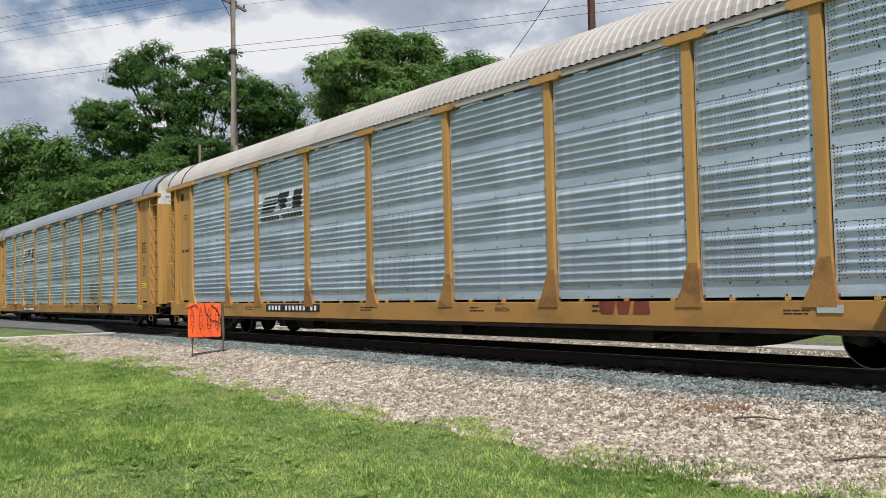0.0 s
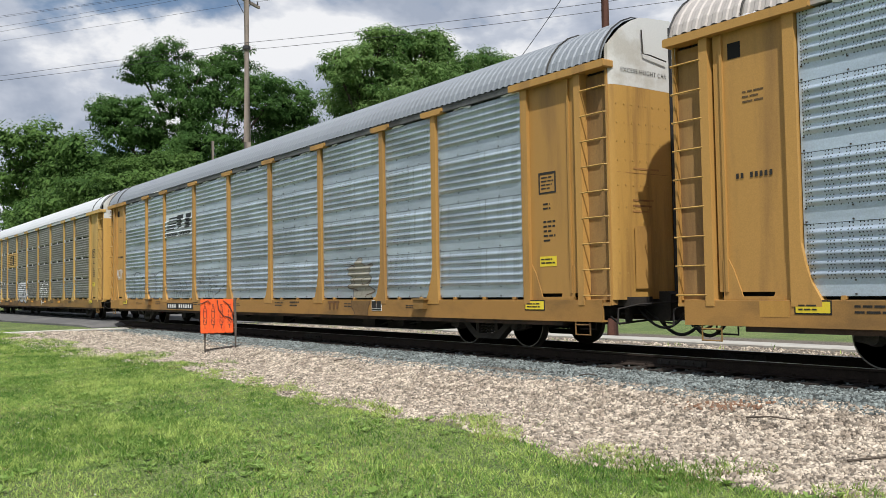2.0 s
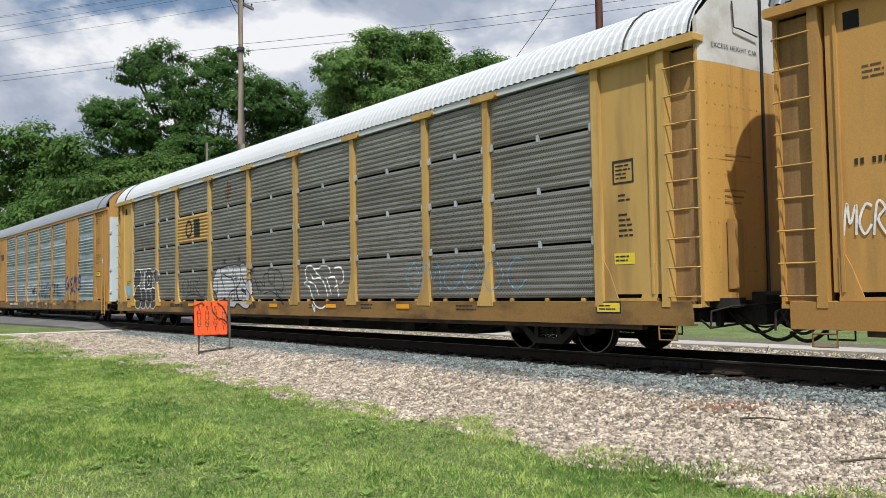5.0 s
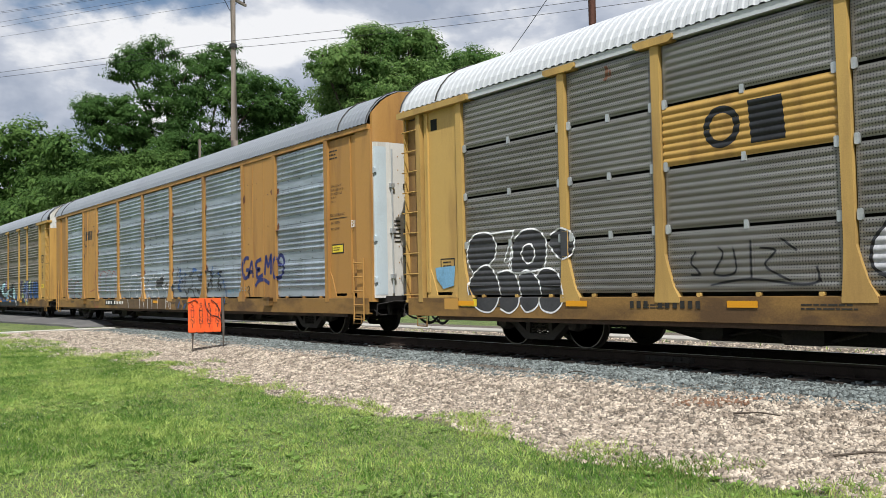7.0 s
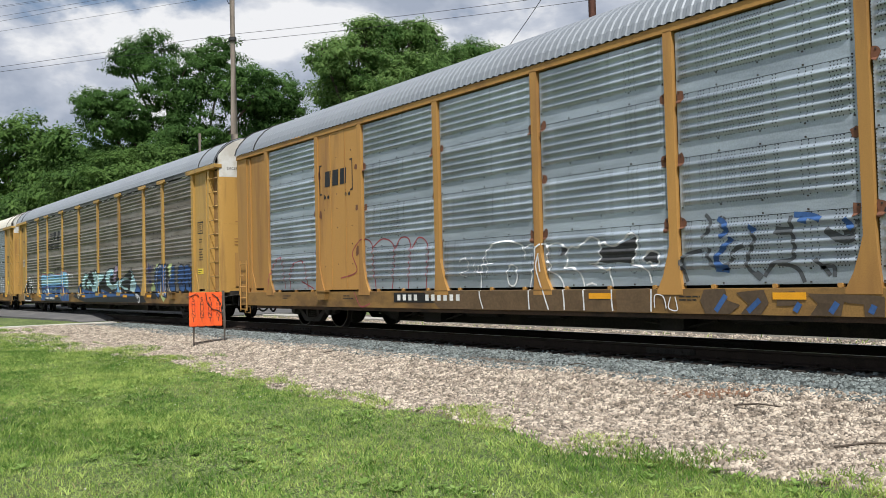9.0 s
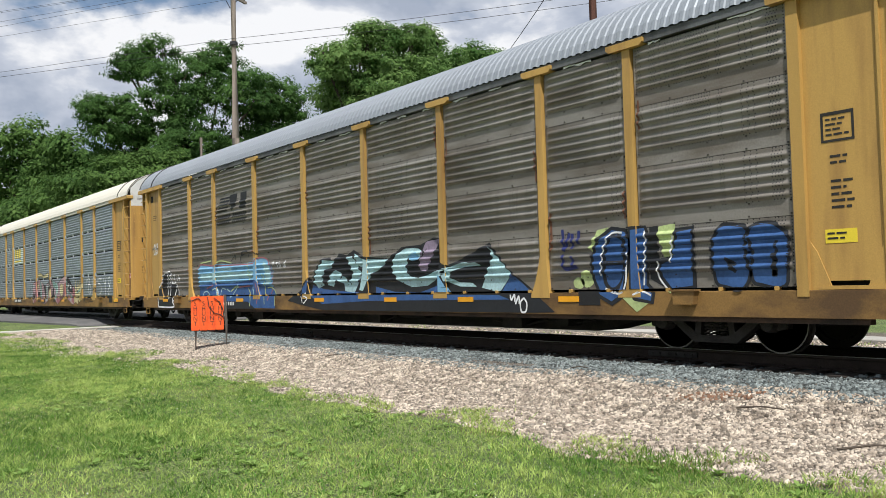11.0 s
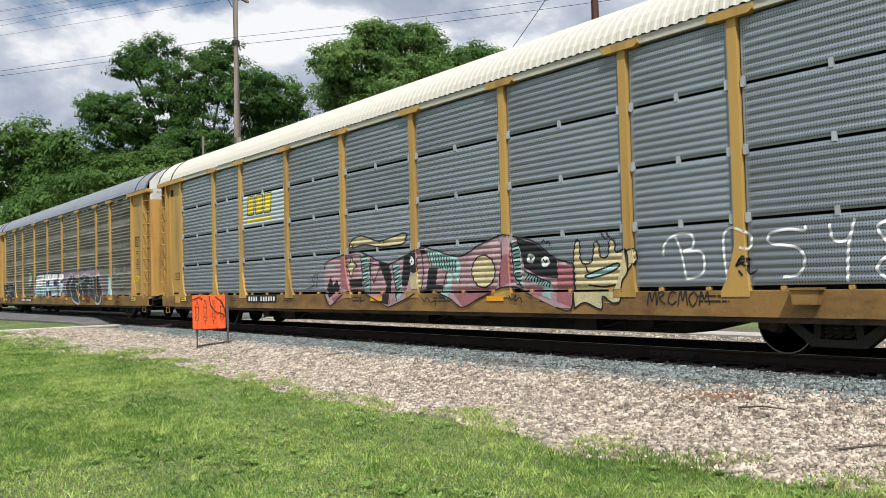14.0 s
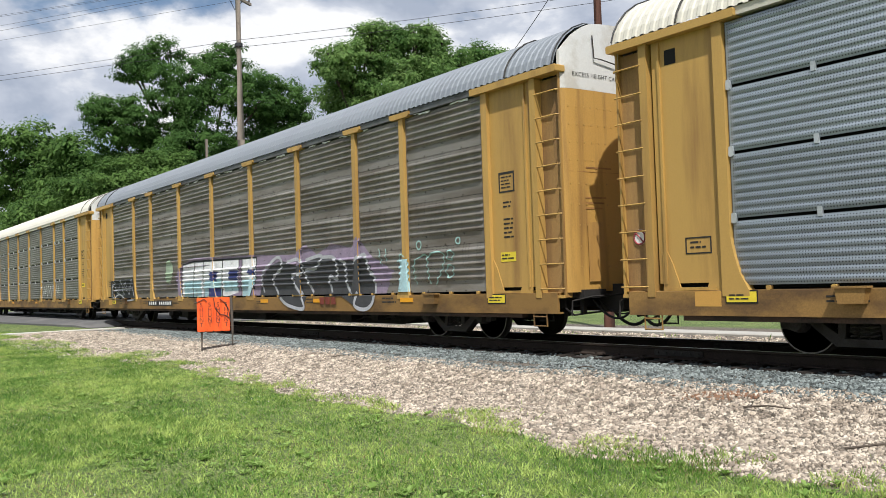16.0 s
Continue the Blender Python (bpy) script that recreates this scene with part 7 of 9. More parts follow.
    p.stroke([(-1.97, 2.14), (-2.16, 2.03)], 0.025, False)
    p.stroke([(-2.07, 2.23), (-2.08, 2.02)], 0.025, False)
    p.stroke([(-1.41, 1.81), (-1.11, 1.65)], 0.025, False)
    p.stroke([(-1.11, 1.81), (-1.44, 1.61)], 0.025, False)
    p.stroke([(-1.29, 1.92), (-1.28, 1.52)], 0.025, False)
    p.stroke([(-1.19, 0.8), (-0.91, 0.94)], 0.025, False)
    p.stroke([(-1.19, 0.92), (-0.9, 0.73)], 0.025, False)
    p.stroke([(-1.07, 0.92), (-1.07, 0.67)], 0.025, False)
    p.stroke([(-1.14, 0.9), (-0.74, 0.91)], 0.025, False)
    p.done("graffiti_tag", P_BLACK)
    p.coat = 0
    p.stroke([(-1.11, 1.59), (-0.9, 1.31), (-0.8, 1.11)], 0.03)
    p.stroke([(-0.89, 1.46), (-0.69, 1.15), (-0.49, 1.18)], 0.03)
    p.stroke([(-0.72, 1.45), (-0.43, 1.29), (-0.46, 1.59), (-0.21, 1.62)], 0.03)
    p.stroke([(-0.18, 1.73), (-0.0, 1.76), (0.15, 1.69), (0.16, 1.42), (0.0, 1.34), (-0.17, 1.47), (-0.2, 1.71)], 0.03)
    p.stroke([(0.23, 1.72), (0.42, 1.69), (0.59, 1.54), (0.71, 1.29), (0.58, 1.15), (0.36, 1.21)], 0.03)
    p.stroke([(0.17, 1.31), (0.21, 1.23), (0.43, 1.02), (0.78, 0.82)], 0.03)
    p.stroke([(-0.43, 1.09), (-0.03, 1.15), (0.35, 1.02), (0.67, 0.84), (0.77, 0.8)], 0.03)
    p.done("graffiti_outline", P_BLACK, "thin black outlined letters")
    p.coat = 0
    p.stroke([(2.01, 1.42), (1.92, 1.52), (1.9, 1.63), (1.96, 1.72), (2.11, 1.76), (2.25, 1.74), (2.33, 1.69), (2.57, 1.68), (2.75, 1.73), (3.07, 1.7), (3.16, 1.55)], 0.042)
    p.stroke([(2.01, 1.4), (1.88, 1.36), (1.88, 1.3), (2.09, 1.25), (2.17, 1.12), (2.3, 0.94), (2.43, 0.81), (2.58, 0.74), (2.78, 0.72), (2.96, 0.78)], 0.042)
    p.stroke([(2.19, 1.55), (2.32, 1.43), (2.62, 1.45), (2.81, 1.35), (2.93, 1.2), (3.04, 0.99)], 0.042)
    p.stroke([(2.35, 1.68), (2.48, 1.56), (2.62, 1.51), (2.64, 1.45)], 0.042)
    p.stroke([(2.01, 1.4), (2.23, 1.33), (2.39, 1.28), (2.58, 1.03)], 0.042)
    p.stroke([(2.94, 1.45), (3.1, 1.22), (3.18, 1.05)], 0.042)
    p.stroke([(3.06, 1.44), (3.34, 1.45), (3.45, 1.28), (3.33, 1.19)], 0.042)
    p.stroke([(3.35, 1.67), (3.62, 1.67), (3.76, 1.52), (3.71, 1.32), (3.54, 1.3)], 0.042)
    p.stroke([(3.45, 1.28), (3.55, 1.0)], 0.042)
    p.stroke([(2.31, 0.81), (2.42, 0.64), (2.44, 0.76)], 0.042)
    p.done("graffiti_outline", P_WHITE, "white chalky graffiti outlines")
    scrawl(p, 17, 6.3, 10.1, 1.1, 1.65, P_SKY, 0.02, 6)
    p.coat = 0
    for x, top, low, w in ((-2.85, 4.40, 3.85, 0.11), (-2.68, 4.3, 4.0, 0.07), (-3.0, 4.25, 3.8, 0.05), (-2.8, 3.80, 3.6, 0.04), (-8.02, 4.48, 4.25, 0.06), (-7.95, 4.40, 4.30, 0.04)):
        p.stroke([(x, top), (x + 0.02, (top + low) / 2), (x - 0.02, low)], w)
    p.done("rust_stain", RUST, "rusty streaks down a sheet")
    sill_markings(car_c, 3, (-11.8, -8.98, -5.95, -0.05, 3.0, 6.0), jacks=0)

    # fourth car
    p = Paint(car_d, "wide", True)
    for s in (-1, 1):
        x = -8.11 + s * 0.74
        p.stroke([(x - s * 0.10, 3.86), (x, 3.86), (x, 3.18), (x - s * 0.10, 3.18)], 0.035, False)
    for k in range(3):
        a = -8.62 + 0.35 * k
        p.fill([(a, 3.34), (a + 0.27, 3.34), (a + 0.30, 3.70), (a + 0.03, 3.70)])
    for a in (-8.66, -8.5, -7.72, -7.56):
        p.fill(bubble(random.Random(1), a, a + 0.09, 3.05, 3.14, 8, 0.0))
    p.done("logo", P_BLACK, "black bracketed emblem of three blocks")
    number_plate(car_d, -5.79, -3.43, 0.65, 0.85, (4, 6))
    r = random.Random(9)
    p.coat = 0
    p.stroke([(-7.95, 1.19), (-7.26, 1.33), (-7.43, 1.74), (-7.04, 2.02), (-6.67, 1.91), (-6.6, 1.41), (-6.53, 0.87)], 0.028)
    p.stroke([(-6.67, 1.81), (-6.22, 2.0), (-5.79, 1.77), (-5.91, 0.93)], 0.028)
    p.stroke([(-5.76, 1.77), (-5.53, 1.99), (-5.21, 1.84), (-5.33, 0.91)], 0.028)
    p.stroke([(-5.17, 1.74), (-4.89, 1.96), (-4.59, 1.72), (-4.7, 0.86), (-4.43, 0.8)], 0.028)
    p.stroke([(-7.37, 0.87), (-7.1, 0.52), (-6.72, 0.62)], 0.028)
    p.stroke([(-11.7, 0.83), (-11.54, 1.42), (-11.0, 1.76), (-10.78, 0.97)], 0.028)
    p.stroke([(-10.54, 0.94), (-10.39, 1.51), (-9.79, 1.61), (-9.58, 0.96)], 0.028)
    p.stroke([(-9.92, 1.14), (-9.31, 0.96)], 0.028)
    p.done("graffiti_outline", P_RED, "thin red outlined graffiti")
    p.fill([(-4.78, 0.91), (-1.8, 0.9), (-1.29, 0.9), (-0.69, 0.9), (0.17, 0.88), (0.21, 0.52), (-0.79, 0.51), (-1.82, 0.52), (-4.2, 0.51)])
    p.fill([(0.3, 0.88), (0.93, 0.89), (0.95, 0.51), (0.31, 0.51)])
    p.done("graffiti_fill", spray("brown_black_overspray", (0.14, 0.09, 0.048)))
    p.fill([(1.9, 0.87), (2.24, 0.88), (2.27, 0.72), (2.47, 0.66), (2.3, 0.51), (1.91, 0.51), (1.83, 0.72)])
    p.fill([(2.4, 0.83), (2.82, 0.86), (2.89, 0.69), (2.77, 0.51), (2.46, 0.51), (2.59, 0.67)])
    p.fill([(3.01, 0.83), (3.26, 0.84), (3.29, 0.66), (3.0, 0.65)])
    p.fill([(3.43, 0.81), (4.21, 0.79), (4.38, 0.77), (4.37, 0.51), (4.14, 0.51), (4.13, 0.68), (3.89, 0.7), (3.85, 0.51), (3.45, 0.52), (3.56, 0.68)])
    p.done("graffiti_fill", spray("dark_brown_overspray", (0.10, 0.068, 0.042)))
    p.fill([(0.0, 1.53), (0.23, 1.53), (0.44, 1.58), (0.59, 1.64), (0.67, 1.67), (0.72, 1.61), (0.69, 1.42), (0.58, 1.27), (0.32, 1.3), (0.11, 1.28), (-0.05, 1.32)])
    p.fill([(0.86, 1.35), (0.95, 1.43), (1.07, 1.41), (1.11, 1.34), (1.08, 1.26), (0.97, 1.28), (0.88, 1.27)])
    p.fill([(-0.87, 1.57), (-0.73, 1.57), (-0.75, 1.47), (-0.87, 1.44)])
    p.done("graffiti_fill", P_DARKGREY)
    p.stroke(closed([(-2.16, 1.31), (-2.04, 1.32), (-1.97, 1.23), (-2.0, 1.05), (-2.08, 0.96), (-2.2, 0.99), (-2.24, 1.16)]), 0.03)
    p.stroke([(-2.88, 0.51), (-2.98, 0.85), (-2.9, 1.37), (-2.67, 1.67), (-2.31, 1.75), (-2.0, 1.72), (-1.79, 1.61), (-1.74, 1.42)], 0.03)
    p.stroke([(-1.74, 1.6), (-1.63, 1.66), (-1.49, 1.62), (-1.47, 1.46), (-1.58, 1.2), (-1.66, 0.89), (-1.65, 0.53)], 0.03)
    p.stroke([(-1.46, 1.59), (-1.35, 1.65), (-1.21, 1.63), (-1.18, 1.51), (-1.22, 1.38), (-1.12, 1.31), (-1.15, 1.21), (-0.95, 1.1), (-0.86, 0.97), (-0.82, 0.75), (-0.81, 0.53)], 0.03)
    p.stroke([(-1.38, 1.5), (-1.45, 1.28), (-1.35, 0.97), (-1.18, 0.53)], 0.03)
    p.stroke([(-1.39, 1.45), (-1.35, 1.19)], 0.03)
    p.stroke([(-1.2, 1.53), (-1.11, 1.64), (-0.89, 1.64), (-0.79, 1.59), (-0.71, 1.56), (-0.6, 1.58), (-0.49, 1.56), (-0.31, 1.67), (-0.17, 1.71), (-0.06, 1.65), (-0.01, 1.55), (-0.04, 1.45), (-0.01, 1.36), (-0.11, 1.29), (-0.27, 1.29)], 0.03)
    p.stroke([(-0.73, 1.54), (-0.76, 1.43), (-0.72, 1.32), (-0.82, 1.24), (-0.62, 1.24), (-0.48, 1.15), (-0.4, 0.98), (-0.38, 0.76), (-0.37, 0.54)], 0.03)
    p.stroke([(-0.01, 1.57), (0.07, 1.62), (0.17, 1.56), (0.33, 1.56), (0.44, 1.63), (0.57, 1.71), (0.68, 1.71), (0.73, 1.61), (0.7, 1.44), (0.63, 1.3), (0.57, 1.26)], 0.03)
    p.stroke([(-0.27, 1.29), (-0.05, 1.24), (0.13, 1.18), (0.2, 1.22), (0.15, 1.14), (0.21, 0.96), (0.21, 0.72), (0.23, 0.55)], 0.03)
    p.stroke([(0.58, 1.26), (0.8, 1.22), (0.92, 1.12), (0.96, 0.97)], 0.03)
    p.stroke([(0.83, 1.29), (0.85, 1.37), (0.95, 1.44), (1.08, 1.42), (1.13, 1.34), (1.09, 1.24), (0.99, 1.23), (0.95, 1.28), (0.87, 1.26)], 0.03)
    p.stroke([(-0.35, 0.95), (-0.23, 0.98), (-0.13, 0.95)], 0.03)
    p.stroke([(0.98, 0.88), (0.97, 0.54)], 0.03)
    p.done("graffiti_outline", P_WHITE, "white outlined graffiti letters")
    p.stroke([(-3.59, 1.42), (-3.38, 1.49), (-3.32, 1.28), (-3.55, 1.2), (-3.39, 1.14)], 0.018)
    p.stroke([(-3.14, 1.4), (-3.12, 1.15)], 0.018)
    p.stroke([(-3.24, 1.51), (-3.19, 1.47)], 0.018)
    p.stroke([(-2.98, 1.35), (-3.06, 1.23), (-2.86, 1.21)], 0.018)
    p.stroke([(-2.79, 1.47), (-2.76, 1.16)], 0.018)
    p.stroke([(-2.88, 1.35), (-2.6, 1.37)], 0.018)
    p.stroke([(1.04, 0.61), (1.05, 0.79), (1.2, 0.77), (1.25, 0.6)], 0.018)
    p.stroke([(1.33, 0.77), (1.29, 0.61), (1.44, 0.58), (1.41, 0.77)], 0.018)
    p.done("graffiti_tag", P_WHITE)
    p.coat = 0
    p.stroke([(1.93, 1.91), (2.01, 1.81), (1.98, 1.69), (1.87, 1.59)], 0.055)
    p.stroke([(1.52, 1.31), (1.66, 1.38), (1.86, 1.41)], 0.055)
    p.stroke([(1.51, 1.31), (1.52, 1.2), (1.6, 0.98)], 0.055)
    p.stroke([(1.99, 1.44), (1.96, 1.33), (2.04, 1.2), (2.25, 1.2), (2.36, 1.3)], 0.055)
    p.stroke([(2.24, 1.85), (2.19, 1.75), (2.27, 1.67)], 0.055)
    p.stroke([(2.63, 1.67), (2.68, 1.54), (2.64, 1.41), (2.57, 1.24), (2.6, 1.12), (2.75, 1.03)], 0.055)
    p.stroke([(3.21, 1.8), (3.22, 1.61), (3.25, 1.42), (3.22, 1.25), (2.99, 1.21), (2.87, 1.11), (2.81, 1.03)], 0.055)
    p.stroke([(3.02, 1.19), (3.18, 1.17), (3.3, 1.1), (3.37, 0.95)], 0.055)
    p.stroke([(2.32, 1.35), (2.42, 1.42), (2.54, 1.45)], 0.055)
    p.stroke([(3.52, 1.24), (3.62, 1.14), (3.71, 1.03)], 0.055)
    p.stroke([(3.9, 1.54), (4.02, 1.57), (4.08, 1.69)], 0.055)
    p.stroke([(3.58, 1.13), (3.75, 1.14), (3.76, 1.01)], 0.055)
    p.done("graffiti_outline", P_SMEAR, "smeared black and blue graffiti")
    p.stroke([(2.99, 1.63), (3.11, 1.61), (3.22, 1.61)], 0.1)
    p.stroke([(3.68, 1.59), (3.89, 1.46), (4.04, 1.49)], 0.1)
    p.stroke([(2.68, 1.08), (2.77, 1.01)], 0.1)
    p.done("graffiti_outline", P_SMEAR)
    p.coat = 3
    p.stroke([(2.13, 1.84), (2.24, 1.76), (2.25, 1.64), (2.16, 1.59)], 0.075)
    p.stroke([(2.61, 1.7), (2.7, 1.63)], 0.075)
    p.stroke([(3.26, 1.81), (3.49, 1.78), (3.62, 1.72)], 0.075)
    p.stroke([(3.33, 1.75), (3.44, 1.71)], 0.075)
    p.stroke([(2.35, 1.56), (2.09, 1.29), (2.19, 1.18), (2.29, 1.16)], 0.075)
    p.stroke([(2.08, 1.15), (2.29, 1.13)], 0.075)
    p.stroke([(3.92, 1.71), (4.02, 1.58)], 0.075)
    p.stroke([(2.25, 0.79), (2.08, 0.56)], 0.075, False)
    p.stroke([(2.76, 0.73), (2.58, 0.54)], 0.075, False)
    p.stroke([(3.81, 0.7), (3.72, 0.55)], 0.075, False)
    p.stroke([(3.32, 0.69), (3.25, 0.58)], 0.075, False)
    p.stroke([(4.26, 0.67), (4.21, 0.55)], 0.075, False)
    p.done("graffiti_outline", P_BLUE)
    p.stroke([(4.4, 1.79), (4.84, 1.55), (4.53, 1.27), (4.42, 1.05)], 0.055)
    p.stroke([(4.75, 1.7), (4.85, 1.19)], 0.055)
    p.stroke([(5.13, 1.61), (5.5, 1.66), (5.31, 1.39), (5.57, 1.17)], 0.055)
    p.stroke([(5.26, 1.39), (5.32, 1.1)], 0.055)
    p.done("graffiti_outline", P_BLACK)
    p.stroke([(4.81, 1.84), (4.96, 1.53)], 0.05)
    p.stroke([(5.59, 1.45), (5.79, 1.17), (5.78, 0.76), (5.55, 0.56)], 0.05)
    p.stroke([(5.23, 1.67), (5.46, 1.52)], 0.05)
    p.done("graffiti_outline", P_BLUE)
    p.stroke([(5.96, 1.03), (5.94, 1.15), (6.05, 1.06), (6.06, 1.16)], 0.02)
    p.stroke([(6.13, 1.15), (6.11, 1.04), (6.21, 1.05), (6.2, 1.15)], 0.02)
    p.stroke([(6.29, 1.03), (6.31, 1.16)], 0.02)
    p.stroke([(6.46, 1.14), (6.34, 1.14), (6.35, 1.02)], 0.02)
    p.stroke([(6.62, 1.14), (6.51, 1.11), (6.61, 1.05)], 0.02)
    p.stroke([(6.85, 1.18), (6.92, 1.09), (7.0, 1.2), (7.07, 1.09)], 0.02)
    p.stroke([(7.22, 1.2), (7.17, 1.12), (7.25, 1.09)], 0.02)
    p.done("graffiti_tag", P_SKY)
    p.coat = 0
    p.stroke([(7.42, 1.98), (7.2, 1.98), (7.05, 1.74), (7.14, 1.46), (7.34, 1.49), (7.41, 1.65), (7.24, 1.66)], 0.1)
    p.stroke([(7.38, 1.44), (7.61, 1.88), (7.69, 1.44)], 0.1)
    p.stroke([(7.43, 1.58), (7.7, 1.63)], 0.1)
    p.stroke([(8.2, 1.93), (7.91, 1.86), (7.89, 1.7), (8.11, 1.66), (7.93, 1.6), (7.96, 1.44), (8.28, 1.51)], 0.1)
    p.stroke([(8.4, 1.51), (8.49, 1.99), (8.6, 1.72), (8.79, 2.02), (8.75, 1.51)], 0.1)
    p.stroke([(9.08, 1.94), (8.92, 1.8), (8.94, 1.48), (9.21, 1.41), (9.43, 1.57), (9.44, 1.88), (9.25, 2.0), (9.12, 1.82), (9.38, 1.71)], 0.1)
    p.stroke([(7.82, 1.21), (8.02, 1.35), (8.34, 1.38), (8.67, 1.27)], 0.1)
    p.done("graffiti_tag", P_NAVY, "navy blue sprayed tag")
    p.stroke([(7.29, 1.16), (7.4, 1.22), (7.46, 1.13), (7.33, 1.07), (7.46, 1.0), (7.49, 0.9)], 0.02)
    p.stroke([(7.42, 1.19), (7.46, 0.89)], 0.02)
    p.done("graffiti_tag", P_BLACK)
    sill_markings(car_d, 4, (-0.26, 2.95, 4.68), False, 8.7)
    decal(car_d, "notice", BLACK, 11.87, 12.40, 1.91, 2.13, -1.43); decal(car_d, "notice", YELLOW_DECAL, 11.90, 12.37, 1.94, 2.10, -1.434, "yellow warning label")
    bars(car_d, "small_print", INK, 11.95, 12.3, 1.97, 2.07, 2, 41, -1.439)
    for k, words in enumerate(("EXH 19-0 W 4-7", "EXW 10-8 H 4-30", "EW 9-30 H 16-8", "IL 89-9", "IW 9-1")):
        side_text(car_d, words, 11.86, 3.46 - 0.09 * k, 0.075, INK, -1.431)
    bars(car_d, "small_print", INK, 11.8, 12.3, 4.1, 4.35, 3, 45, -1.43)
    side_text(car_d, "DECK CLEARANCE", 11.74, 2.78, 0.085, INK, -1.431)
    side_text(car_d, "A  89 7 8 MIN", 11.74, 2.60, 0.085, INK, -1.431)
    side_text(car_d, "B  93 5 8 MIN", 11.74, 2.46, 0.085, INK, -1.431)
    decal(car_d, "rule", INK, 11.74, 12.55, 2.72, 2.735, -1.431)
    side_text(car_d, "BI", 12.78, 2.47, 0.24, WHITE_INK, -1.456)
    end_patch(car_d, "door_paint", PALE_BLUE, -1.385, -1.10, 0.95, 4.2, 0.01, "pale blue door edge")
    for y, m, w in ((-0.98, GALV, 0.02), (-0.62, POST_STEEL, 0.03), (-0.52, POST_STEEL, 0.022), (-0.40, BROWN, 0.022)):
        x = end_x(y) + 0.05
        part("door_rod", Shape().tube([(x, y, 0.98), (x, y, 4.15)], w, 8).mesh("door_rod", m), car_d, "upright locking rod")
        for z in (1.3, 2.3, 3.3):
            part("rod_keeper", Shape().box(x - 0.06, x + 0.035, y - 0.05, y + 0.05, z, z + 0.10).mesh("rod_keeper", m), car_d)
    for z in (1.2, 2.1, 3.6):
        x = end_x(-1.36) + 0.02
        part("hinge", Shape().box(x - 0.03, x + 0.03, -1.41, -1.35, z, z + 0.14, 0.02).mesh("hinge", PALE_BLUE), car_d)
    part("lock_box", Shape().box(end_x(-0.6) + 0.02, end_x(-0.6) + 0.10, -0.72, -0.36, 1.78, 1.98, 0.02).mesh("lock_box", POST_STEEL), car_d)
    for q in range(6):
        end_patch(car_d, "small_print", INK, -0.92, -0.76, 2.1 + 0.09 * q, 2.13 + 0.09 * q, 0.013)

    p.coat = 0
    for i, x in enumerate(BAY_EDGES[1:-1]):
        for row in (1, 2, 3):
            for sd in (-1, 1):
                if r.random() < 0.55:
                    z = SHEET_LO + ROW_H * row
                    a = x + sd * r.uniform(0.13, 0.17)
                    p.fill(bubble(r, a - 0.06, a + 0.06, z - r.uniform(0.05, 0.16), z + 0.07, 9, 0.25))
    p.done("rust_stain", RUST, "rusty stain at a sheet's corner")
    dots = Shape()
    for i in (1, 7):
        for fx in (-0.62, -0.33, -0.05, 0.33, 0.6):
            for k in range(7):
                if r.random() < 0.6:
                    x, z = (BAY_EDGES[i] + BAY_EDGES[i + 1]) / 2 + fx, 1.5 + 0.42 * k + r.uniform(-0.05, 0.05)
                    dots.box(x - 0.012, x + 0.012, SHEET_Y - 0.042, SHEET_Y - 0.03, z - 0.012, z + 0.012)
    part("plate_bolts", dots.mesh("plate_bolts", POST_STEEL), car_d)["kind"] = "stuff"

    # fifth car
    p = Paint(car_e, "wide")
    slanted_logo(p, -6.78, -4.75, 3.10, 3.80, False, None, 2)
    r = random.Random(14)
    p.coat = 0
    p.fill([(-11.88, 0.54), (-11.93, 1.1), (-11.6, 1.3), (-11.47, 1.63), (-11.04, 1.7), (-10.77, 1.7), (-10.59, 1.36), (-10.27, 1.31), (-10.06, 1.07), (-10.17, 0.79), (-10.55, 0.75), (-10.46, 0.56)])
    p.done("graffiti_fill", P_BLACK, "black graffiti shape outlined in white")
    p.stroke(closed([(-11.88, 0.54), (-11.93, 1.1), (-11.6, 1.3), (-11.47, 1.63), (-11.04, 1.7), (-10.77, 1.7), (-10.59, 1.36), (-10.27, 1.31), (-10.06, 1.07), (-10.17, 0.79), (-10.55, 0.75), (-10.46, 0.56)]), 0.05)
    p.stroke([(-11.05, 1.66), (-10.98, 1.37), (-11.08, 0.94)], 0.05)
    p.stroke([(-10.84, 1.65), (-10.78, 1.28), (-10.89, 0.83)], 0.05)
    p.stroke([(-10.55, 0.79), (-10.25, 1.15)], 0.05)
    p.done("graffiti_outline", P_WHITE)
    p.stroke([(-10.49, 1.59), (-10.32, 1.6), (-10.45, 1.51), (-10.29, 1.44)], 0.025)
    p.stroke([(-10.23, 1.6), (-10.19, 1.42), (-10.01, 1.5), (-10.2, 1.54)], 0.025)
    p.stroke([(-9.94, 1.59), (-10.07, 1.54), (-9.89, 1.48), (-10.02, 1.4)], 0.025)
    p.stroke([(-10.37, 1.39), (-10.27, 1.35)], 0.025)
    p.done("graffiti_tag", P_WHITE)
    p.coat = 0
    p.fill([(-8.35, 1.69), (-8.18, 1.89), (-7.12, 1.79), (-6.94, 1.85), (-6.01, 1.82), (-5.1, 1.79), (-4.42, 1.83), (-4.22, 1.92), (-3.85, 1.92), (-3.44, 1.81), (-3.17, 1.55), (-3.17, 1.11), (-8.27, 1.15)])
    p.done("graffiti_fill", P_SKY, "large sky-blue and blue graffiti letters")
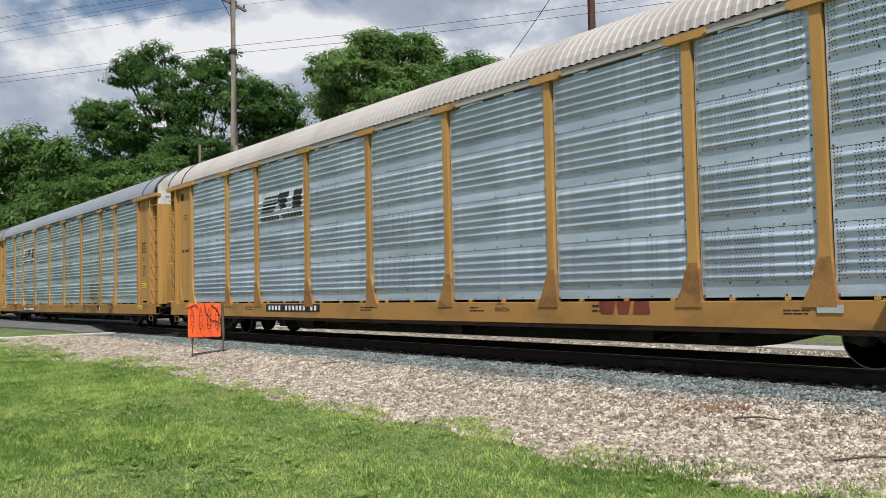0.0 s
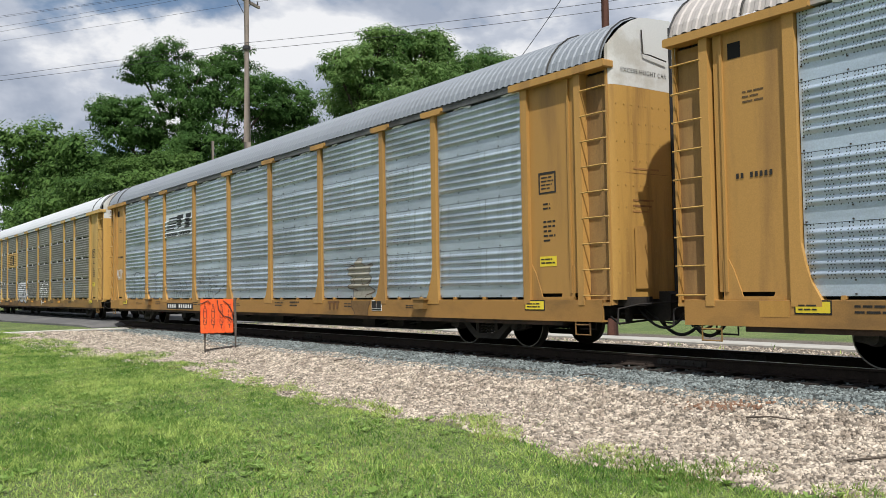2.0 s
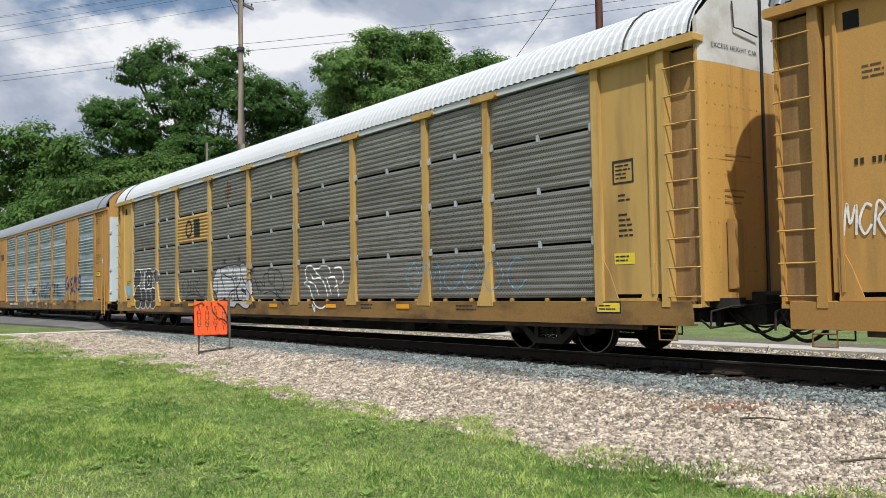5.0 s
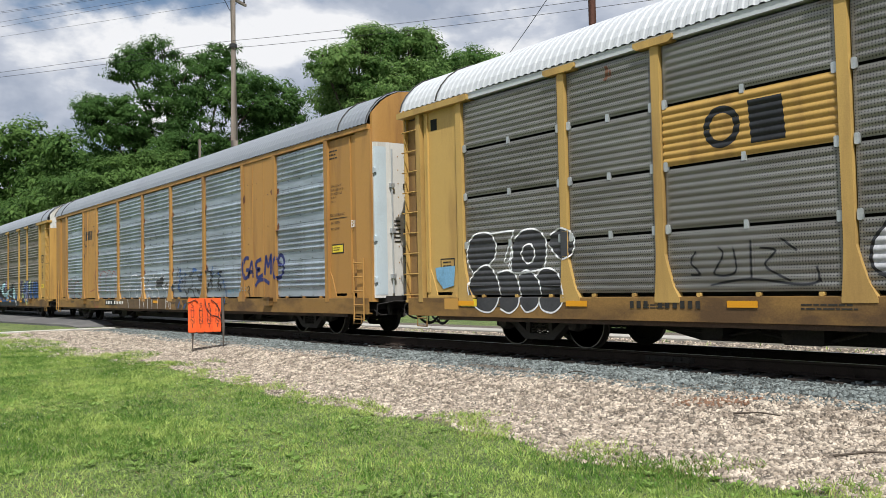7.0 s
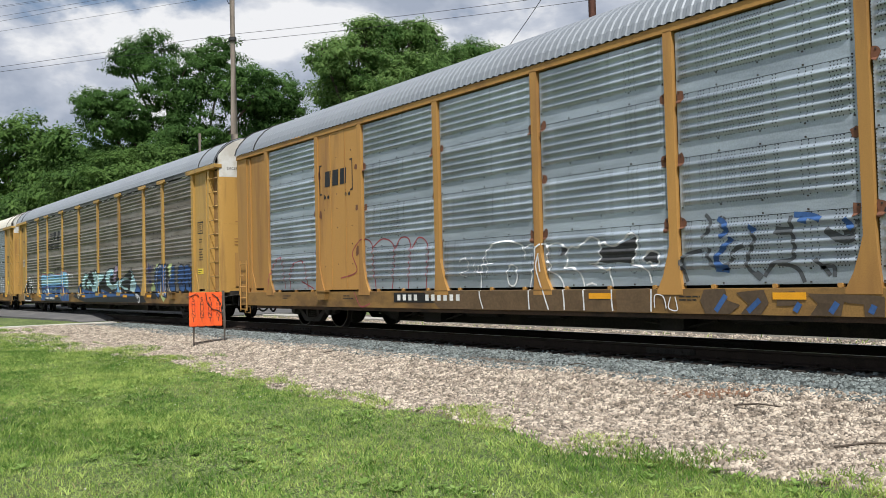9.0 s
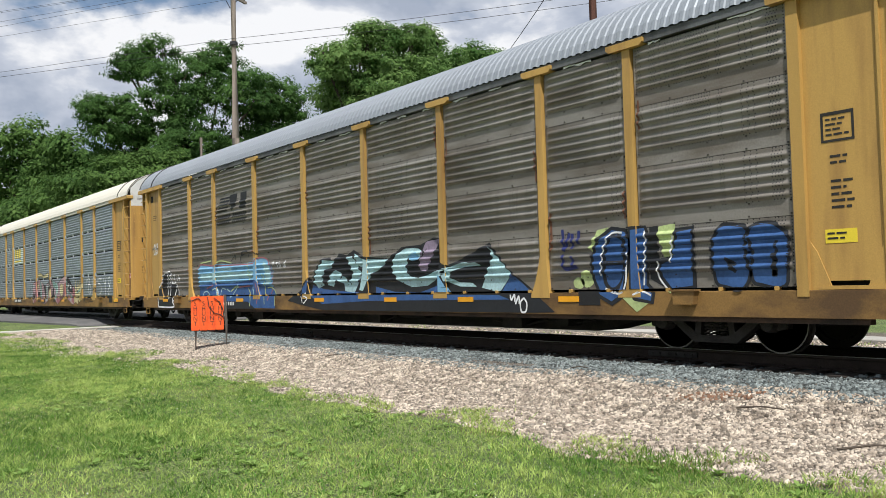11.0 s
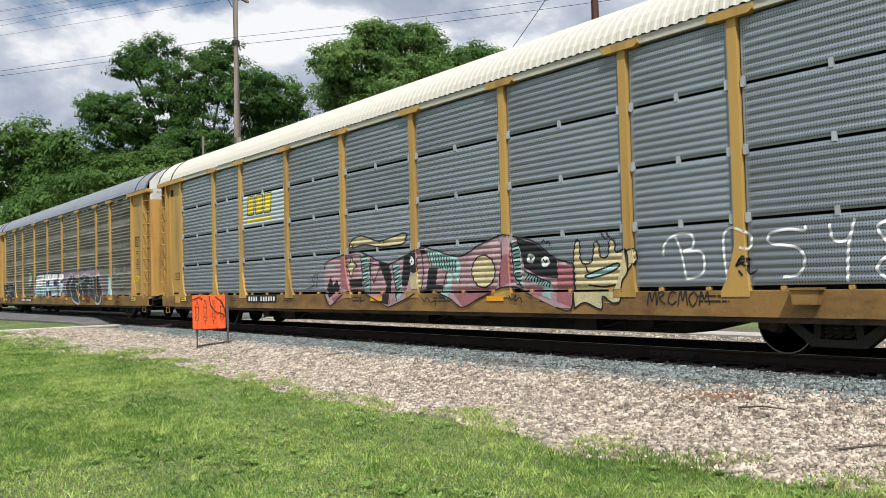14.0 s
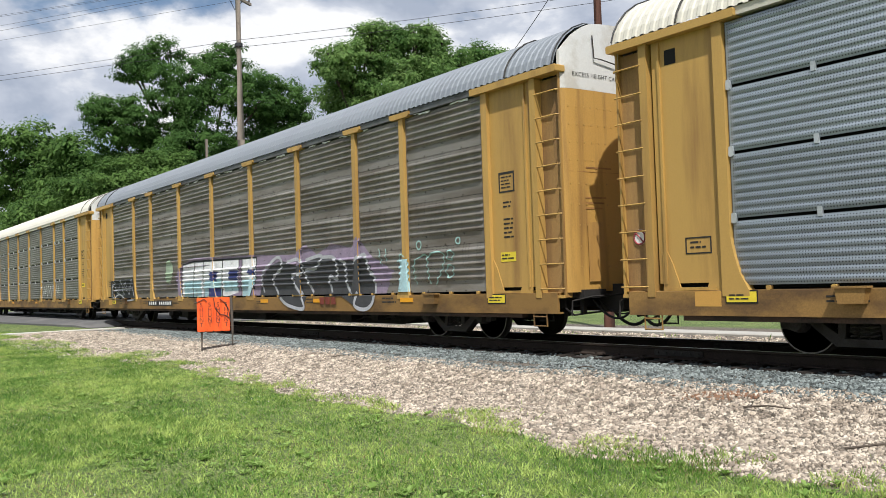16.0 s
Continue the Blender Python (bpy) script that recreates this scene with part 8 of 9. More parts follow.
    p.fill([(-8.27, 1.23), (-7.33, 1.29), (-5.88, 1.26), (-4.25, 1.34), (-4.06, 1.25), (-3.64, 1.18), (-3.15, 1.11), (-3.03, 0.9), (-3.05, 0.56), (-8.3, 0.57)])
    p.done("graffiti_fill", P_BLUE)
    p.fill([(-8.2, 1.57), (-7.13, 1.59), (-4.43, 1.57), (-4.4, 1.4), (-7.14, 1.36), (-8.16, 1.37)])
    p.fill([(-3.79, 1.81), (-3.45, 1.7), (-3.29, 1.46), (-3.36, 1.2), (-3.59, 1.18), (-3.69, 1.53)])
    p.fill([(-6.86, 1.71), (-5.85, 1.72), (-5.86, 1.62), (-6.84, 1.63)])
    p.done("graffiti_fill", P_CYAN)
    p.fill([(-7.45, 0.75), (-4.72, 0.74), (-4.22, 0.53), (-7.51, 0.49)])
    p.done("graffiti_fill", P_BLACK)
    p.stroke([(-8.35, 1.69), (-8.19, 1.86), (-7.21, 1.8), (-5.85, 1.78), (-4.48, 1.78), (-4.09, 1.91), (-3.61, 1.88), (-3.34, 1.67), (-3.18, 1.35), (-3.25, 1.04), (-3.48, 0.77)], 0.035)
    p.stroke([(-5.38, 1.14), (-4.58, 1.17)], 0.035)
    p.stroke([(-4.19, 1.25), (-4.06, 0.94), (-4.15, 0.67)], 0.035)
    p.stroke([(-7.72, 1.13), (-7.06, 1.22)], 0.035)
    p.done("graffiti_outline", P_ROSE)
    p.stroke([(-8.18, 1.91), (-7.58, 1.94), (-7.35, 1.96)], 0.035)
    p.stroke([(-6.94, 1.89), (-6.63, 1.93), (-6.29, 1.9), (-5.85, 1.84)], 0.035)
    p.stroke([(-4.57, 1.31), (-4.66, 1.59), (-4.75, 1.81)], 0.035)
    p.stroke([(-4.72, 1.1), (-4.53, 0.84), (-4.59, 0.61)], 0.035)
    p.stroke([(-3.81, 1.48), (-3.69, 1.21), (-3.66, 0.66)], 0.035)
    p.stroke([(-3.53, 1.1), (-3.25, 1.1), (-3.04, 0.94), (-3.04, 0.62)], 0.035)
    p.stroke([(-5.89, 1.03), (-5.57, 1.15), (-5.35, 1.14)], 0.035)
    p.stroke([(-8.24, 0.72), (-7.99, 0.68)], 0.035)
    p.done("graffiti_outline", P_LIME)
    p.stroke([(-8.14, 0.72), (-7.92, 1.0), (-7.63, 1.03), (-7.35, 0.85)], 0.035)
    p.stroke([(-7.25, 1.04), (-6.88, 1.12), (-6.79, 0.84)], 0.035)
    p.stroke([(-6.67, 0.88), (-6.54, 1.11), (-6.29, 1.09)], 0.035)
    p.stroke([(-6.2, 1.1), (-5.96, 1.02)], 0.035)
    p.stroke([(-5.89, 0.83), (-5.58, 1.06), (-5.33, 1.21)], 0.035)
    p.stroke([(-4.45, 1.18), (-4.29, 1.06), (-4.3, 0.88)], 0.035)
    p.done("graffiti_outline", P_CYAN)
    p.stroke([(-5.85, 1.9), (-5.57, 2.05), (-5.54, 1.91)], 0.03)
    p.stroke([(-5.25, 1.8), (-5.16, 2.03), (-4.87, 2.14), (-4.67, 2.09), (-4.68, 1.96)], 0.03)
    p.stroke([(-5.16, 2.03), (-4.95, 2.04)], 0.03)
    p.stroke([(-4.24, 2.07), (-4.09, 2.01)], 0.03)
    p.done("graffiti_tag", P_BLACK)
    p.stroke([(-3.22, 1.74), (-3.11, 1.78), (-3.17, 1.66)], 0.028)
    p.stroke([(-3.06, 1.75), (-3.05, 1.65)], 0.028)
    p.stroke([(-2.98, 1.74), (-2.87, 1.74), (-2.93, 1.64)], 0.028)
    p.stroke([(-2.79, 1.78), (-2.77, 1.63), (-2.69, 1.73)], 0.028)
    p.stroke([(-2.62, 1.69), (-2.54, 1.64), (-2.44, 1.79), (-2.47, 1.61)], 0.028)
    p.done("graffiti_tag", P_WHITE)
    p.coat = 0
    p.fill([(-2.31, 0.76), (-1.68, 1.02), (-1.23, 1.33), (-1.05, 1.22), (-0.94, 1.48), (-0.56, 1.76), (-0.17, 1.77), (-0.02, 1.66), (0.22, 1.85), (0.58, 1.79), (0.87, 1.9), (1.27, 1.74), (2.29, 1.64), (2.78, 1.87), (3.46, 1.88), (3.89, 2.0), (4.17, 1.98), (4.17, 1.49), (4.38, 1.43), (5.03, 1.61), (5.61, 1.81), (6.13, 1.3), (6.8, 0.89), (7.31, 0.55), (3.39, 0.52), (-0.54, 0.52), (-1.69, 0.67)])
    p.done("graffiti_fill", P_BLACK, "black and pale cyan graffiti piece")
    p.fill([(-1.06, 1.14), (-0.51, 1.03), (0.68, 0.95), (2.74, 0.89), (4.43, 0.86), (5.86, 0.86), (6.18, 0.77), (1.75, 0.76), (-0.53, 0.68), (-1.14, 0.87)])
    p.fill([(-1.68, 0.92), (-1.24, 1.26), (-1.3, 0.95)])
    p.fill([(5.88, 0.88), (6.2, 1.22), (6.65, 0.93)])
    p.fill([(1.77, 1.06), (2.5, 0.94), (3.41, 0.92), (4.05, 1.06), (4.44, 0.92), (1.76, 0.92)])
    p.done("graffiti_fill", P_BLUE)
    p.fill([(0.01, 1.68), (-0.51, 1.72), (-0.88, 1.46), (-0.96, 1.21), (-0.77, 1.05), (-0.48, 1.12), (-0.56, 1.31), (-0.4, 1.5), (-0.12, 1.51)])
    p.fill([(-0.12, 1.41), (0.15, 1.47), (0.69, 1.18), (0.87, 1.36), (0.58, 1.74), (0.83, 1.76), (1.23, 1.35), (0.88, 0.93), (0.48, 0.97), (0.43, 1.15), (0.11, 1.24), (-0.05, 1.08), (-0.32, 1.13)])
    p.fill([(0.89, 1.82), (1.3, 1.67), (2.29, 1.63), (2.01, 1.44), (1.62, 1.34), (1.32, 0.97), (1.16, 0.99), (1.31, 1.48), (1.04, 1.54)])
    p.fill([(3.62, 1.7), (3.34, 1.83), (2.87, 1.83), (2.49, 1.65), (2.43, 1.39), (2.65, 1.17), (3.11, 1.03), (3.67, 1.05), (4.16, 1.24), (4.93, 1.4), (5.38, 1.39), (5.24, 1.46), (4.84, 1.47), (4.06, 1.35), (3.42, 1.21), (3.07, 1.25), (2.95, 1.43), (3.04, 1.63), (3.34, 1.66), (3.5, 1.53)])
    p.fill([(5.59, 1.74), (5.7, 1.54), (5.36, 0.99), (5.86, 0.9), (6.2, 1.22), (5.89, 1.49)])
    p.fill([(4.14, 1.32), (4.38, 1.36), (4.45, 1.19), (4.71, 1.1), (5.08, 1.09), (5.22, 1.01), (4.73, 1.02), (4.25, 1.14)])
    p.done("graffiti_fill", P_CYAN)
    p.fill([(3.43, 1.37), (3.44, 1.65), (3.65, 1.93), (4.15, 1.97), (3.87, 1.63), (3.67, 1.34)])
    p.done("graffiti_fill", P_PURPLE)
    p.fill([(4.08, 1.27), (4.44, 0.91), (4.08, 0.9)])
    p.fill([(3.0, 1.67), (3.34, 1.74), (3.44, 1.58), (3.18, 1.56)])
    p.done("graffiti_fill", P_SKY)
    p.stroke([(0.26, 1.27), (0.56, 1.34), (0.77, 1.11)], 0.022)
    p.stroke([(1.78, 1.25), (2.29, 1.46)], 0.022)
    p.stroke([(2.16, 1.43), (1.85, 1.16)], 0.022)
    p.stroke([(3.44, 1.58), (3.67, 1.79)], 0.022)
    p.stroke([(3.66, 1.7), (3.34, 1.83), (2.87, 1.83), (2.49, 1.65), (2.43, 1.39), (2.65, 1.17), (3.11, 1.03)], 0.022)
    p.done("graffiti_outline", P_BLACK)
    p.stroke([(6.2, 0.86), (6.23, 0.77), (6.31, 0.86), (6.32, 0.73)], 0.035)
    p.stroke([(6.33, 0.69), (6.42, 0.83), (6.43, 0.69)], 0.035)
    p.stroke([(6.55, 0.8), (6.46, 0.72), (6.48, 0.57), (6.59, 0.57), (6.62, 0.71), (6.55, 0.8)], 0.035)
    p.done("graffiti_tag", P_WHITE, "white scrawled initials")
    p.stroke([(-1.59, 0.91), (-1.52, 0.71)], 0.03)
    p.stroke([(-1.3, 0.95), (-1.47, 0.88), (-1.27, 0.82), (-1.45, 0.69)], 0.03)
    p.done("graffiti_tag", P_WHITE)
    p.coat = 0
    p.fill([(7.94, 1.03), (7.93, 0.99), (7.89, 0.96), (7.84, 0.94), (7.78, 0.95), (7.73, 0.96), (7.7, 1.0), (7.69, 1.04), (7.7, 1.08), (7.74, 1.11), (7.79, 1.13), (7.84, 1.12), (7.89, 1.11), (7.93, 1.07)])
    p.fill([(8.16, 1.09), (8.14, 1.03), (8.09, 0.99), (8.03, 0.96), (7.97, 0.96), (7.91, 0.99), (7.87, 1.04), (7.86, 1.1), (7.87, 1.16), (7.92, 1.21), (7.98, 1.24), (8.04, 1.23), (8.11, 1.21), (8.15, 1.15)])
    p.fill([(8.07, 1.59), (8.24, 1.86), (8.48, 1.89), (8.28, 1.36)])
    p.fill([(8.72, 0.82), (9.03, 0.58), (9.25, 0.71), (9.2, 0.81)])
    p.fill([(9.36, 1.82), (9.56, 1.85), (9.75, 1.86), (9.71, 1.15), (9.58, 1.21), (9.5, 1.56)])
    p.fill([(9.9, 1.0), (9.88, 0.94), (9.82, 0.89), (9.74, 0.86), (9.66, 0.86), (9.58, 0.9), (9.53, 0.95), (9.51, 1.01), (9.53, 1.07), (9.59, 1.12), (9.67, 1.15), (9.76, 1.15), (9.83, 1.11), (9.88, 1.06)])
    p.done("graffiti_fill", P_LIME, "pale green cloud behind blue letters")
    p.fill([(8.09, 1.43), (8.23, 1.74), (8.54, 1.9), (8.83, 1.85), (8.97, 1.64), (8.93, 1.33), (8.82, 0.82), (8.55, 0.67), (8.25, 0.81), (8.11, 1.1)])
    p.fill([(8.92, 1.87), (9.21, 1.87), (9.31, 1.67), (9.24, 1.01), (9.39, 0.87), (9.35, 0.7), (8.97, 0.75), (8.9, 0.91)])
    p.fill([(9.28, 1.84), (9.44, 1.85), (9.45, 1.36), (9.69, 1.4), (9.74, 1.79), (10.08, 1.81), (10.09, 0.9), (9.66, 0.88), (9.27, 1.07)])
    p.done("graffiti_fill", P_BLACK, "blue graffiti letters outlined in black")
    p.fill([(8.15, 1.41), (8.28, 1.69), (8.55, 1.84), (8.8, 1.8), (8.9, 1.64), (8.86, 1.34), (8.76, 0.87), (8.54, 0.74), (8.3, 0.85), (8.17, 1.1)])
    p.fill([(8.96, 1.82), (9.18, 1.83), (9.24, 1.66), (9.19, 0.98), (9.33, 0.85), (9.3, 0.75), (9.0, 0.8), (8.94, 0.93)])
    p.fill([(9.48, 1.28), (9.68, 1.33), (9.8, 1.73), (10.04, 1.76), (10.02, 0.96), (9.66, 0.93), (9.5, 1.11)])
    p.done("graffiti_fill", P_BLUE)
    p.stroke(closed([(8.37, 1.36), (8.47, 1.68), (8.65, 1.76), (8.78, 1.66), (8.79, 1.34), (8.75, 1.08), (8.56, 0.92), (8.39, 1.03)]), 0.07)
    p.stroke([(8.38, 1.33), (8.8, 1.33)], 0.07)
    p.done("graffiti_outline", P_BLACK)
    p.stroke([(8.3, 1.14), (8.36, 1.52), (8.52, 1.78), (8.75, 1.79)], 0.03)
    p.stroke([(8.86, 1.48), (8.85, 1.05), (8.71, 0.86), (8.38, 0.94)], 0.03)
    p.stroke([(9.18, 1.79), (9.21, 1.63), (9.15, 0.98)], 0.03)
    p.stroke([(8.96, 0.84), (9.15, 0.89), (9.31, 0.83)], 0.03)
    p.stroke([(9.44, 1.33), (9.43, 1.11), (9.59, 0.91)], 0.03)
    p.stroke([(9.7, 1.69), (9.66, 1.3)], 0.03)
    p.done("graffiti_outline", P_WHITE)
    p.stroke([(7.48, 1.92), (7.53, 1.57), (7.64, 1.85)], 0.06)
    p.stroke([(7.7, 1.84), (7.72, 1.59)], 0.06)
    p.stroke([(7.85, 1.88), (7.84, 1.66)], 0.06)
    p.stroke([(7.49, 1.51), (7.51, 1.28), (7.81, 1.3)], 0.06)
    p.stroke([(7.69, 1.47), (7.71, 1.3)], 0.06)
    p.done("graffiti_tag", P_NAVY)
    number_plate(car_e, -7.38, -5.49, 0.60, 0.76, (4, 6), False, None, -1.505)
    bubble_letters(p, 38, 10.4, 11.5, 0.85, 1.85, 2, P_BLUE, P_BLACK, 0.05)
    p.coat = 0
    for x in BAY_EDGES[1:-1]:
        for sd in (-1, 1):
            z = r.uniform(2.0, 4.2)
            p.stroke([(x + sd * 0.16, z), (x + sd * 0.165, z - r.uniform(0.2, 0.7))], r.uniform(0.03, 0.08), False)
    p.done("rust_stain", RUST, "rusty streak beside a post")
    p.coat = 0
    scrawl(p, 40, -12.45, -12.0, 2.35, 2.7, P_WHITE, 0.03, 3, "white scrawled tag")
    sill_markings(car_e, 5, (-11.42, -8.76, -5.45, -0.9, 2.16, 4.70, 7.39), False)
    decal(car_e, "code_plate", BLACK, 7.84, 8.3, 0.68, 0.90)

    # sixth car
    p = Paint(car_f, "fine")
    z0 = SHEET_LO + ROW_H * 2
    p.fill([(BAY_EDGES[2] + 0.14, z0 + 0.03), (BAY_EDGES[3] - 0.14, z0 + 0.03), (BAY_EDGES[3] - 0.14, z0 + ROW_H - 0.03), (BAY_EDGES[2] + 0.14, z0 + ROW_H - 0.03)]).done("logo_panel", PALE_BLUE, "sheet painted pale blue-grey")
    blocks = [[(a, 3.08), (a + 0.40, 3.08), (a + 0.46, 3.60), (a + 0.06, 3.60)] for a in (-6.60, -6.08, -5.56)]
    blocks.append([(-6.65, 2.88), (-5.06, 2.88), (-5.06, 2.97), (-6.65, 2.97)])
    for q in blocks:
        p.fill(q)
    p.done("logo", YELLOW_DECAL, "bright yellow emblem of three blocks over a bar")
    for q in blocks[:3]:
        p.stroke(closed(q), 0.028, False)
    p.done("logo_outline", P_BLACK)
    number_plate(car_f, -6.66, -4.84, 0.68, 0.88, (4, 6))
    p.coat = 0
    p.fill([(-2.33, 1.46), (-2.2, 1.64), (-1.79, 1.73), (-1.35, 1.78), (-0.82, 1.83), (-0.33, 1.72), (0.23, 1.53), (0.54, 1.52), (1.02, 1.65), (1.51, 1.77), (1.67, 1.82), (2.12, 1.73), (2.88, 1.58), (3.53, 1.78), (4.12, 1.91), (4.45, 1.86), (4.96, 1.75), (5.43, 1.46), (5.74, 1.37), (5.89, 1.28), (5.84, 0.62), (5.48, 0.63), (4.92, 0.82), (4.46, 0.97), (4.08, 0.96), (3.48, 0.78), (2.96, 0.61), (2.57, 0.79), (1.78, 0.95), (1.06, 0.76), (0.54, 0.62), (0.36, 0.62), (-0.37, 0.86), (-0.76, 0.97), (-1.39, 0.9), (-2.05, 0.62), (-2.32, 0.95)])
    p.done("graffiti_fill", P_PINK, "pale pink patchwork graffiti creature")
    p.fill([(-1.57, 1.72), (-1.3, 1.74), (-1.25, 1.15), (-1.05, 0.94), (-1.6, 1.05)])
    p.fill([(4.1, 1.54), (4.33, 1.58), (4.42, 1.08), (4.08, 0.98)])
    p.fill([(2.63, 0.95), (2.98, 0.62), (4.03, 0.94), (4.08, 0.99)])
    p.fill([(4.67, 0.97), (5.12, 0.96), (5.17, 0.81), (4.92, 0.85)])
    p.fill([(-1.95, 0.79), (-1.39, 0.94), (-1.16, 0.84), (-1.84, 0.66)])
    p.fill([(5.52, 1.36), (5.87, 1.28), (5.84, 0.63), (5.5, 0.73), (5.49, 1.09)])
    p.fill([(0.1, 0.86), (0.36, 0.67), (0.5, 0.67), (0.47, 0.98)])
    p.done("graffiti_fill", P_ROSE)
    p.fill([(-2.22, 1.01), (-2.04, 1.32), (-1.92, 1.07), (-1.77, 1.23), (-1.61, 1.0), (-2.07, 0.79)])
    p.fill([(-1.21, 1.21), (-0.63, 1.23), (-0.64, 1.03), (-1.15, 1.03)])
    p.fill([(0.04, 1.6), (0.45, 1.52), (0.55, 1.22), (0.43, 0.65), (0.11, 0.7), (0.35, 1.05)])
    p.fill([(1.02, 1.65), (1.48, 1.74), (1.5, 1.27), (1.3, 1.33), (1.09, 1.03), (0.9, 1.04), (0.97, 1.41)])
    p.fill([(1.88, 1.39), (2.19, 1.38), (2.1, 1.05), (2.32, 1.05), (2.3, 0.96), (1.78, 0.96)])
    p.fill([(4.48, 1.85), (4.96, 1.72), (5.49, 1.43), (5.52, 1.11), (5.08, 1.15), (4.7, 1.31), (4.6, 1.61)])
    p.fill([(1.55, 1.8), (1.74, 1.8), (1.82, 1.67), (1.63, 1.66)])
    p.fill([(2.73, 1.2), (2.88, 1.23), (2.88, 1.05)])
    p.done("graffiti_fill", P_BLACK)
    p.fill([(-0.68, 1.77), (-0.37, 1.69), (-0.31, 0.91), (-0.56, 0.96), (-0.62, 1.4)])
    p.fill([(0.58, 1.48), (0.84, 1.53), (0.95, 0.85), (0.77, 0.74)])
    p.fill([(1.77, 1.79), (2.81, 1.58), (2.91, 1.41), (2.85, 1.05), (2.66, 1.28), (2.06, 1.41)])
    p.fill([(2.46, 1.31), (2.67, 1.23), (2.59, 0.9), (2.5, 0.77), (2.26, 0.9), (2.49, 1.07)])
    p.fill([(4.36, 1.84), (4.6, 1.65), (4.65, 0.97), (4.51, 0.97), (4.44, 1.17)])
    p.fill([(4.69, 1.26), (5.36, 1.03), (5.38, 0.77), (5.17, 0.82), (5.13, 1.0), (4.73, 1.09)])
    p.fill([(-2.31, 1.48), (-1.91, 1.58), (-1.9, 1.45)])
    p.done("graffiti_fill", P_TEAL)
    p.fill([(-1.18, 1.94), (-1.02, 2.1), (-0.6, 2.17), (0.06, 2.02), (0.61, 2.08), (1.12, 2.13), (1.03, 1.93), (0.6, 1.89), (0.15, 1.89), (-0.51, 1.97), (-0.97, 1.93)])
    p.fill([(3.92, 1.26), (3.9, 1.17), (3.83, 1.08), (3.74, 1.02), (3.64, 0.98), (3.52, 0.99), (3.42, 1.02), (3.33, 1.09), (3.27, 1.19), (3.25, 1.29), (3.28, 1.39), (3.35, 1.48), (3.44, 1.54), (3.55, 1.57), (3.67, 1.57), (3.77, 1.52), (3.85, 1.46), (3.91, 1.36)])
    p.fill([(-1.28, 1.54), (-1.12, 1.61), (-1.08, 1.73), (-0.98, 1.59), (-0.82, 1.53), (-0.99, 1.44), (-1.1, 1.25), (-1.2, 1.42)])
    p.fill([(1.29, 1.2), (1.5, 1.33), (1.57, 1.14), (1.72, 0.96), (1.31, 0.97)])
    p.done("graffiti_fill", P_CREAM)
    p.fill([(4.97, 1.46), (4.95, 1.41), (4.9, 1.38), (4.84, 1.38), (4.79, 1.41), (4.77, 1.47), (4.8, 1.52), (4.85, 1.55), (4.91, 1.54), (4.96, 1.51)])
    p.fill([(5.34, 1.39), (5.31, 1.34), (5.26, 1.31), (5.19, 1.31), (5.14, 1.35), (5.12, 1.4), (5.15, 1.46), (5.2, 1.49), (5.27, 1.48), (5.32, 1.45)])
    p.fill([(1.45, 1.54), (1.43, 1.48), (1.35, 1.45), (1.28, 1.47), (1.23, 1.52), (1.24, 1.58), (1.29, 1.64), (1.36, 1.64), (1.43, 1.6)])
    p.done("graffiti_fill", P_WHITE)
    p.stroke(closed([(-1.18, 1.94), (-1.02, 2.1), (-0.6, 2.17), (0.06, 2.02), (0.61, 2.08), (1.12, 2.13), (1.03, 1.93), (0.6, 1.89), (0.15, 1.89), (-0.51, 1.97), (-0.97, 1.93)]), 0.028)
    p.stroke(closed([(3.92, 1.26), (3.9, 1.17), (3.83, 1.08), (3.74, 1.02), (3.64, 0.98), (3.52, 0.99), (3.42, 1.02), (3.33, 1.09), (3.27, 1.19), (3.25, 1.29), (3.28, 1.39), (3.35, 1.48), (3.44, 1.54), (3.55, 1.57), (3.67, 1.57), (3.77, 1.52), (3.85, 1.46), (3.91, 1.36)]), 0.028)
    p.stroke(closed([(-1.28, 1.54), (-1.12, 1.61), (-1.08, 1.73), (-0.98, 1.59), (-0.82, 1.53), (-0.99, 1.44), (-1.1, 1.25), (-1.2, 1.42)]), 0.028)
    p.stroke([(-2.33, 1.46), (-2.2, 1.64), (-1.79, 1.73), (-1.35, 1.78), (-0.82, 1.83), (-0.33, 1.72), (0.23, 1.53), (0.54, 1.52), (1.02, 1.65), (1.51, 1.77), (1.67, 1.82), (2.12, 1.73), (2.88, 1.58), (3.53, 1.78), (4.12, 1.91), (4.45, 1.86), (4.96, 1.75), (5.43, 1.46), (5.74, 1.37), (5.89, 1.28), (5.84, 0.62), (5.48, 0.63)], 0.028)
    p.stroke([(4.92, 0.82), (4.46, 0.97), (4.08, 0.96), (3.48, 0.78), (2.96, 0.61), (2.57, 0.79), (1.78, 0.95), (1.06, 0.76), (0.54, 0.62), (0.36, 0.62), (-0.37, 0.86), (-0.76, 0.97), (-1.39, 0.9), (-2.05, 0.62), (-2.32, 0.95)], 0.028)
    p.done("graffiti_outline", P_BLACK)
    p.stroke([(-0.34, 1.56), (0.13, 1.49), (-0.15, 1.12), (-0.34, 1.51)], 0.026, False)
    p.stroke([(1.65, 1.79), (1.72, 1.32), (1.63, 0.97)], 0.026, False)
    p.stroke([(4.12, 1.91), (4.09, 0.98)], 0.026, False)
    p.stroke([(4.36, 1.86), (4.44, 1.17), (4.65, 0.96)], 0.026, False)
    p.stroke([(0.58, 1.5), (0.77, 0.74)], 0.026, False)
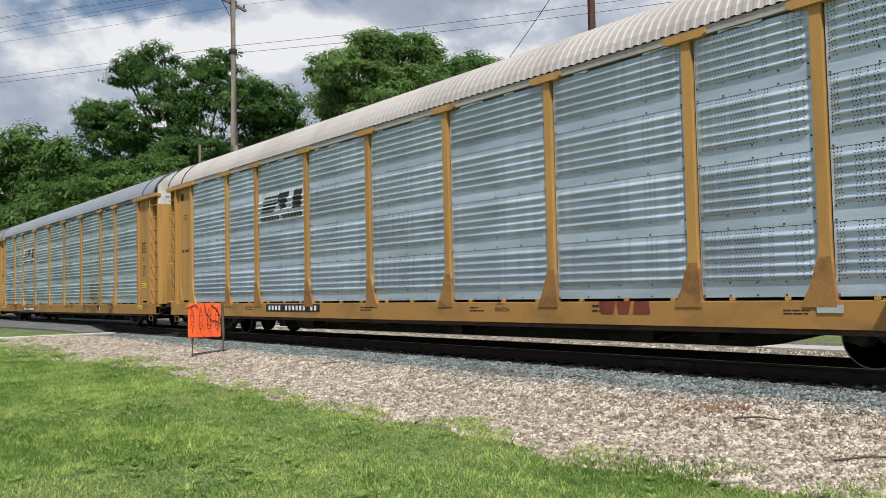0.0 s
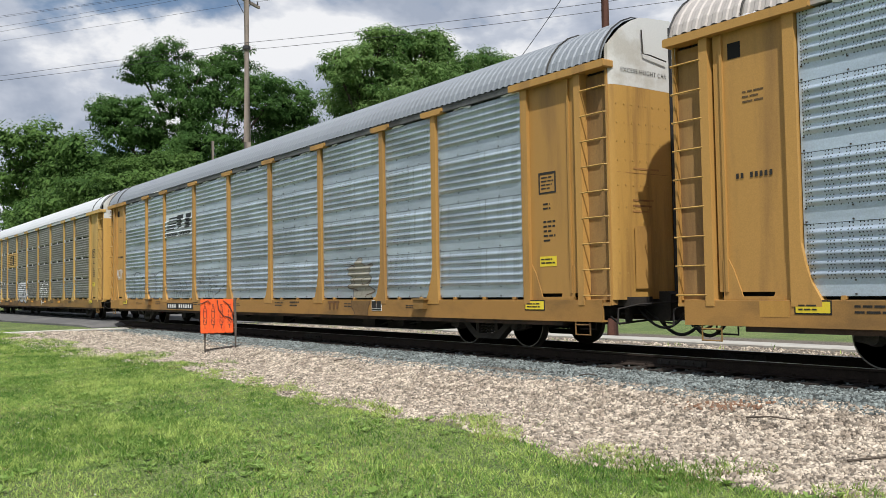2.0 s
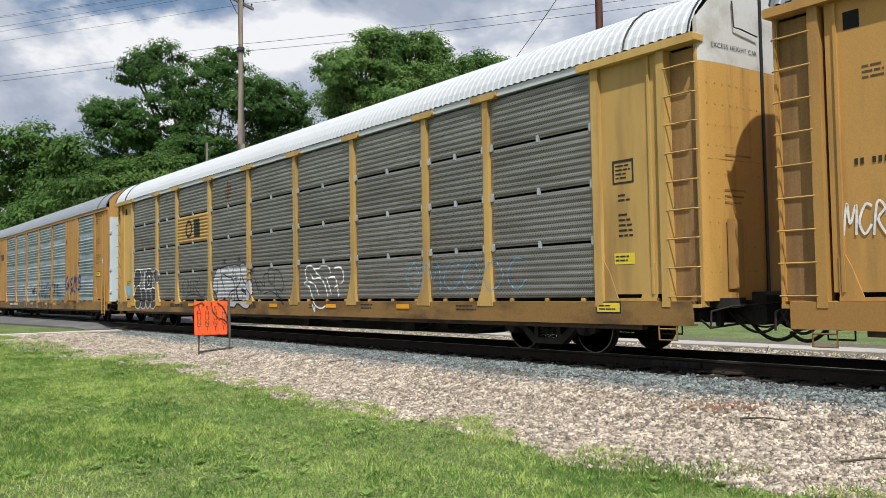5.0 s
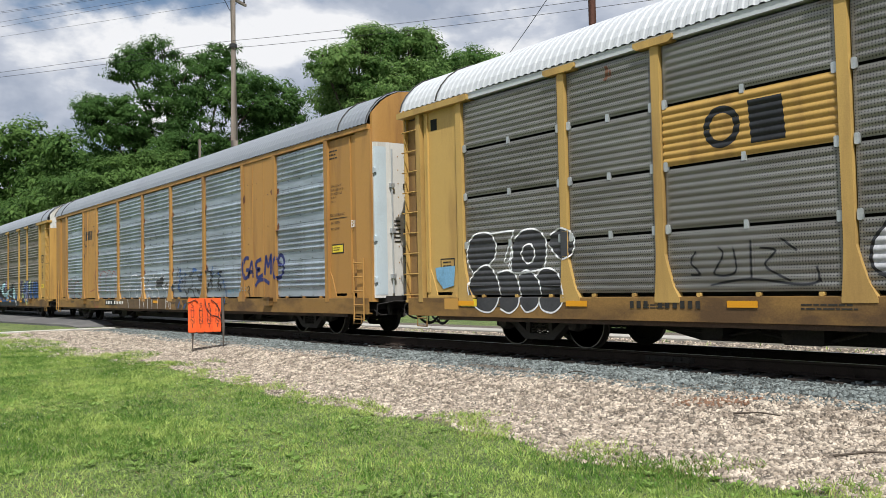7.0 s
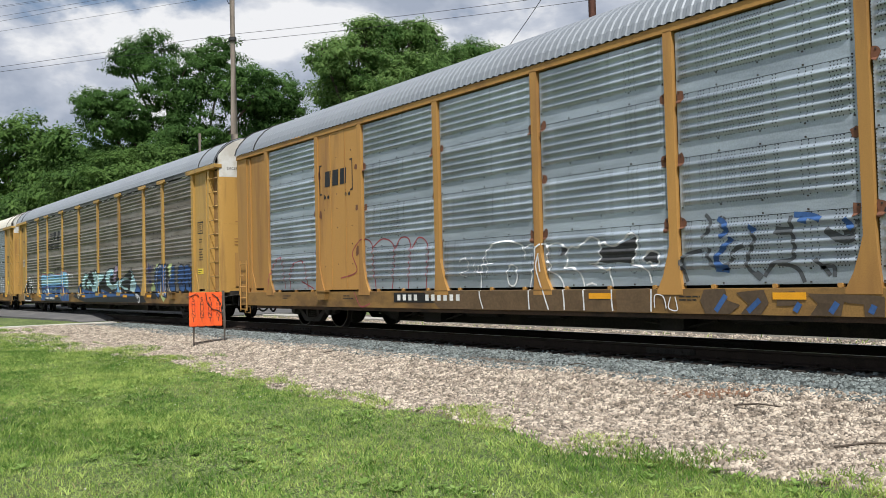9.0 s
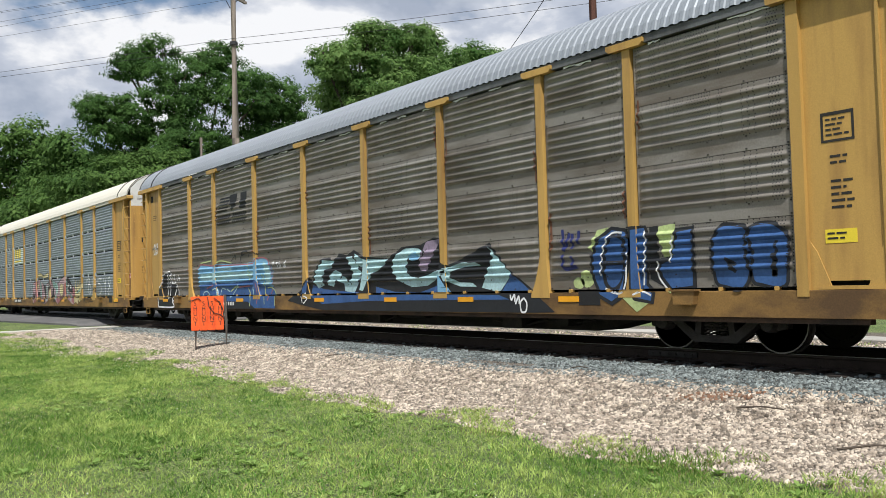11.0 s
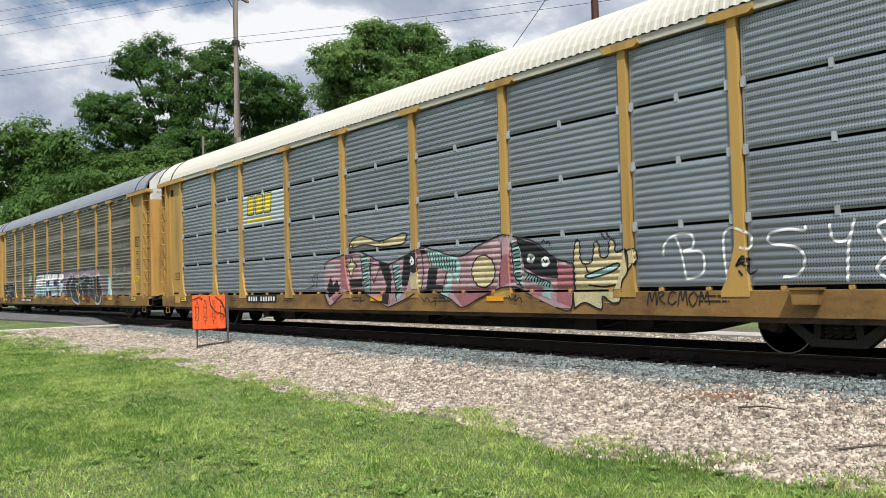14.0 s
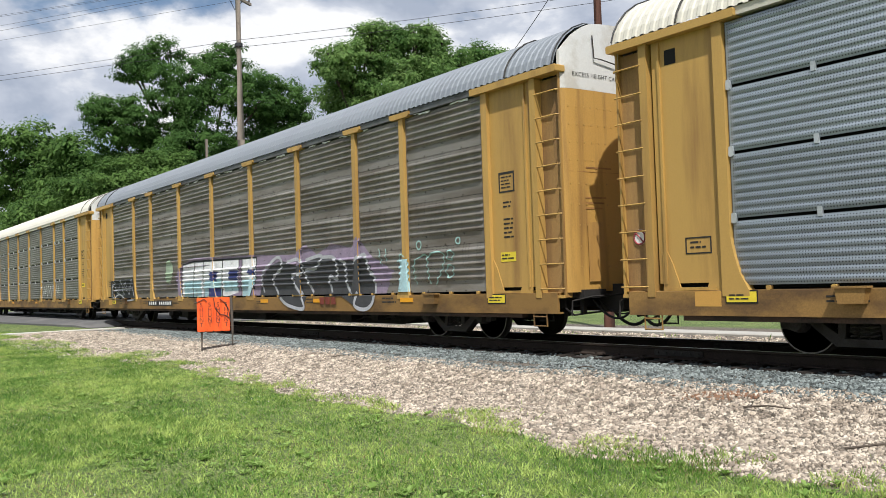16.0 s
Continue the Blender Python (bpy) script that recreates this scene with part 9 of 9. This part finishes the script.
    p.stroke([(-0.68, 1.77), (-0.56, 0.96)], 0.026, False)
    p.stroke([(-0.25, 1.68), (-0.31, 0.91)], 0.026, False)
    p.stroke([(4.69, 1.26), (5.36, 1.03)], 0.026, False)
    p.stroke([(2.49, 1.29), (2.29, 0.9)], 0.026, False)
    p.stroke([(4.84, 1.5), (4.88, 1.44), (4.92, 1.49)], 0.026, False)
    p.stroke([(5.19, 1.44), (5.23, 1.38), (5.28, 1.42)], 0.026, False)
    p.stroke([(1.29, 1.57), (1.39, 1.53)], 0.026, False)
    p.stroke([(-1.07, 2.04), (-1.0, 1.93), (-0.92, 2.03)], 0.026, False)
    p.stroke([(0.07, 2.04), (0.1, 1.96)], 0.026, False)
    p.stroke([(0.25, 2.05), (0.28, 1.96)], 0.026, False)
    p.done("graffiti_outline", P_BLACK)
    p.stroke([(-0.67, 1.69), (-0.39, 1.72)], 0.022, False)
    p.stroke([(-0.65, 1.6), (-0.38, 1.64)], 0.022, False)
    p.stroke([(-0.64, 1.52), (-0.38, 1.56)], 0.022, False)
    p.stroke([(-0.62, 1.44), (-0.37, 1.48)], 0.022, False)
    p.stroke([(-0.6, 1.36), (-0.36, 1.4)], 0.022, False)
    p.stroke([(-0.59, 1.28), (-0.36, 1.33)], 0.022, False)
    p.stroke([(-0.57, 1.2), (-0.35, 1.25)], 0.022, False)
    p.stroke([(-0.55, 1.12), (-0.35, 1.17)], 0.022, False)
    p.stroke([(-0.54, 1.04), (-0.34, 1.09)], 0.022, False)
    p.stroke([(0.59, 1.39), (0.86, 1.46)], 0.022, False)
    p.stroke([(0.62, 1.31), (0.87, 1.39)], 0.022, False)
    p.stroke([(0.64, 1.24), (0.87, 1.31)], 0.022, False)
    p.stroke([(0.66, 1.16), (0.88, 1.24)], 0.022, False)
    p.stroke([(0.68, 1.09), (0.89, 1.16)], 0.022, False)
    p.stroke([(0.71, 1.01), (0.9, 1.09)], 0.022, False)
    p.stroke([(0.73, 0.94), (0.91, 1.01)], 0.022, False)
    p.stroke([(0.75, 0.86), (0.92, 0.94)], 0.022, False)
    p.stroke([(1.83, 1.75), (1.92, 1.44)], 0.022, False)
    p.stroke([(1.93, 1.72), (2.01, 1.42)], 0.022, False)
    p.stroke([(2.03, 1.7), (2.09, 1.41)], 0.022, False)
    p.done("graffiti_outline", P_BLACK)
    p.stroke([(2.12, 1.68), (2.18, 1.39)], 0.026, False)
    p.stroke([(2.22, 1.65), (2.27, 1.38)], 0.026, False)
    p.stroke([(2.31, 1.63), (2.35, 1.36)], 0.026, False)
    p.stroke([(2.4, 1.61), (2.44, 1.35)], 0.026, False)
    p.stroke([(2.49, 1.59), (2.52, 1.33)], 0.026, False)
    p.stroke([(2.58, 1.57), (2.6, 1.32)], 0.026, False)
    p.stroke([(2.67, 1.54), (2.68, 1.31)], 0.026, False)
    p.stroke([(2.76, 1.52), (2.76, 1.29)], 0.026, False)
    p.stroke([(4.39, 1.74), (4.58, 1.78)], 0.026, False)
    p.stroke([(4.4, 1.68), (4.59, 1.71)], 0.026, False)
    p.stroke([(4.41, 1.61), (4.59, 1.64)], 0.026, False)
    p.stroke([(4.42, 1.55), (4.6, 1.57)], 0.026, False)
    p.stroke([(4.43, 1.48), (4.6, 1.5)], 0.026, False)
    p.stroke([(4.44, 1.42), (4.61, 1.43)], 0.026, False)
    p.stroke([(4.45, 1.35), (4.61, 1.37)], 0.026, False)
    p.stroke([(4.46, 1.29), (4.62, 1.3)], 0.026, False)
    p.stroke([(4.47, 1.22), (4.62, 1.23)], 0.026, False)
    p.stroke([(4.48, 1.16), (4.63, 1.16)], 0.026, False)
    p.stroke([(4.49, 1.1), (4.63, 1.09)], 0.026, False)
    p.stroke([(4.5, 1.03), (4.64, 1.02)], 0.026, False)
    p.stroke([(4.73, 1.1), (4.82, 1.21)], 0.026, False)
    p.stroke([(4.8, 1.09), (4.88, 1.19)], 0.026, False)
    p.stroke([(4.86, 1.07), (4.94, 1.17)], 0.026, False)
    p.stroke([(4.93, 1.06), (4.99, 1.14)], 0.026, False)
    p.stroke([(4.99, 1.04), (5.05, 1.12)], 0.026, False)
    p.stroke([(5.05, 1.02), (5.11, 1.1)], 0.026, False)
    p.stroke([(5.12, 1.01), (5.17, 1.08)], 0.026, False)
    p.stroke([(5.18, 0.99), (5.22, 1.06)], 0.026, False)
    p.stroke([(5.24, 0.98), (5.28, 1.04)], 0.026, False)
    p.stroke([(5.3, 0.96), (5.34, 1.02)], 0.026, False)
    p.done("graffiti_outline", P_BLACK)
    p.stroke([(-3.21, 1.02), (-2.83, 1.11), (-2.91, 1.27), (-2.66, 1.36), (-2.72, 1.03)], 0.022)
    p.stroke([(-0.87, 0.83), (-0.77, 0.73), (-0.62, 0.83), (-0.67, 0.7), (-0.47, 0.76)], 0.022)
    p.stroke([(1.66, 0.82), (1.77, 0.73), (1.85, 0.8), (1.99, 0.7), (2.13, 0.74), (2.14, 0.64)], 0.022)
    p.stroke([(4.32, 0.84), (4.4, 0.75), (4.51, 0.85), (4.48, 0.73), (4.61, 0.8), (4.66, 0.7)], 0.022)
    p.stroke([(5.16, 1.71), (5.22, 1.76), (5.26, 1.7), (5.33, 1.74), (5.35, 1.65)], 0.022)
    p.done("graffiti_tag", P_BLACK)
    p.coat = 0
    p.fill([(5.9, 0.62), (5.87, 1.31), (5.93, 1.68), (6.02, 1.68), (6.05, 1.37), (6.27, 1.36), (6.35, 1.66), (6.43, 1.64), (6.47, 1.44), (6.62, 1.44), (6.67, 1.68), (6.77, 1.65), (6.79, 1.49), (7.02, 1.52), (7.05, 1.2), (6.93, 1.03), (6.87, 0.74), (6.71, 0.71), (6.52, 0.81), (6.48, 0.61), (6.14, 0.71)])
    p.fill([(6.99, 1.49), (7.16, 1.52), (7.2, 1.37), (7.04, 1.19)])
    p.done("graffiti_fill", P_CREAM, "cream clawed graffiti figure")
    p.fill([(6.12, 1.14), (6.49, 1.24), (6.83, 1.32), (6.75, 1.21), (6.26, 1.1)])
    p.done("graffiti_fill", P_TEAL)
    p.stroke(closed([(5.9, 0.62), (5.87, 1.31), (5.93, 1.68), (6.02, 1.68), (6.05, 1.37), (6.27, 1.36), (6.35, 1.66), (6.43, 1.64), (6.47, 1.44), (6.62, 1.44), (6.67, 1.68), (6.77, 1.65), (6.79, 1.49), (7.02, 1.52), (7.05, 1.2), (6.93, 1.03), (6.87, 0.74), (6.71, 0.71), (6.52, 0.81), (6.48, 0.61), (6.14, 0.71)]), 0.028)
    p.stroke(closed([(6.12, 1.14), (6.49, 1.24), (6.83, 1.32), (6.75, 1.21), (6.26, 1.1)]), 0.028)
    p.stroke([(6.99, 1.49), (7.16, 1.52), (7.2, 1.37), (7.04, 1.19)], 0.028)
    p.stroke([(6.13, 1.3), (6.21, 1.18)], 0.028)
    p.stroke([(6.2, 0.99), (6.52, 0.96), (6.8, 0.99)], 0.028)
    p.stroke([(6.48, 1.81), (6.59, 1.7)], 0.028)
    p.stroke([(6.57, 1.83), (6.68, 1.72)], 0.028)
    p.done("graffiti_outline", P_BLACK)
    p.coat = 0
    p.stroke([(7.7, 1.39), (7.72, 1.56), (7.92, 1.69), (8.19, 1.68), (8.22, 1.51), (8.05, 1.44), (8.36, 1.42), (8.37, 1.13), (8.09, 1.05)], 0.036)
    p.stroke([(7.92, 1.66), (8.01, 1.44), (8.09, 1.05)], 0.036)
    p.stroke([(8.76, 1.01), (8.72, 1.59), (8.87, 1.73), (9.14, 1.61), (9.12, 1.44), (8.99, 1.46)], 0.036)
    p.stroke([(9.91, 1.69), (9.91, 1.63), (9.67, 1.66), (9.42, 1.61), (9.44, 1.49), (9.77, 1.43), (9.9, 1.29), (9.82, 1.09), (9.59, 1.05)], 0.036)
    p.stroke([(10.24, 1.69), (10.28, 1.5), (10.42, 1.47), (10.52, 1.56)], 0.036)
    p.stroke([(10.56, 1.74), (10.47, 1.4), (10.44, 0.97)], 0.036)
    p.stroke([(11.03, 1.71), (10.83, 1.62), (10.92, 1.45), (11.1, 1.24), (10.98, 1.0), (10.8, 1.14), (11.06, 1.39), (11.12, 1.61), (11.03, 1.71)], 0.036)
    p.done("graffiti_tag", P_WHITE, "white chalk-like scrawled letters")
    p.stroke([(8.93, 1.21), (9.04, 1.34), (9.11, 1.2), (8.98, 1.28), (9.13, 1.3), (8.93, 1.21)], 0.03)
    p.stroke([(8.97, 1.15), (9.03, 1.08)], 0.03)
    p.stroke([(9.09, 1.21), (9.12, 1.1), (9.23, 1.15)], 0.03)
    p.done("graffiti_tag", P_BLACK)
    scrawl(p, 45, 7.4, 8.5, 0.68, 0.88, P_BLACK, 0.02, 6)
    sill_markings(car_f, 6, (-0.25, 3.7, 11.75))
    decal(car_f, "code_plate", BLACK, 11.0, 11.45, 0.70, 0.93)
    end_patch(car_f, "label_board", BLACK, -1.05, -0.35, 2.94, 3.10, 0.012, "black label board")
    end_patch(car_f, "small_print", WHITE_INK, -0.95, -0.45, 3.0, 3.04, 0.015)
    end_text(car_f, "CLOSE AND LOCK", -1.05, 1.98, 0.075, INK)
    end_text(car_f, "BEFORE MOVING CAR", -1.05, 1.88, 0.075, INK)

    for x in (13.33, -13.32):
        disc = Shape().lathe([(-1.352, 0.12), (-1.346, 0.12)], "y", 20, (x, 0, 1.70)).mesh("sticker", WHITE_INK)
        part("sticker", disc, car_f, "round white sticker with a red ring")
        ring = [(x + 0.105 * math.cos(a), -1.356, 1.70 + 0.105 * math.sin(a)) for a in np.linspace(0, 2 * math.pi, 21)]
        part("sticker_ring", Shape().tube(ring, 0.014, 5).tube([(x - 0.08, -1.356, 1.78), (x + 0.08, -1.356, 1.62)], 0.012, 5).mesh("sticker_ring", P_RED), car_f, "red ring and slash")

    # seventh car
    p = Paint(car_g, "wide")
    p.coat = 0
    p.fill([(-4.63, 1.62), (-3.96, 2.01), (-3.0, 2.15), (1.6, 2.06), (2.6, 2.0), (3.99, 1.95), (4.58, 2.18), (5.12, 1.9), (5.92, 2.13), (6.77, 1.98), (7.08, 2.22), (7.57, 1.79), (8.53, 1.4), (8.17, 0.9), (-4.26, 0.96)])
    p.done("graffiti_fill", P_PURPLE, "mauve haze of spray behind the letters")
    p.fill([(-3.96, 1.97), (-3.01, 2.04), (0.52, 1.99), (0.46, 1.03), (-0.74, 0.88), (-4.02, 0.9)])
    p.fill([(0.74, 1.98), (1.7, 1.98), (1.7, 1.4), (1.36, 0.92), (0.68, 0.91)])
    p.done("graffiti_fill", P_WHITE, "blocky white and blue graffiti letters")
    p.fill([(-3.8, 1.42), (-2.36, 1.44), (-2.39, 0.91), (-3.83, 0.92)])
    p.fill([(-2.1, 1.4), (-0.75, 1.46), (-0.78, 0.92), (-2.13, 0.91)])
    p.fill([(-0.58, 1.37), (0.48, 1.35), (0.47, 1.08), (-0.53, 1.06)])
    p.fill([(0.76, 1.37), (1.63, 1.4), (1.36, 0.93), (0.74, 0.92)])
    p.done("graffiti_fill", P_CYAN)
    p.fill([(-1.69, 1.69), (-1.03, 1.67), (-1.16, 1.38), (-1.63, 1.39)])
    p.fill([(-1.76, 1.19), (-0.85, 1.18), (-0.78, 0.89), (-1.82, 0.9)])
    p.fill([(-0.19, 1.68), (0.46, 1.66), (0.41, 1.38), (-0.2, 1.4)])
    p.fill([(1.12, 1.67), (1.61, 1.66), (1.6, 1.5), (1.11, 1.52)])
    p.done("graffiti_fill", P_NAVY)
    p.stroke([(-3.96, 1.97), (-4.02, 0.9)], 0.05, False)
    p.stroke([(-2.89, 2.01), (-3.07, 0.92)], 0.05, False)
    p.stroke([(-2.15, 2.02), (-2.17, 0.89)], 0.05, False)
    p.stroke([(-0.68, 2.01), (-0.74, 0.88)], 0.05, False)
    p.stroke([(0.52, 1.99), (0.47, 1.05)], 0.05, False)
    p.stroke([(0.74, 1.98), (0.68, 0.91)], 0.05, False)
    p.stroke([(1.7, 1.98), (1.7, 1.4), (1.36, 0.92)], 0.05, False)
    p.stroke([(-3.96, 1.97), (-3.01, 2.04), (1.7, 1.98)], 0.05, False)
    p.done("graffiti_outline", P_BLACK)
    p.fill([(1.88, 0.93), (2.13, 1.46), (2.67, 1.74), (3.23, 1.83), (4.12, 1.64), (4.7, 1.8), (5.51, 1.81), (6.51, 1.7), (6.99, 1.68), (7.45, 1.75), (7.63, 1.49), (7.83, 1.25), (7.75, 0.79), (7.41, 0.58), (6.91, 0.66), (6.35, 0.88), (4.65, 0.89), (4.41, 0.57), (3.62, 0.67), (3.02, 0.9)])
    p.done("graffiti_fill", P_DARKGREY, "black graffiti letters outlined in silver")
    p.stroke([(2.17, 1.01), (2.08, 1.46), (2.59, 1.79), (3.08, 1.92), (3.25, 1.64), (2.76, 1.37), (3.03, 0.95)], 0.085)
    p.stroke([(3.53, 1.77), (4.25, 1.82), (4.4, 1.47), (3.84, 1.4), (4.4, 0.93)], 0.085)
    p.stroke([(4.56, 1.78), (5.36, 1.86), (5.13, 1.58), (4.57, 1.51), (4.7, 1.25), (4.96, 0.98)], 0.085)
    p.stroke([(5.41, 1.82), (6.02, 1.76), (6.15, 1.29), (5.77, 1.35), (5.88, 0.97)], 0.085)
    p.stroke([(6.27, 1.72), (6.53, 1.59), (6.6, 1.1), (6.85, 0.9)], 0.085)
    p.stroke([(6.87, 1.64), (7.34, 1.8), (7.57, 1.43), (7.78, 1.25), (7.73, 0.77), (7.39, 0.57), (6.93, 0.67), (7.09, 0.97)], 0.085)
    p.stroke([(3.18, 0.87), (3.62, 0.67), (4.46, 0.57), (4.37, 0.87)], 0.085)
    p.done("graffiti_outline", P_SILVER)
    p.fill([(-4.87, 1.78), (-4.94, 1.57), (-5.07, 1.42), (-5.26, 1.37), (-5.44, 1.43), (-5.56, 1.59), (-5.6, 1.8), (-5.54, 2.01), (-5.4, 2.16), (-5.21, 2.2), (-5.03, 2.14), (-4.91, 1.98)])
    p.done("graffiti_fill", spray("faded_lime_spray", (0.36, 0.46, 0.33)))
    p.stroke(closed([(9.55, 1.89), (9.53, 1.84), (9.49, 1.81), (9.44, 1.81), (9.4, 1.85), (9.38, 1.9), (9.4, 1.94), (9.44, 1.97), (9.5, 1.97), (9.54, 1.94)]), 0.03)
    p.stroke(closed([(10.64, 1.64), (10.62, 1.58), (10.57, 1.55), (10.5, 1.56), (10.45, 1.59), (10.44, 1.65), (10.46, 1.7), (10.51, 1.73), (10.58, 1.73), (10.63, 1.69)]), 0.03)
    p.stroke(closed([(10.64, 1.33), (10.61, 1.26), (10.55, 1.21), (10.48, 1.21), (10.43, 1.26), (10.4, 1.34), (10.43, 1.41), (10.5, 1.45), (10.57, 1.45), (10.62, 1.4)]), 0.03)
    p.stroke(closed([(10.84, 1.9), (10.82, 1.86), (10.78, 1.85), (10.74, 1.86), (10.71, 1.89), (10.71, 1.93), (10.74, 1.96), (10.79, 1.97), (10.83, 1.95)]), 0.03)
    p.stroke([(8.22, 1.88), (8.27, 1.63)], 0.03)
    p.stroke([(9.38, 1.1), (9.31, 1.53), (9.69, 1.69), (9.79, 1.52)], 0.03)
    p.stroke([(9.86, 1.09), (9.78, 1.62), (10.23, 1.72), (10.33, 1.49), (10.04, 1.08)], 0.03)
    p.stroke([(8.72, 1.57), (8.83, 1.73), (9.02, 1.67)], 0.03)
    p.stroke([(7.95, 1.89), (8.1, 1.53)], 0.03)
    p.done("graffiti_outline", P_TEAL, "thin pale green ghost outlines")
    p.fill([(8.78, 1.62), (9.08, 1.64), (9.12, 0.95), (8.75, 0.95)])
    p.done("graffiti_fill", P_CYAN)
    p.fill([(-11.82, 0.87), (-11.78, 1.61), (-8.99, 1.65), (-8.78, 0.83)])
    p.done("graffiti_fill", P_BLACK)
    p.stroke([(-11.67, 0.89), (-11.52, 1.58), (-11.02, 1.07), (-10.65, 1.61), (-10.27, 1.07)], 0.05)
    p.stroke([(-10.52, 0.88), (-10.14, 1.52), (-9.67, 1.06), (-9.31, 1.61), (-8.87, 0.95)], 0.05)
    p.stroke([(-11.54, 1.24), (-9.01, 1.3)], 0.05)
    p.stroke([(-11.75, 0.87), (-10.85, 1.07), (-10.01, 0.84), (-8.88, 0.87)], 0.05)
    p.done("graffiti_tag", P_SILVER)
    number_plate(car_g, -7.40, -4.90, 0.64, 0.82, (4, 6))
    p.fill([(5.35, 0.69), (5.55, 0.69), (5.58, 0.86), (5.32, 0.86)]).fill([(5.62, 0.69), (5.82, 0.69), (5.85, 0.86), (5.6, 0.86)]).fill([(5.88, 0.69), (6.12, 0.69), (6.1, 0.86), (5.9, 0.86)]).done("logo", OXIDE_RED)
    sill_markings(car_g, 7, (2.0, 5.0, 8.8))

    # eighth car
    p = Paint(car_h, "fine")
    p.coat = 0
    scrawl(p, 61, 4.0, 8.0, 1.05, 1.6, P_WHITE, 0.04, 5, "white scrawled tag")
    sill_markings(car_h, 8, (-9.0, -3.0, 3.0))


dress_cars()


# ---------------------------------------------------------------- what moves
def train_at(t):
    """How far the train has come along the track, in metres."""
    u = (t - 8) / 8
    return 80.82 * u + 0.367 * u ** 2 + 0.131 * u ** 3 + -0.017 * u ** 4


TRAIN = [(0.0, -80.58), (0.5, -75.55), (1.0, -70.58), (1.5, -65.53), (2.0, -60.46), (2.5, -55.40), (3.0, -50.44), (3.5, -45.36), (4.0, -40.32), (6.5, -15.09), (7.0, -10.11), (7.5, -5.08), (8.0, -0.02), (8.5, 5.04), (9.0, 10.14), (11.5, 35.47), (12.0, 40.53), (12.5, 45.58), (13.0, 50.65), (13.5, 55.73), (14.0, 60.85), (14.5, 66.06), (15.0, 71.15), (15.5, 76.16), (16.0, 81.27)]


def motions():
    for car, centre in CARS:
        walk(car, [(t, pose(centre + x, 0, 0)) for t, x in TRAIN])
    ticks = [i / 30 for i in range(481)]
    for k, wheels in enumerate(WHEELSETS):
        x = wheels.location.x
        walk(wheels, [(t, Matrix.Translation((x, 0, 0.42)) @ Matrix.Rotation((train_at(t) / 0.42 + 0.9 * k) % (2 * math.pi), 4, "Y")) for t in ticks])


motions()
